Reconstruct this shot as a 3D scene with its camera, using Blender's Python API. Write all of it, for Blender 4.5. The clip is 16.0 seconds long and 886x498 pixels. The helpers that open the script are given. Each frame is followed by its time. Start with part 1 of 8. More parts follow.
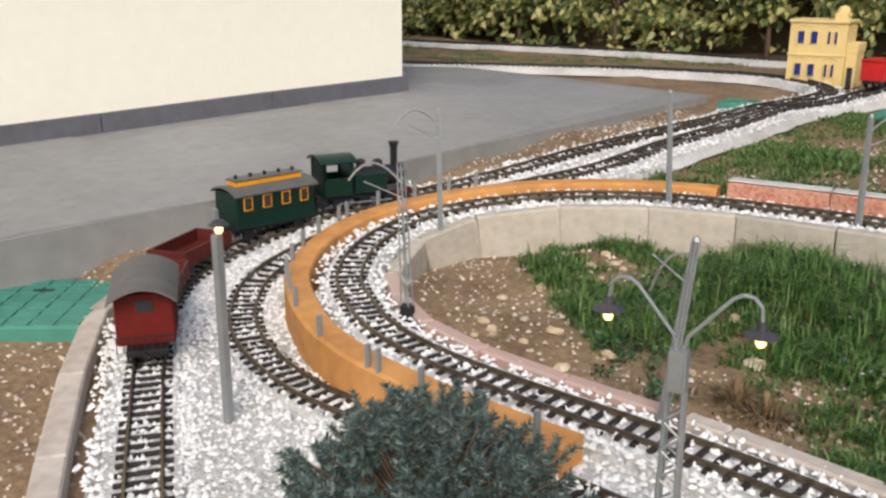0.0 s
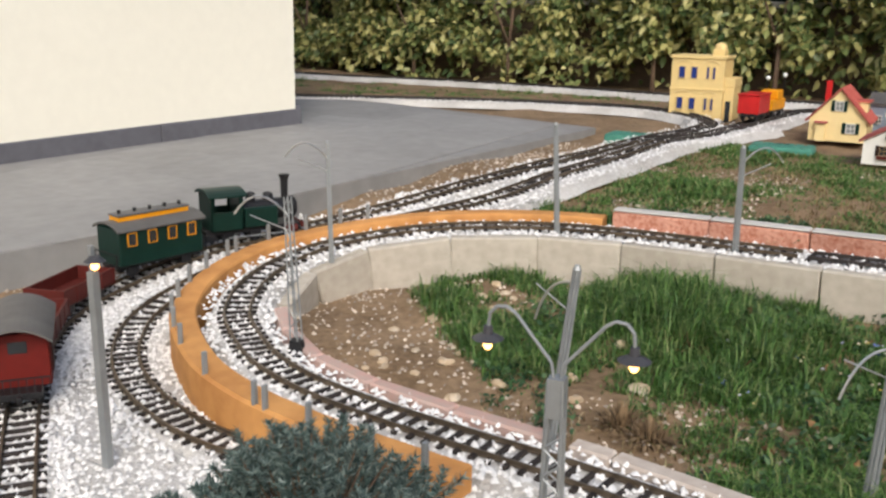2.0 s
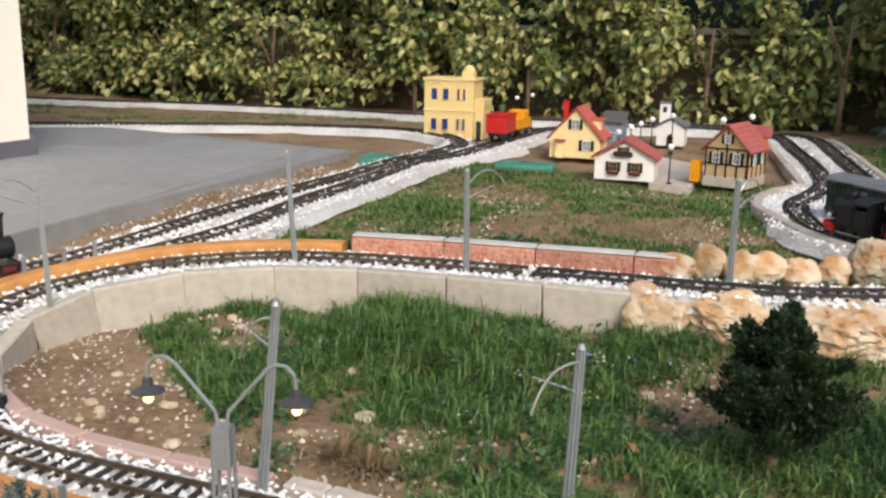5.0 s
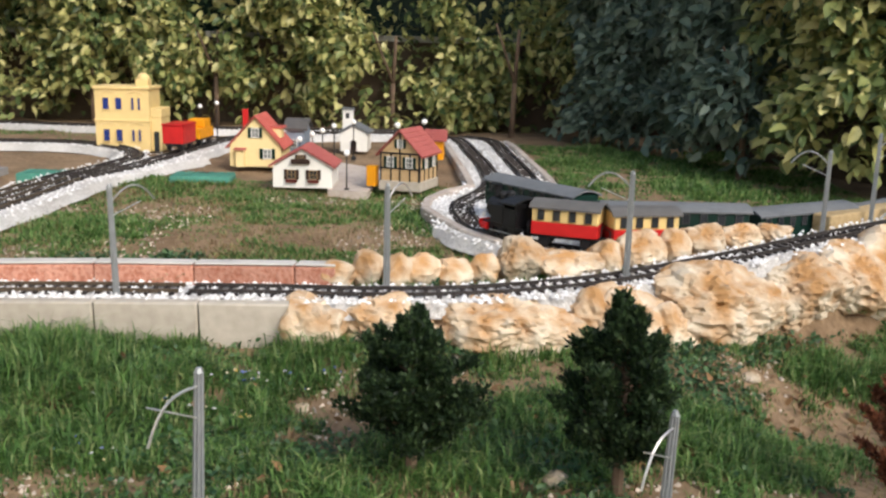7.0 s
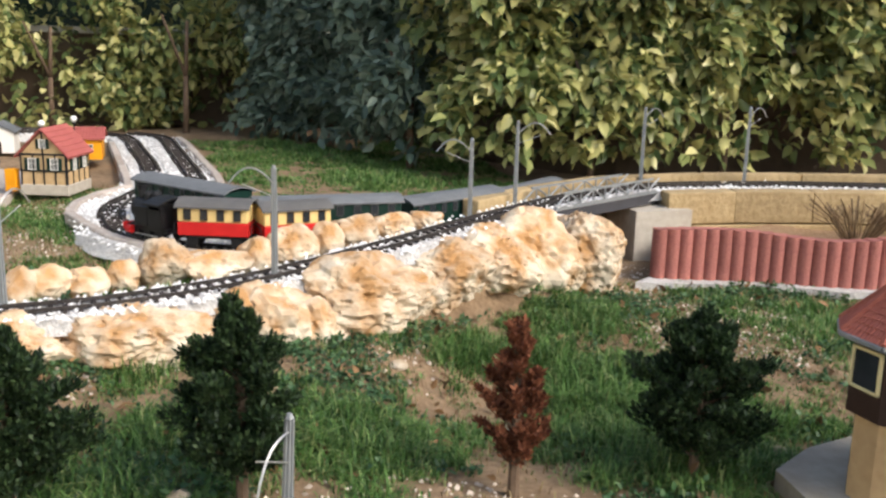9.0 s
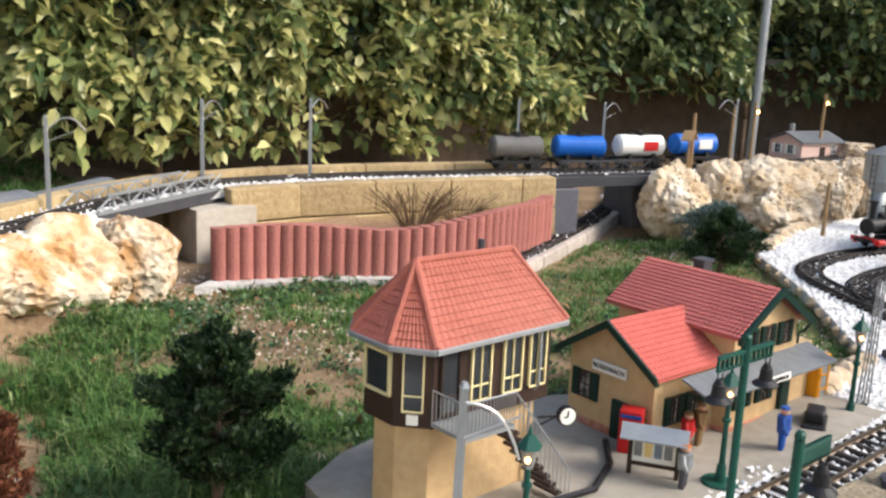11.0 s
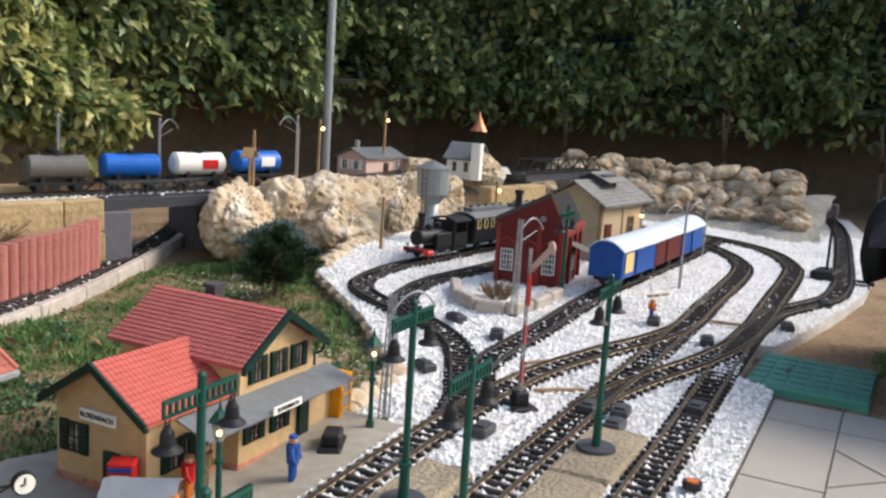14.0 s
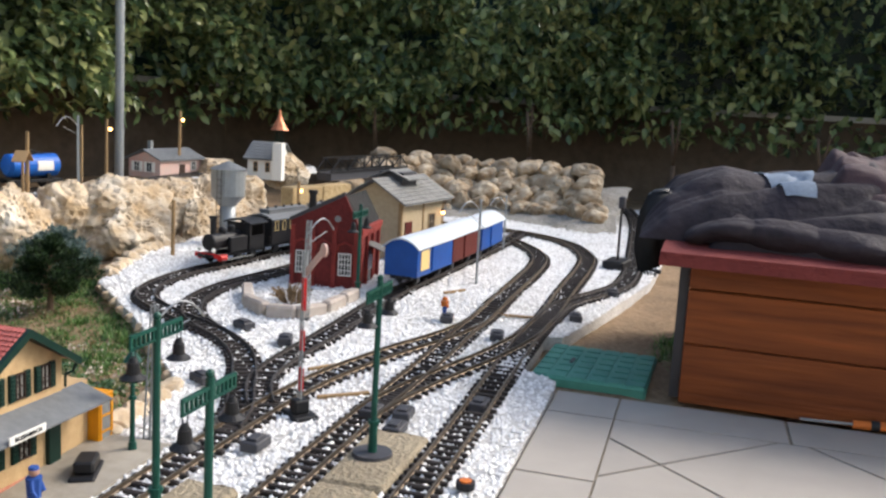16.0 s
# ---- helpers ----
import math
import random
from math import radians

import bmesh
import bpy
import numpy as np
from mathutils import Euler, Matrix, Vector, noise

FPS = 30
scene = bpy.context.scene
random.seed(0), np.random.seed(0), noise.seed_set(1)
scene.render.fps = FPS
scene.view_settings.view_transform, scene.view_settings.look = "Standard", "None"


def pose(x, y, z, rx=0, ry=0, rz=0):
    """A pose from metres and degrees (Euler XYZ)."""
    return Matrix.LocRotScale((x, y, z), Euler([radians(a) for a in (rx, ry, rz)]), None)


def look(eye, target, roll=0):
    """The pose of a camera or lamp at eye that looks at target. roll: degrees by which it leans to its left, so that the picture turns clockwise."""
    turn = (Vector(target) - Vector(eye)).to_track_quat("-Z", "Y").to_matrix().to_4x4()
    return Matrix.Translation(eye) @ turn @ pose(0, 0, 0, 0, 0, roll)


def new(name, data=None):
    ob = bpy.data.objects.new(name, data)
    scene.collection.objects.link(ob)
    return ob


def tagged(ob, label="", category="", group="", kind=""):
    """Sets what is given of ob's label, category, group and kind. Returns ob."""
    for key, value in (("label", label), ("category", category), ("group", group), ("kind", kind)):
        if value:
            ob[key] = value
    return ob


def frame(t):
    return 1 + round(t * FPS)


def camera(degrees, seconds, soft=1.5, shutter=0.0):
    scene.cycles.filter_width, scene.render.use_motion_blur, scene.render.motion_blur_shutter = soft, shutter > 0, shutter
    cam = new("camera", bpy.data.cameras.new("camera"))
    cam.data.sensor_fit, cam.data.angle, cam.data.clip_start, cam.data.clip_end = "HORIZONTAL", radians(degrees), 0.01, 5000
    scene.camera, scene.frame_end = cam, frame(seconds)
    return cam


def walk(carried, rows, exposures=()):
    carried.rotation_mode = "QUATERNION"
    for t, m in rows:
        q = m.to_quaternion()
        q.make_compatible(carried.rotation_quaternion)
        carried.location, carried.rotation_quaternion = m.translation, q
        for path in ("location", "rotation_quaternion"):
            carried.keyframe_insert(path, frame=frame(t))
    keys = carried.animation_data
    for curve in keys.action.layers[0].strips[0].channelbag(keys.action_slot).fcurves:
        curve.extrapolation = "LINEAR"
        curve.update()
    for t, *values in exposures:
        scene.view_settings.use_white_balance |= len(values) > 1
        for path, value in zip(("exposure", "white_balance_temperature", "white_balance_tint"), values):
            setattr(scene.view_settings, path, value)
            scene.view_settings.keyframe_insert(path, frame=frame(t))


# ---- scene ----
cam = camera(51.2, 16.0, 2.5)
METRES, EYE, TILT, LEAN, TURN = 0.9416, 0.56, -1.0, 0.0, 38.4
ROWS = [
    (0.0, 0.0, 0.0, 0.0, 0.09, -15.59, -0.31),
    (0.5, 0.0051, -0.0001, 0.0004, -2.47, -14.07, -0.19),
    (1.0, 0.0118, 0.0018, -0.0001, -4.21, -13.99, -0.57),
    (1.5, 0.0155, 0.0009, 0.0004, -5.01, -13.82, -0.62),
    (2.0, 0.0215, 0.0005, -0.0004, -6.05, -13.54, -0.91),
    (2.5, 0.0252, -0.0001, 0.0007, -7.04, -13.12, -1.04),
    (3.0, 0.033, -0.0005, 0.0023, -7.44, -13.12, -1.01),
    (5.5, 0.1741, -0.0108, 0.0181, -23.58, -11.95, -0.87),
    (6.0, 0.2039, -0.0171, 0.0175, -27.81, -11.89, -0.91),
    (6.5, 0.2392, -0.0231, 0.0221, -32.08, -11.92, -0.66),
    (7.0, 0.2762, -0.0341, 0.0224, -36.73, -11.56, -0.83),
    (7.5, 0.3061, -0.046, 0.0255, -41.25, -11.09, -0.71),
    (8.0, 0.3358, -0.0586, 0.0273, -46.19, -10.82, -0.89),
    (8.5, 0.3693, -0.0759, 0.0255, -50.33, -11.27, -0.68),
    (11.0, 0.6122, -0.1792, 0.0111, -78.41, -11.63, -1.46),
    (11.5, 0.6607, -0.2212, 0.0117, -84.66, -11.62, -0.92),
    (12.0, 0.6926, -0.2567, 0.0098, -89.4, -11.27, -1.6),
    (12.5, 0.7068, -0.2828, 0.0067, -93.13, -11.65, -2.03),
    (13.0, 0.7193, -0.3149, 0.0052, -95.79, -11.51, -2.13),
    (13.5, 0.7312, -0.3462, 0.0061, -98.88, -10.32, -2.41),
    (14.0, 0.7395, -0.3696, 0.0048, -101.79, -9.67, -2.58),
    (14.5, 0.7446, -0.3951, 0.0103, -103.61, -9.78, -1.95),
    (15.0, 0.7554, -0.4388, 0.0108, -107.86, -9.15, -2.1),
    (15.5, 0.7598, -0.4585, 0.009, -110.47, -9.53, -2.48),
    (16.0, 0.7599, -0.4801, 0.0068, -112.49, -9.32, -2.33),
]
walk(cam, [(t, pose(0, 0, EYE, TILT, LEAN, TURN) @ pose(METRES * x, METRES * y, METRES * z, 90 + pitch, roll, yaw)) for t, x, y, z, yaw, pitch, roll in ROWS],
     [(0.0, 0.15), (3.0, 0.2), (5.5, 0.32), (8.5, 0.6), (11.0, 0.97), (12.0, 0.85), (13.0, 0.66), (14.5, 0.78), (16.0, 0.84)])

# ---- light ----
world = bpy.data.worlds.new("sky")
scene.world = world
world.use_nodes = True
wn = world.node_tree.nodes
sky = wn.new("ShaderNodeTexSky")
sky.sky_type = "NISHITA"
sky.sun_disc = False
sky.sun_elevation, sky.sun_rotation = radians(39), radians(142)
sky.air_density, sky.dust_density = 1.2, 3.0
world.node_tree.links.new(sky.outputs[0], wn["Background"].inputs[0])
wn["Background"].inputs[1].default_value = 0.15
sun = new("sun", bpy.data.lights.new("sun", "SUN"))
sun.data.energy, sun.data.angle, sun.data.color = 2.0, radians(25), (1.0, 0.95, 0.88)
sun.matrix_world = look((2.6, -3.3, 3.4), (0, 0, 0))


# ---- materials ----
def mat(name, base, rough=0.7, var=0.25, scale=60.0, bump=0.15, second=None, metal=0.0, big=6.0, per=None, per_amount=0.3, spec=0.25, emit=None, stretch=None, edge=0.15):
    """Two scales of noise over a base colour; per: 'object' or 'island' adds a random shade to each piece."""
    m = bpy.data.materials.new(name)
    m.use_nodes = True
    n, l = m.node_tree.nodes, m.node_tree.links
    b = n["Principled BSDF"]
    co = n.new("ShaderNodeTexCoord")
    fine, broad = n.new("ShaderNodeTexNoise"), n.new("ShaderNodeTexNoise")
    fine.inputs["Scale"].default_value, broad.inputs["Scale"].default_value = scale, big
    fine.inputs["Detail"].default_value = 5
    src = co.outputs["Object"]
    if stretch:
        mp = n.new("ShaderNodeMapping")
        mp.inputs["Scale"].default_value = stretch
        l.new(src, mp.inputs["Vector"])
        src = mp.outputs[0]
    for t in (fine, broad):
        l.new(src, t.inputs["Vector"])
    ramp = n.new("ShaderNodeValToRGB")
    sec = second or tuple(c * (1 - var) for c in base)
    ramp.color_ramp.elements[0].position, ramp.color_ramp.elements[1].position = 0.5 - edge, 0.5 + edge
    ramp.color_ramp.elements[0].color, ramp.color_ramp.elements[1].color = (*sec, 1), (*base, 1)
    add = n.new("ShaderNodeMath")
    add.operation = "ADD"
    half = n.new("ShaderNodeMath")
    half.operation = "MULTIPLY"
    half.inputs[1].default_value = 0.5
    l.new(fine.outputs[0], add.inputs[0])
    l.new(broad.outputs[0], add.inputs[1])
    l.new(add.outputs[0], half.inputs[0])
    l.new(half.outputs[0], ramp.inputs[0])
    col = ramp.outputs[0]
    if per:
        if per == "object":
            r = n.new("ShaderNodeObjectInfo").outputs["Random"]
        else:
            r = n.new("ShaderNodeNewGeometry").outputs["Random Per Island"]
        mr = n.new("ShaderNodeMapRange")
        mr.inputs["To Min"].default_value, mr.inputs["To Max"].default_value = 1 - per_amount, 1 + per_amount
        l.new(r, mr.inputs["Value"])
        hsv = n.new("ShaderNodeHueSaturation")
        l.new(mr.outputs[0], hsv.inputs["Value"])
        l.new(col, hsv.inputs["Color"])
        col = hsv.outputs[0]
    l.new(col, b.inputs["Base Color"])
    b.inputs["Roughness"].default_value, b.inputs["Metallic"].default_value = rough, metal
    b.inputs["Specular IOR Level"].default_value = spec
    if bump:
        bp = n.new("ShaderNodeBump")
        bp.inputs["Strength"].default_value, bp.inputs["Distance"].default_value = bump, 0.01
        l.new(fine.outputs[0], bp.inputs["Height"])
        l.new(bp.outputs[0], b.inputs["Normal"])
    if emit:
        b.inputs["Emission Color"].default_value = (*emit[:3], 1)
        b.inputs["Emission Strength"].default_value = emit[3]
    return m


def leaf_mat(name, colours, rough=0.5):
    """Leaves: each leaf takes its own colour from a ramp."""
    m = bpy.data.materials.new(name)
    m.use_nodes = True
    n, l = m.node_tree.nodes, m.node_tree.links
    b = n["Principled BSDF"]
    g = n.new("ShaderNodeNewGeometry")
    ramp = n.new("ShaderNodeValToRGB")
    e = ramp.color_ramp.elements
    for k in range(len(colours) - 2):
        e.new(0.5)
    for k, c in enumerate(colours):
        e[k].position, e[k].color = k / (len(colours) - 1), (*c, 1)
    l.new(g.outputs["Random Per Island"], ramp.inputs[0])
    l.new(ramp.outputs[0], b.inputs["Base Color"])
    b.inputs["Roughness"].default_value = rough
    b.inputs["Specular IOR Level"].default_value = 0.35
    thin, mix = n.new("ShaderNodeBsdfTranslucent"), n.new("ShaderNodeMixShader")
    l.new(ramp.outputs[0], thin.inputs["Color"])
    mix.inputs[0].default_value = 0.3
    l.new(b.outputs[0], mix.inputs[1])
    l.new(thin.outputs[0], mix.inputs[2])
    l.new(mix.outputs[0], n["Material Output"].inputs["Surface"])
    return m


M = dict(
    earth=mat("earth", (0.36, 0.235, 0.14), 0.95, second=(0.20, 0.12, 0.06), scale=90, big=5, bump=0.6),
    lawn=mat("garden_soil", (0.29, 0.20, 0.122), 0.95, second=(0.14, 0.092, 0.052), scale=70, big=7, bump=0.6),
    bed=mat("ballast_bed", (0.66, 0.65, 0.635), 0.9, scale=160, bump=0.8, second=(0.42, 0.405, 0.385)),
    stone=mat("ballast_stone", (0.84, 0.83, 0.815), 0.8, var=0.10, scale=120, per="island", per_amount=0.13, bump=0.1),
    pebble=mat("earth_pebble", (0.56, 0.47, 0.38), 0.9, scale=120, per="island", per_amount=0.5),
    rail=mat("rail", (0.20, 0.155, 0.11), 0.4, metal=0.8, scale=40, bump=0.05),
    rail_dark=mat("weathered_rail", (0.085, 0.075, 0.07), 0.45, metal=0.6, scale=40, bump=0.05),
    sleeper=mat("sleeper", (0.035, 0.028, 0.025), 0.7, scale=80, per="object", per_amount=0.3),
    plaster=mat("cream_plaster", (0.80, 0.775, 0.68), 0.85, var=0.05, scale=25, big=1.2, bump=0.05),
    plinth=mat("grey_plinth", (0.13, 0.13, 0.15), 0.7, scale=30, big=5),
    paver=mat("grey_paver", (0.285, 0.28, 0.275), 0.8, var=0.22, scale=22, big=3, per="object", per_amount=0.03),
    joint=mat("paving_joint", (0.26, 0.255, 0.25), 0.85, var=0.2, scale=22),
    tile=mat("patio_tile", (0.35, 0.32, 0.285), 0.75, var=0.12, scale=14, big=3, per="object", per_amount=0.05),
    grout=mat("patio_grout", (0.36, 0.30, 0.22), 0.9),
    orange=mat("orange_paint", (0.60, 0.30, 0.10), 0.75, second=(0.42, 0.19, 0.06), scale=30, big=8, bump=0.2),
    brick=mat("red_brick", (0.50, 0.26, 0.19), 0.9, second=(0.36, 0.14, 0.09), scale=110, edge=0.07, bump=0.5, per="object", per_amount=0.15),
    block=mat("concrete_block", (0.48, 0.44, 0.375), 0.85, second=(0.36, 0.32, 0.265), scale=50, big=9, per="object", per_amount=0.12),
    kerb=mat("pale_kerb", (0.50, 0.45, 0.40), 0.85, second=(0.36, 0.30, 0.26), scale=50, per="object", per_amount=0.15),
    pink=mat("pink_kerb", (0.55, 0.33, 0.28), 0.85, second=(0.45, 0.36, 0.32), scale=50, per="object", per_amount=0.12),
    palisade=mat("red_palisade", (0.40, 0.155, 0.125), 0.9, second=(0.30, 0.115, 0.10), scale=110, big=7, per="object", per_amount=0.12, bump=0.35),
    tufa=mat("tufa_block", (0.44, 0.33, 0.18), 0.9, second=(0.28, 0.20, 0.10), scale=60, big=7, per="object", per_amount=0.12, bump=0.6),
    rock=mat("limestone_rock", (0.62, 0.54, 0.42), 0.9, second=(0.42, 0.235, 0.10), scale=24, big=10, edge=0.11, bump=1.0, per="object", per_amount=0.15),
    slabstone=mat("weathered_tufa", (0.34, 0.285, 0.20), 0.95, second=(0.22, 0.18, 0.125), scale=130, big=9, bump=0.8),
    whiterock=mat("pale_limestone", (0.58, 0.51, 0.41), 0.9, second=(0.38, 0.27, 0.155), scale=18, big=8, edge=0.14, bump=1.0, per="object", per_amount=0.18),
    concrete=mat("concrete", (0.34, 0.31, 0.26), 0.85, second=(0.25, 0.22, 0.18), scale=40, big=6, bump=0.25),
    darkwall=mat("garden_wall", (0.145, 0.108, 0.078), 0.95, second=(0.085, 0.064, 0.047), scale=18, big=2.5, bump=0.4),
    coping=mat("pale_coping", (0.55, 0.53, 0.50), 0.8, scale=20),
    steel=mat("galvanised_steel", (0.33, 0.35, 0.36), 0.5, metal=0.5, scale=60, var=0.2, bump=0.05),
    wire=mat("bright_wire", (0.62, 0.62, 0.60), 0.35, metal=0.8, bump=0),
    black=mat("black_plastic", (0.018, 0.018, 0.02), 0.45, scale=50, bump=0.05),
    darkgrey=mat("dark_grey_plastic", (0.06, 0.06, 0.068), 0.5, scale=50, bump=0.05),
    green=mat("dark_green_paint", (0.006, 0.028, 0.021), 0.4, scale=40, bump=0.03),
    postgreen=mat("lamp_post_green", (0.012, 0.075, 0.055), 0.38, scale=40, bump=0.03),
    teal=mat("green_plastic_lid", (0.075, 0.26, 0.20), 0.6, scale=50, big=8, bump=0.1),
    red=mat("bright_red_paint", (0.55, 0.02, 0.02), 0.4, scale=30, bump=0.02),
    wagonred=mat("oxide_red_paint", (0.105, 0.016, 0.012), 0.6, scale=60, bump=0.1),
    caboose=mat("caboose_red", (0.145, 0.011, 0.008), 0.55, scale=60, bump=0.1),
    greyroof=mat("grey_roof", (0.13, 0.125, 0.12), 0.6, scale=30, var=0.3),
    paleroof=mat("pale_roof", (0.55, 0.60, 0.66), 0.45, scale=30, var=0.1),
    blue=mat("blue_paint", (0.012, 0.12, 0.50), 0.4, scale=30, bump=0.02),
    deepblue=mat("deep_blue_paint", (0.010, 0.075, 0.33), 0.4, scale=30, bump=0.02),
    white=mat("white_paint", (0.75, 0.74, 0.70), 0.55, var=0.08, bump=0.03),
    cream=mat("cream_paint", (0.70, 0.52, 0.22), 0.55, var=0.1, bump=0.03),
    yellow=mat("yellow_plastic", (0.72, 0.55, 0.25), 0.65, var=0.12, scale=30, bump=0.05),
    paleyellow=mat("pale_yellow_wall", (0.78, 0.62, 0.32), 0.7, var=0.1, scale=40, bump=0.08),
    amber=mat("amber_paint", (0.80, 0.33, 0.01), 0.45, scale=30, bump=0.02),
    cream_tan=mat("tan_render", (0.50, 0.40, 0.26), 0.8, second=(0.40, 0.31, 0.19), scale=70, bump=0.2),
    ochre=mat("ochre_wall", (0.52, 0.37, 0.20), 0.85, second=(0.43, 0.29, 0.15), scale=70, bump=0.25),
    rooftile=mat("red_roof_tile", (0.37, 0.118, 0.085), 0.65, second=(0.29, 0.085, 0.06), scale=80, big=14, bump=0.15),
    brightroof=mat("bright_red_roof_tile", (0.50, 0.125, 0.10), 0.6, second=(0.42, 0.095, 0.075), scale=80, big=14, bump=0.1),
    dullroof=mat("rose_roof_tile", (0.40, 0.115, 0.10), 0.6, second=(0.33, 0.09, 0.08), scale=80, big=14, bump=0.1),
    shedbrick=mat("shed_brick", (0.15, 0.020, 0.018), 0.75, second=(0.09, 0.013, 0.012), scale=110, big=12, bump=0.25),
    shedtrim=mat("shed_brick_trim", (0.24, 0.035, 0.028), 0.7, second=(0.17, 0.024, 0.02), scale=110, big=12, bump=0.2),
    weatherslate=mat("weathered_slate", (0.24, 0.235, 0.22), 0.8, second=(0.15, 0.15, 0.145), scale=70, big=14, bump=0.25),
    bankstone=mat("bank_stone", (0.47, 0.40, 0.30), 0.9, second=(0.27, 0.18, 0.10), scale=34, big=12, edge=0.12, bump=0.8, per="object", per_amount=0.35),
    scree=mat("grey_scree", (0.36, 0.34, 0.305), 0.95, second=(0.20, 0.18, 0.15), scale=60, big=7, bump=1.0),
    slate=mat("slate_roof", (0.16, 0.17, 0.18), 0.65, scale=60, var=0.25, bump=0.2),
    brown=mat("dark_brown_wood", (0.040, 0.022, 0.016), 0.6, scale=50, bump=0.15),
    wood=mat("stained_board", (0.25, 0.068, 0.016), 0.65, second=(0.105, 0.026, 0.007), scale=70, big=22, bump=0.4, stretch=(1, .06, 1), per="object", per_amount=0.15),
    timber=mat("pale_timber", (0.34, 0.22, 0.11), 0.8, scale=50),
    redfelt=mat("red_roofing_felt", (0.19, 0.040, 0.036), 0.85, scale=90, bump=0.4),
    blind=mat("window_cream", (0.72, 0.62, 0.33), 0.5, var=0.06, bump=0.02),
    darkpane=mat("dark_window_pane", (0.03, 0.035, 0.04), 0.12, var=0.3, bump=0, spec=0.6),
    curtainpane=mat("dark_pane_with_lace", (0.05, 0.045, 0.04), 0.2, second=(0.25, 0.24, 0.22), scale=260, big=60, edge=0.05, bump=0, spec=0.5),
    bluepane=mat("blue_window_pane", (0.02, 0.04, 0.20), 0.25, var=0.3, bump=0),
    lacepane=mat("curtained_pane", (0.26, 0.27, 0.27), 0.3, scale=150, var=0.4, bump=0),
    lamp=mat("lit_bulb", (1.0, 0.75, 0.35), 0.4, emit=(1.0, 0.50, 0.16, 5.0), bump=0),
    globe=mat("white_globe", (0.85, 0.85, 0.83), 0.3, var=0.05, bump=0),
    copper=mat("copper_spire", (0.62, 0.23, 0.12), 0.45, metal=0.4, scale=40),
    bark=mat("bark", (0.16, 0.11, 0.075), 0.9, second=(0.09, 0.06, 0.04), scale=40, bump=0.6),
    cloth=mat("quilted_cloth", (0.034, 0.027, 0.034), 0.75, scale=45, var=0.4, bump=0.5, spec=0.25),
    plum=mat("plum_quilted_cloth", (0.066, 0.040, 0.046), 0.75, scale=45, var=0.4, bump=0.5, spec=0.25),
    deadleaf=mat("dead_leaf", (0.20, 0.115, 0.055), 0.8, per="island", per_amount=0.5, bump=0),
    jean=mat("pale_blue_lining", (0.22, 0.27, 0.34), 0.7, scale=120),
    skin=mat("painted_skin", (0.55, 0.30, 0.20), 0.6, bump=0),
    figblue=mat("figure_blue", (0.03, 0.09, 0.34), 0.6, bump=0),
    figbrown=mat("figure_brown", (0.20, 0.12, 0.05), 0.6, bump=0),
    figorange=mat("figure_orange", (0.6, 0.16, 0.03), 0.6, bump=0),
    dial=mat("clock_face", (0.75, 0.74, 0.68), 0.5, bump=0, var=0.03),
    twig=mat("dry_twig", (0.22, 0.15, 0.085), 0.9, per="island", per_amount=0.4),
)
M["hedge"] = leaf_mat("hedge_leaf", [(0.06, 0.10, 0.04), (0.15, 0.20, 0.072), (0.29, 0.32, 0.12), (0.47, 0.45, 0.175), (0.66, 0.62, 0.30)], 0.34)
M["hedge_dark"] = leaf_mat("dark_hedge_leaf", [(0.032, 0.062, 0.030), (0.08, 0.125, 0.052), (0.14, 0.195, 0.075), (0.23, 0.275, 0.11), (0.40, 0.40, 0.17)], 0.3)
M["hedge_blue"] = leaf_mat("blue_green_leaf", [(0.06, 0.10, 0.08), (0.13, 0.19, 0.14), (0.21, 0.28, 0.21), (0.30, 0.37, 0.29)], 0.45)
M["grass"] = leaf_mat("grass_blade", [(0.03, 0.075, 0.018), (0.055, 0.13, 0.028), (0.09, 0.19, 0.042), (0.14, 0.255, 0.066), (0.28, 0.31, 0.13)], 0.5)
M["weed"] = leaf_mat("weed_leaf", [(0.022, 0.055, 0.026), (0.045, 0.105, 0.045), (0.075, 0.155, 0.06), (0.13, 0.21, 0.10)], 0.45)
M["straw"] = leaf_mat("dry_straw", [(0.10, 0.065, 0.03), (0.20, 0.13, 0.065), (0.36, 0.26, 0.14), (0.10, 0.15, 0.04), (0.46, 0.37, 0.22)], 0.8)
M["conifer"] = leaf_mat("dark_conifer", [(0.006, 0.014, 0.007), (0.012, 0.030, 0.011), (0.028, 0.058, 0.018), (0.045, 0.075, 0.026)], 0.6)
M["spruce"] = leaf_mat("blue_spruce", [(0.035, 0.062, 0.058), (0.075, 0.12, 0.112), (0.14, 0.195, 0.18), (0.25, 0.31, 0.29)], 0.6)
M["rust"] = leaf_mat("withered_conifer", [(0.07, 0.022, 0.012), (0.16, 0.055, 0.025), (0.26, 0.10, 0.05)], 0.8)
M["flower"] = leaf_mat("small_flower", [(0.10, 0.14, 0.45), (0.18, 0.24, 0.6), (0.75, 0.7, 0.65), (0.7, 0.45, 0.02)], 0.6)


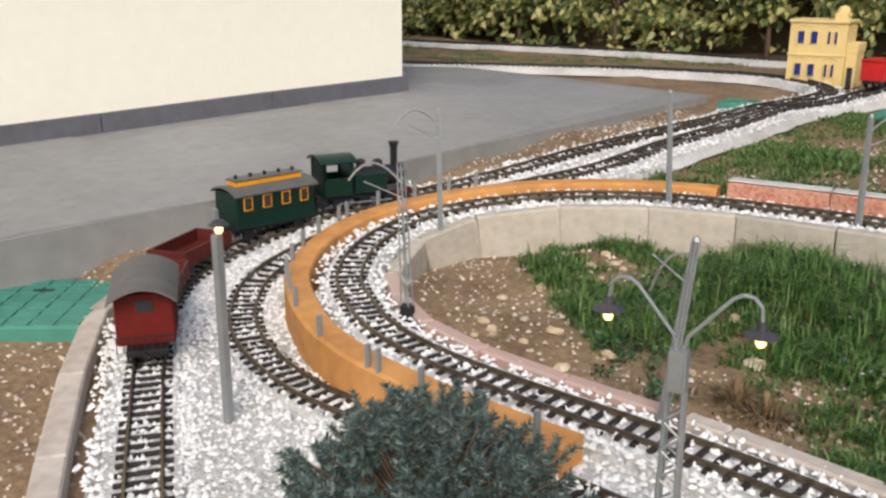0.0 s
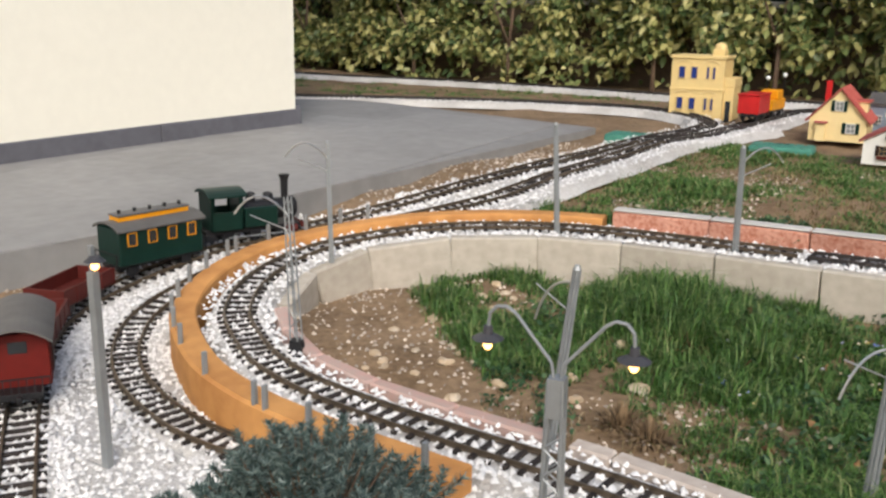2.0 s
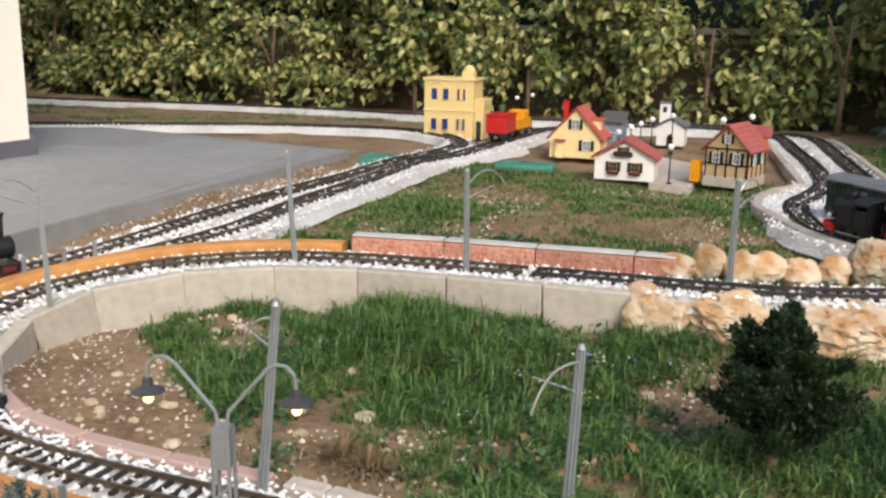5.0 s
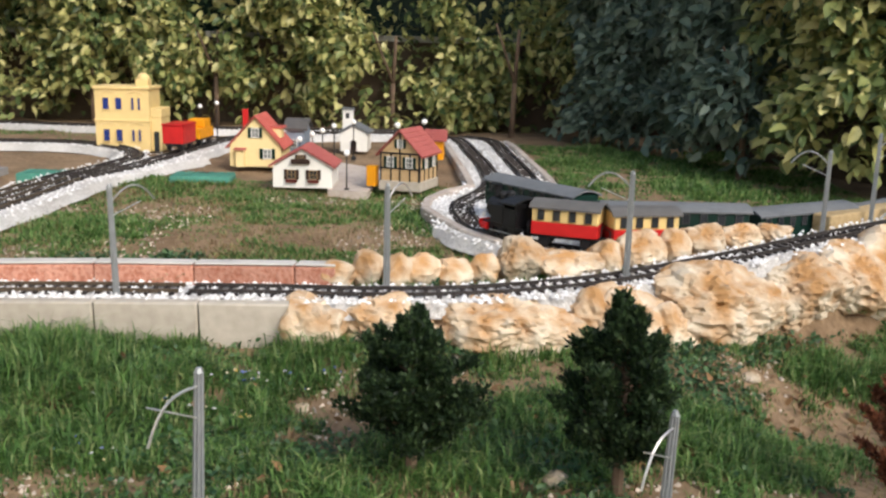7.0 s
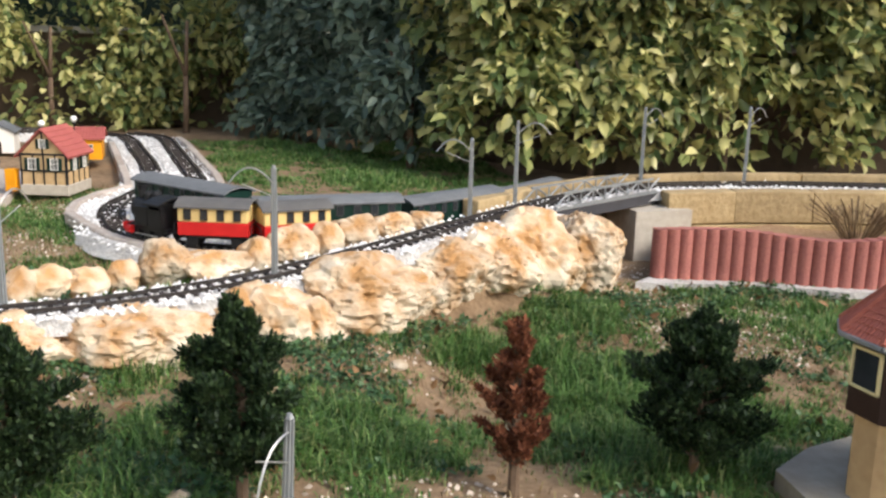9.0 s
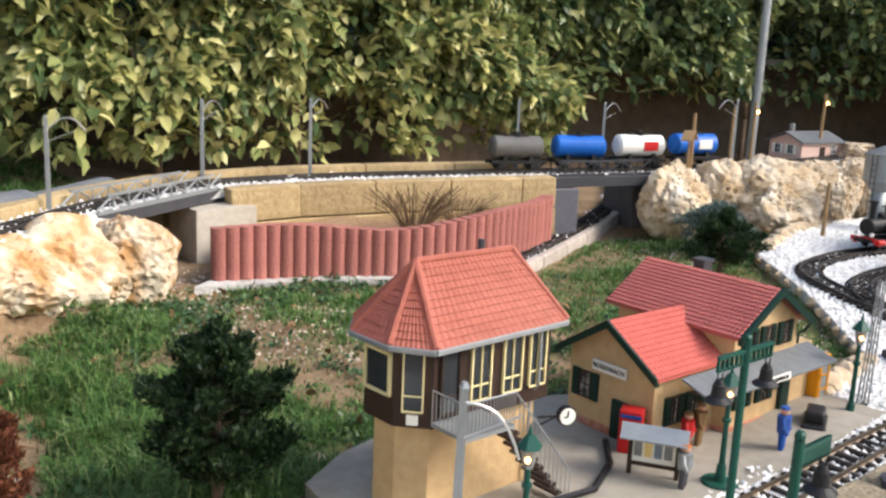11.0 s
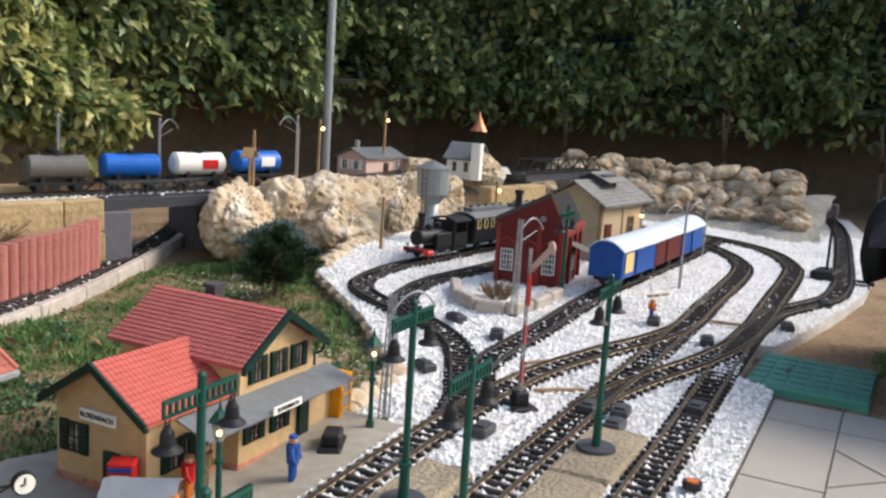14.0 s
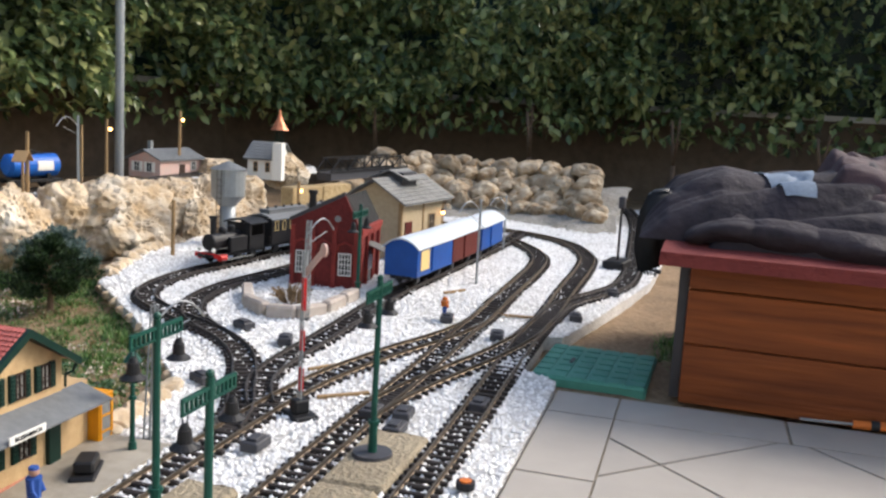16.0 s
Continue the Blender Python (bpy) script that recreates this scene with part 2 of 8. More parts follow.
# ---- mesh helpers ----
def box(bm, x0, x1, y0, y1, z0, z1, m=None, bevel=0.0):
    g = bmesh.ops.create_cube(bm, size=1.0, matrix=Matrix.Translation(((x0 + x1) / 2, (y0 + y1) / 2, (z0 + z1) / 2)) @ Matrix.Diagonal((abs(x1 - x0), abs(y1 - y0), abs(z1 - z0), 1)))
    if bevel:
        es = list({e for v in g["verts"] for e in v.link_edges})
        g = bmesh.ops.bevel(bm, geom=es, offset=bevel, segments=1, affect="EDGES")
    if m is not None:
        bmesh.ops.transform(bm, matrix=m, verts=g["verts"])
    return g["verts"]


def cyl(bm, a, b, r0, r1=None, n=10, caps=True):
    a, b = Vector(a), Vector(b)
    d = b - a
    q = d.to_track_quat("Z", "Y").to_matrix().to_4x4()
    g = bmesh.ops.create_cone(bm, cap_ends=caps, segments=n, radius1=r0, radius2=r0 if r1 is None else r1, depth=d.length, matrix=Matrix.Translation((a + b) / 2) @ q)
    return g["verts"]


def ball(bm, c, r, n=10, squash=1.0):
    g = bmesh.ops.create_uvsphere(bm, u_segments=n, v_segments=max(4, n // 2 + 1), radius=r, matrix=Matrix.Translation(c) @ Matrix.Diagonal((1, 1, squash, 1)))
    return g["verts"]


def prism(bm, pts, d, axis="x", at=0.0):
    """A flat outline of (u, v) thrust along an axis by d, from at."""
    def place(u, v, w):
        return {"x": (w, u, v), "y": (u, w, v), "z": (u, v, w)}[axis]
    lo = [bm.verts.new(place(u, v, at)) for u, v in pts]
    hi = [bm.verts.new(place(u, v, at + d)) for u, v in pts]
    bm.faces.new(lo[::-1])
    bm.faces.new(hi)
    for k in range(len(pts)):
        bm.faces.new((lo[k], lo[(k + 1) % len(pts)], hi[(k + 1) % len(pts)], hi[k]))


def tube(bm, pts, r, n=6):
    for a, b in zip(pts, pts[1:]):
        cyl(bm, a, b, r, r, n)


def finish(name, bm, material, parent=None, label="", smooth=False):
    bmesh.ops.recalc_face_normals(bm, faces=bm.faces)
    me = bpy.data.meshes.new(name)
    bm.to_mesh(me)
    bm.free()
    me.materials.append(material)
    if smooth:
        me.polygons.foreach_set("use_smooth", [True] * len(me.polygons))
    ob = new(name, me)
    if parent is not None:
        ob.parent = parent
    if label:
        ob["label"] = label
    return ob


def part(name, bm, material, parent, label="", smooth=False):
    return finish(name, bm, material, parent, label, smooth)


def bpart(name, material, parent, *boxes, bevel=0.0, label=""):
    bm = bmesh.new()
    for b in boxes:
        box(bm, *b, bevel=bevel)
    return finish(name, bm, material, parent, label)


def thing(name, m, label, category, group="", kind=""):
    ob = new(name)
    ob.empty_display_size = 0.05
    ob.matrix_world = m
    return tagged(ob, label, category, group, kind)


def raw(name, verts, faces, material, parent=None, smooth=False):
    me = bpy.data.meshes.new(name)
    me.from_pydata(verts, [], faces)
    me.materials.append(material)
    if smooth:
        me.polygons.foreach_set("use_smooth", [True] * len(me.polygons))
    ob = new(name, me)
    if parent is not None:
        ob.parent = parent
    return ob


# ---- the lie of the land ----
LAND = np.array([
    (-.45, 1.03, .0), (-.42, 1.8, .10), (.08, 1.8, .115), (.5, 1.9, .11), (-1.35, 4.0, .14), (-.3, 3.95, .15), (.35, 4.6, .135),
    (.63, 3.2, .135), (-2.35, 2.7, .112), (-2.6, 1.25, .062), (-2.9, .3, .03), (-2.2, 2.0, .09), (-1.06, 2.75, .117), (-1.0, 3.1, .13), (-.9, 3.5, .14), (-2.0, 3.6, .135), (-3.0, 3.3, .135), (-.5, 2.5, .125), (.2, 2.6, .124), (.3, 3.3, .122), (.3, 2.9, .121), (.5, 2.3, .112), (.8, 2.4, .085), (.3, 3.9, .124), (1.15, 2.6, .06), (-1.75, .85, -.05), (-1.66, 1.08, .02), (-1.57, 1.41, .045), (-1.49, 2.07, .08), (-1.2, .95, -.057), (-1.0, .8, -.057), (-.9, .6, -.06), (-1.3, .8, -.057), (-1.45, 1.05, -.052), (-1.47, 1.25, -.03), (-1.42, 1.5, .01),
    (-1.3, 1.7, .045), (-1.2, 1.95, .075), (-1.13, 2.2, .10), (-1.0, 1.1, -.04), (-.8, .93, -.04), (-.98, 1.55, .055), (-.9, 1.25, .01), (-.85, 1.72, .08), (-1.15, 1.35, .0), (-1.1, 1.55, .04), (0, .6, -.03), (0, 1.3, .02), (1.6, 2.3, .0), (2.6, 2.2, .005),
    (1.6, 1.15, 0), (2.17, 1.02, .02), (2.14, .54, .02), (3.1, 1.16, .045), (3.34, .67, .06), (2.9, .39, .043), (3.5, 1.73, .06),
    (2.3, .1, .02), (1, .6, -.02), (1, 1.5, -.01), (2, 1.6, .01), (5, 5, .15), (-6, 6, .16), (-1.3, 2.4, .112), (2.347, 2.036, .0), (2.778, 2.219, .005), (3.117, 2.367, .02), (3.5, 2.6, .045)])


def level(x, y):
    """Height of the track beds and paths."""
    w = 1 / ((LAND[:, 0] - x) ** 2 + (LAND[:, 1] - y) ** 2 + 0.02) ** 2
    return float((w * LAND[:, 2]).sum() / w.sum())


def curve(pts, step=0.02):
    """A smooth line through (x, y) or (x, y, z), in equal steps; z follows the land where it is not given."""
    p = [Vector((q[0], q[1], q[2] if len(q) > 2 else level(q[0], q[1]) + 0.02)) for q in pts]
    p = [2 * p[0] - p[1], *p, 2 * p[-1] - p[-2]]
    fine = []
    for a, b, c, d in zip(p, p[1:], p[2:], p[3:]):
        for k in range(24):
            t = k / 24
            fine.append(0.5 * (2 * b + (c - a) * t + (2 * a - 5 * b + 4 * c - d) * t * t + (3 * b - a - 3 * c + d) * t ** 3))
    fine.append(p[-2])
    out, left = [fine[0]], step
    for a, b in zip(fine, fine[1:]):
        s = (b - a).length
        while s >= left:
            a = a + (b - a) * (left / s)
            s -= left
            out.append(a.copy())
            left = step
        left -= s
    return out


def sides(line):
    """The unit normals to the left along a line."""
    res = []
    for k in range(len(line)):
        d = line[min(k + 1, len(line) - 1)] - line[max(k - 1, 0)]
        res.append(Vector((-d.y, d.x, 0)).normalized())
    return res


T2 = curve([(1.70, .785), (1.3, .80), (.8, .83), (.35, .868), (0, .915), (-.25, .95, .015), (-.42, .964, .015), (-.55, .967, .015), (-.67, .972, .015), (-.80, .986, .015), (-.89, 1.008, .015), (-.965, 1.038, .015),
            (-1.05, 1.09, .015), (-1.13, 1.15, .016), (-1.175, 1.2, .019), (-1.215, 1.265, .027), (-1.243, 1.35, .037), (-1.248, 1.43, .047), (-1.225, 1.5, .06), (-1.173, 1.568, .074), (-1.08, 1.662, .089),
            (-.966, 1.738, .098), (-.831, 1.808, .101), (-.688, 1.84, .103), (-.548, 1.853, .105), (-.362, 1.855, .108), (-.2, 1.85, .113), (-.07, 1.838, .118),
            (.03, 1.825, .122), (.25, 1.84, .128), (.5, 1.93, .135), (.75, 2.05, .155), (.99, 2.19, .175), (1.22, 2.36, .182), (1.45, 2.53, .183), (1.74, 2.66, .187), (2.07, 2.6, .197),
            (2.4, 2.48, .205), (2.75, 2.34, .213), (3.05, 2.2, .222), (3.4, 2.09, .232), (3.8, 2.02, .24), (4.3, 1.97, .25), (4.9, 1.9, .25)])
T1 = curve([(1.81, .608), (1.2, .62), (.5, .68), (0, .745), (-.25, .79, .002), (-.45, .825, -.010), (-.62, .846, -.022), (-.8, .856, -.033), (-.89, .858, -.035), (-.95, .864, -.035), (-1.007, .877, -.035), (-1.072, .898, -.035),
            (-1.134, .924, -.035), (-1.19, .955, -.035), (-1.245, .994, -.035), (-1.29, 1.034, -.035), (-1.335, 1.083, -.033), (-1.367, 1.13, -.027), (-1.386, 1.186, -.018), (-1.393, 1.24, -.008), (-1.39, 1.35, .012),
            (-1.36, 1.48, .035), (-1.30, 1.60, .055), (-1.225, 1.72, .073), (-1.156, 1.844, .088), (-1.093, 1.985, .104), (-1.072, 2.118, .115), (-1.06, 2.295, .125), (-1.03, 2.65, .135), (-1.0, 3.0), (-.93, 3.24), (-.89, 3.46),
            (-.865, 3.96), (-.80, 4.29), (-.5, 4.6), (-.1, 4.72), (.13, 4.66, .146), (.195, 4.5, .143), (.24, 4.1, .14), (.278, 3.764, .14), (.303, 3.4, .14), (.304, 3.15, .14), (.256, 2.932, .14), (.219, 2.804, .14), (.211, 2.67, .14), (.221, 2.575, .14), (.251, 2.414, .14),
            (.32, 2.298, .14), (.40, 2.218, .139), (.504, 2.178, .137), (.62, 2.18, .132), (.72, 2.225, .124), (.81, 2.285, .115)])
T0 = curve([(-.56, .31, -.04), (-.72, .43, -.04), (-.882, .54, -.04), (-.95, .588, -.04), (-1.06, .666, -.04), (-1.2, .768, -.038), (-1.35, .885, -.036), (-1.46, 1.0, -.033), (-1.505, 1.07, -.029), (-1.53, 1.16, -.02), (-1.53, 1.3, .0),
            (-1.49, 1.45, .024), (-1.42, 1.6, .045), (-1.361, 1.712, .062), (-1.273, 1.882, .09), (-1.223, 2.065, .11), (-1.182, 2.228, .123), (-1.145, 2.454, .133), (-1.11, 2.7, .137), (-1.075, 3.0), (-1.02, 3.25), (-.995, 3.47), (-1.1, 3.7),
            (-1.25, 3.83), (-1.452, 3.9), (-1.77, 3.9), (-2.1, 3.8), (-2.73, 3.48), (-3.4, 3.1)])
TR = curve([(.195, 4.75, .146), (.335, 4.58, .143), (.38, 4.15, .14), (.41, 3.729, .14), (.435, 3.4, .14), (.438, 3.17, .14), (.387, 2.968, .14), (.331, 2.814, .14), (.317, 2.717, .14), (.323, 2.636, .14), (.383, 2.507, .138), (.472, 2.40, .135), (.60, 2.32, .128), (.74, 2.305, .118), (.92, 2.38, .106), (1.15, 2.51, .096), (1.3, 2.62, .088), (1.6, 2.87, .07), (1.9, 3.02, .06), (2.3, 3.1)])
TL = curve([(2.05, 1.96, .012), (2.347, 2.036, .018), (2.778, 2.219, .026), (3.117, 2.367, .042), (3.5, 2.6, .065), (3.95, 2.95, .08)])
TB = curve([(-4.6, 4.75), (-3.87, 4.84), (-3.17, 4.95), (-2.27, 4.9), (-1.67, 4.76), (-.8, 4.80), (0, 4.9)])
Y1 = curve([(1.70, .785), (1.85, .783), (1.99, .779), (2.185, .775), (2.29, .769), (2.40, .756), (2.50, .732), (2.575, .702), (2.655, .667), (2.748, .622), (2.842, .594), (2.971, .573), (3.18, .566), (3.50, .564), (3.73, .571), (3.907, .593), (4.071, .645), (4.226, .723), (4.36, .82)])
YA = curve([(2.12, .785), (2.22, .815), (2.309, .858), (2.40, .901), (2.493, .953), (2.565, 1.016), (2.62, 1.088), (2.67, 1.19), (2.724, 1.286), (2.785, 1.367), (2.845, 1.413), (2.90, 1.437), (2.985, 1.452), (3.109, 1.453), (3.23, 1.432), (3.625, 1.361), (4.2, 1.26)])
YB = curve([(2.62, 1.088), (2.69, 1.18), (2.785, 1.244), (2.877, 1.270), (2.977, 1.277), (3.096, 1.268), (3.281, 1.244), (3.6, 1.205), (3.9, 1.17)])
YW = curve([(2.25, .79), (2.32, .83), (2.386, .856), (2.474, .867), (2.55, .866), (2.65, .857), (2.786, .849), (3.066, .845), (3.285, .823), (3.7, .80), (4.17, .786), (4.6, .79)])
YU = curve([(1.81, .608), (1.92, .607), (2.108, .606), (2.334, .604), (2.40, .601), (2.554, .589), (2.70, .580), (2.85, .577), (2.98, .573)])
YS = curve([(2.302, .604), (2.369, .594), (2.469, .567), (2.58, .521), (2.658, .487), (2.789, .453), (2.888, .438), (3.02, .43)])
YR = curve([(1.5, .43), (1.994, .432), (2.134, .433), (2.34, .436), (2.564, .436), (2.891, .433), (3.119, .426), (3.369, .424), (3.7, .426), (3.9, .434), (4.05, .452), (4.29, .525), (4.45, .635), (4.56, .78), (4.62, .95), (4.64, 1.2)])
YX = curve([(3.02, .428), (3.2, .41), (3.30, .375), (3.383, .340), (3.527, .296), (3.69, .280), (3.974, .285), (4.575, .320), (5.119, .357), (5.607, .41), (6.0, .48)])


# ---- ground ----
def near_line(x, y, line, far=9.0):
    return min(((q.x - x) ** 2 + (q.y - y) ** 2 for q in line[::4]), default=far) ** 0.5


RING = [(q.x, q.y) for q in T2[::6] if q.x < 0.4]


def inside_ring(x, y):
    """Whether a place lies on the lawn that the loop goes round."""
    hit = False
    pts = RING + [(0.9, 2.0), (1.4, 2.2), (1.6, 1.9), (1.3, 1.0), (0.9, .85)]
    for (x0, y0), (x1, y1) in zip(pts, pts[1:] + pts[:1]):
        if (y0 > y) != (y1 > y) and x < (x1 - x0) * (y - y0) / (y1 - y0) + x0:
            hit = not hit
    return hit


def soil(x, y):
    """Height of the bare ground, below the beds."""
    z = level(x, y) - 0.004
    if inside_ring(x, y):
        z -= 0.055 * max(0.0, min(1.0, (y - 1.25) / 0.45)) * max(0.0, min(1.0, (1.35 - x) / .3))
    z += 0.012 * noise.noise((x * 4, y * 4, 0)) + 0.006 * noise.noise((x * 15, y * 15, 3))
    return z - 0.010


def grid(x0, x1, y0, y1, step):
    nx, ny = int(round((x1 - x0) / step)), int(round((y1 - y0) / step))
    vs = [(x0 + i * step, y0 + j * step, soil(x0 + i * step, y0 + j * step)) for j in range(ny + 1) for i in range(nx + 1)]
    fs = [(j * (nx + 1) + i, j * (nx + 1) + i + 1, (j + 1) * (nx + 1) + i + 1, (j + 1) * (nx + 1) + i) for j in range(ny) for i in range(nx)]
    return vs, fs


def ground_mesh():
    xs = sorted({-300.0, -60.0, -20.0, -9.0, *np.arange(-6, 7.01, 0.05).round(3).tolist(), 9.0, 20.0, 60.0, 300.0})
    ys = sorted({-300.0, -60.0, -20.0, -6.0, *np.arange(-1.5, 6.51, 0.05).round(3).tolist(), 9.0, 20.0, 60.0, 300.0})
    vs = [(x, y, soil(x, y) if abs(x) < 8 and -2 < y < 7 else 0.1) for y in ys for x in xs]
    n = len(xs)
    fs = [(j * n + i, j * n + i + 1, (j + 1) * n + i + 1, (j + 1) * n + i) for j in range(len(ys) - 1) for i in range(n - 1)]
    g = raw("ground", vs, fs, M["lawn"], smooth=True)
    return tagged(g, "uneven garden soil with thin grass and bare earth", "ground", kind="structure")


ground_mesh()

SPOTS = []          # (x, y, z) of ballast, for the loose stones


def ribbon(name, line, half_l, half_r, drop=0.003, label="white gravel bed under the model railway track"):
    ns = sides(line)
    vs, fs = [], []
    cols = 7
    for k, (q, s) in enumerate(zip(line, ns)):
        for c in range(cols):
            w = -half_r + (half_l + half_r) * c / (cols - 1)
            edge = 1 if 0 < c < cols - 1 else 0
            wob = 0.012 * noise.noise((q.x * 9, q.y * 9, c)) if not edge else 0
            p = q + s * (w + wob)
            vs.append((p.x, p.y, q.z - drop - (0.0 if edge else 0.03)))
        for c in range(cols - 1):
            if k:
                a = (k - 1) * cols + c
                fs.append((a, a + 1, a + 1 + cols, a + cols))
        if len(line) and k % 1 == 0:
            SPOTS.append((q, s, half_l, half_r, drop))
    ob = raw(name, vs, fs, M["bed"])
    return tagged(ob, label, "gravel bed", kind="structure")


ribbon("ballast_1", T2, .068, .068)
ribbon("ballast_2", T1, .064, .095)
ribbon("ballast_3", T0, .075, .07)
ribbon("ballast_4", TR, .066, .10)
ribbon("ballast_11", curve([(.145, 2.93, .139), (.135, 2.75, .139), (.165, 2.6, .139), (.22, 2.45, .139)]), .055, .035, .004)
ribbon("ballast_12", curve([(.31, 2.78, .138), (.30, 2.65, .138), (.31, 2.52, .138), (.41, 2.33, .137), (.55, 2.26, .133)]), .085, .08, .006)
ribbon("ballast_5", TL, .05, .045)
ribbon("ballast_6", TB, .06, .06)
GAP = curve([(-.45, .52, -.042), (-.72, .66, -.042), (-.95, .735, -.04), (-1.13, .825, -.039), (-1.28, .93, -.037), (-1.40, 1.05, -.033), (-1.46, 1.2, -.018), (-1.46, 1.35, .005), (-1.41, 1.5, .028), (-1.33, 1.66, .054)])
ribbon("ballast_7", GAP, .16, .16, .006)
MIDDLE = curve([(1.1, .72), (.5, .765), (0, .83), (-.25, .872, .004), (-.45, .893, .0), (-.56, .905, -.006)])
ribbon("ballast_10", MIDDLE, .06, .06, .007)
VILLAGE = curve([(-.86, 3.62), (-.93, 3.45), (-1.0, 3.4)])
ribbon("ballast_8", VILLAGE, .14, .05, .005)


def flat(name, outline, z_of, material, label, category, lift=0.0, step=0.05, skirt=0.05):
    """A sheet over an outline, that follows the land, with a skirt round it."""
    bm = bmesh.new()
    vs = [bm.verts.new((x, y, 0)) for x, y in outline]
    f = bm.faces.new(vs)
    if f.normal.z < 0:
        f.normal_flip()
    xs, ys = [p[0] for p in outline], [p[1] for p in outline]
    for ax, lo, hi in ((0, min(xs), max(xs)), (1, min(ys), max(ys))):
        for c in np.arange(lo + step, hi, step):
            n = (1, 0, 0) if ax == 0 else (0, 1, 0)
            bmesh.ops.bisect_plane(bm, geom=bm.verts[:] + bm.edges[:] + bm.faces[:], plane_co=tuple(c * v for v in n), plane_no=n)
    for v in bm.verts:
        v.co.z = z_of(v.co.x, v.co.y) + lift
    ext = bmesh.ops.extrude_edge_only(bm, edges=[e for e in bm.edges if e.is_boundary])
    for v in [g for g in ext["geom"] if isinstance(g, bmesh.types.BMVert)]:
        v.co.z -= skirt
    ob = finish(name, bm, material)
    return tagged(ob, label, category, kind="structure")


YARD = [(1.0, .328), (2.09, .328), (2.60, .328), (2.64, .405), (2.91, .405), (2.92, .365), (3.142, .315), (3.446, .252), (3.707, .212), (4.25, .20), (5.2, .24), (6.05, .38), (5.95, .56), (5.3, .47), (4.78, .50), (5.0, .9), (4.95, 1.5), (4.2, 1.72), (3.518, 1.73), (3.27, 1.72), (2.954, 1.63),
        (2.601, 1.255), (2.311, .99), (2.04, .955), (2.04, .86), (1.0, .86)]
flat("ballast_9", YARD, level, M["bed"], "white gravel bed of the model station yard", "gravel bed", 0.014)
STATION = [(1.16, 1.19), (1.25, 1.24), (1.35, 1.26), (1.62, 1.25), (1.9, 1.12), (2.035, .95), (2.035, .83), (1.1, .83)]
flat("platform", STATION, level, M["concrete"], "worn concrete station platform of the model railway", "platform", 0.018)


# ---- house wall, paving and patio ----
def paved(x, y):
    """Height of the paving, which rises evenly along the house."""
    return float(np.interp(y, [-1.5, 1.2, 2.1, 3.3, 3.7], [-.01, .077, .110, .142, .15]))


def house_wall():
    bm = bmesh.new()
    m = Matrix.Translation((-2.335, 2.69, 0)) @ Matrix.Rotation(radians(-11), 4, "Z")
    box(bm, -0.3, 0, -6.5, 0, -0.1, 3.2, m)
    box(bm, -5, -0.3, -0.3, 0, -0.1, 3.2, m)
    tagged(finish("wall_west", bm, M["plaster"]), "smooth cream rendered house wall", "wall", kind="structure")
    base = thing("baseboard_1", pose(0, 0, 0), "grey stone skirting along the foot of the house wall", "skirting", kind="structure")
    for k in range(11):
        bm = bmesh.new()
        box(bm, 0.0, 0.012, -6.5 + k * 0.593, -6.5 + k * 0.593 + 0.59, -.06, .060, m, bevel=0.002)
        for v in bm.verts:
            v.co.z += paved(v.co.x, v.co.y)
        finish("skirting_slab", bm, M["plinth"], base)
    bm = bmesh.new()
    box(bm, -2, 0.01, 0.0, 0.012, .0, .20, m)
    finish("skirting_slab", bm, M["plinth"], base)


house_wall()


def paving():
    edge = [(-1.80, -1.4), (-1.73, .75), (-1.666, 1.086), (-1.571, 1.411), (-1.49, 2.07), (-1.42, 2.65), (-1.35, 3.25)]
    base = flat("paving", edge + [(-2.43, 3.44), (-5.5, 3.6), (-5.5, -1.4)], paved, M["joint"], "grey paving beside the house wall", "paving", 0, 0.1, .12)
    for i in range(9):
        for j in range(17):
            x, y = -1.50 - .30 * i, -1.25 + .30 * j
            bm = bmesh.new()
            prism(bm, [(x - .2988, y), (x, y), (x, y + .2988), (x - .2988, y + .2988)], .006, "z", 0)
            for (x0, y0), (x1, y1) in zip(edge, edge[1:]):
                if y0 - .31 < y < y1 + .01:
                    g = bmesh.ops.bisect_plane(bm, geom=bm.verts[:] + bm.edges[:] + bm.faces[:], plane_co=(x0, y0, 0), plane_no=(y1 - y0, -(x1 - x0), 0), clear_outer=True)
                    rim = [e for e in g["geom_cut"] if isinstance(e, bmesh.types.BMEdge)]
                    if rim and bm.faces:
                        bmesh.ops.contextual_create(bm, geom=rim)
            if not bm.faces or y + .3 > 3.26 - .17 * (x + 1.35) or x - .3 < -2.31 - .194 * (2.69 - y) - .1:
                bm.free()
                continue
            for v in bm.verts:
                v.co.z += paved(v.co.x, v.co.y) - .003
            finish("paver", bm, M["paver"], base)


paving()


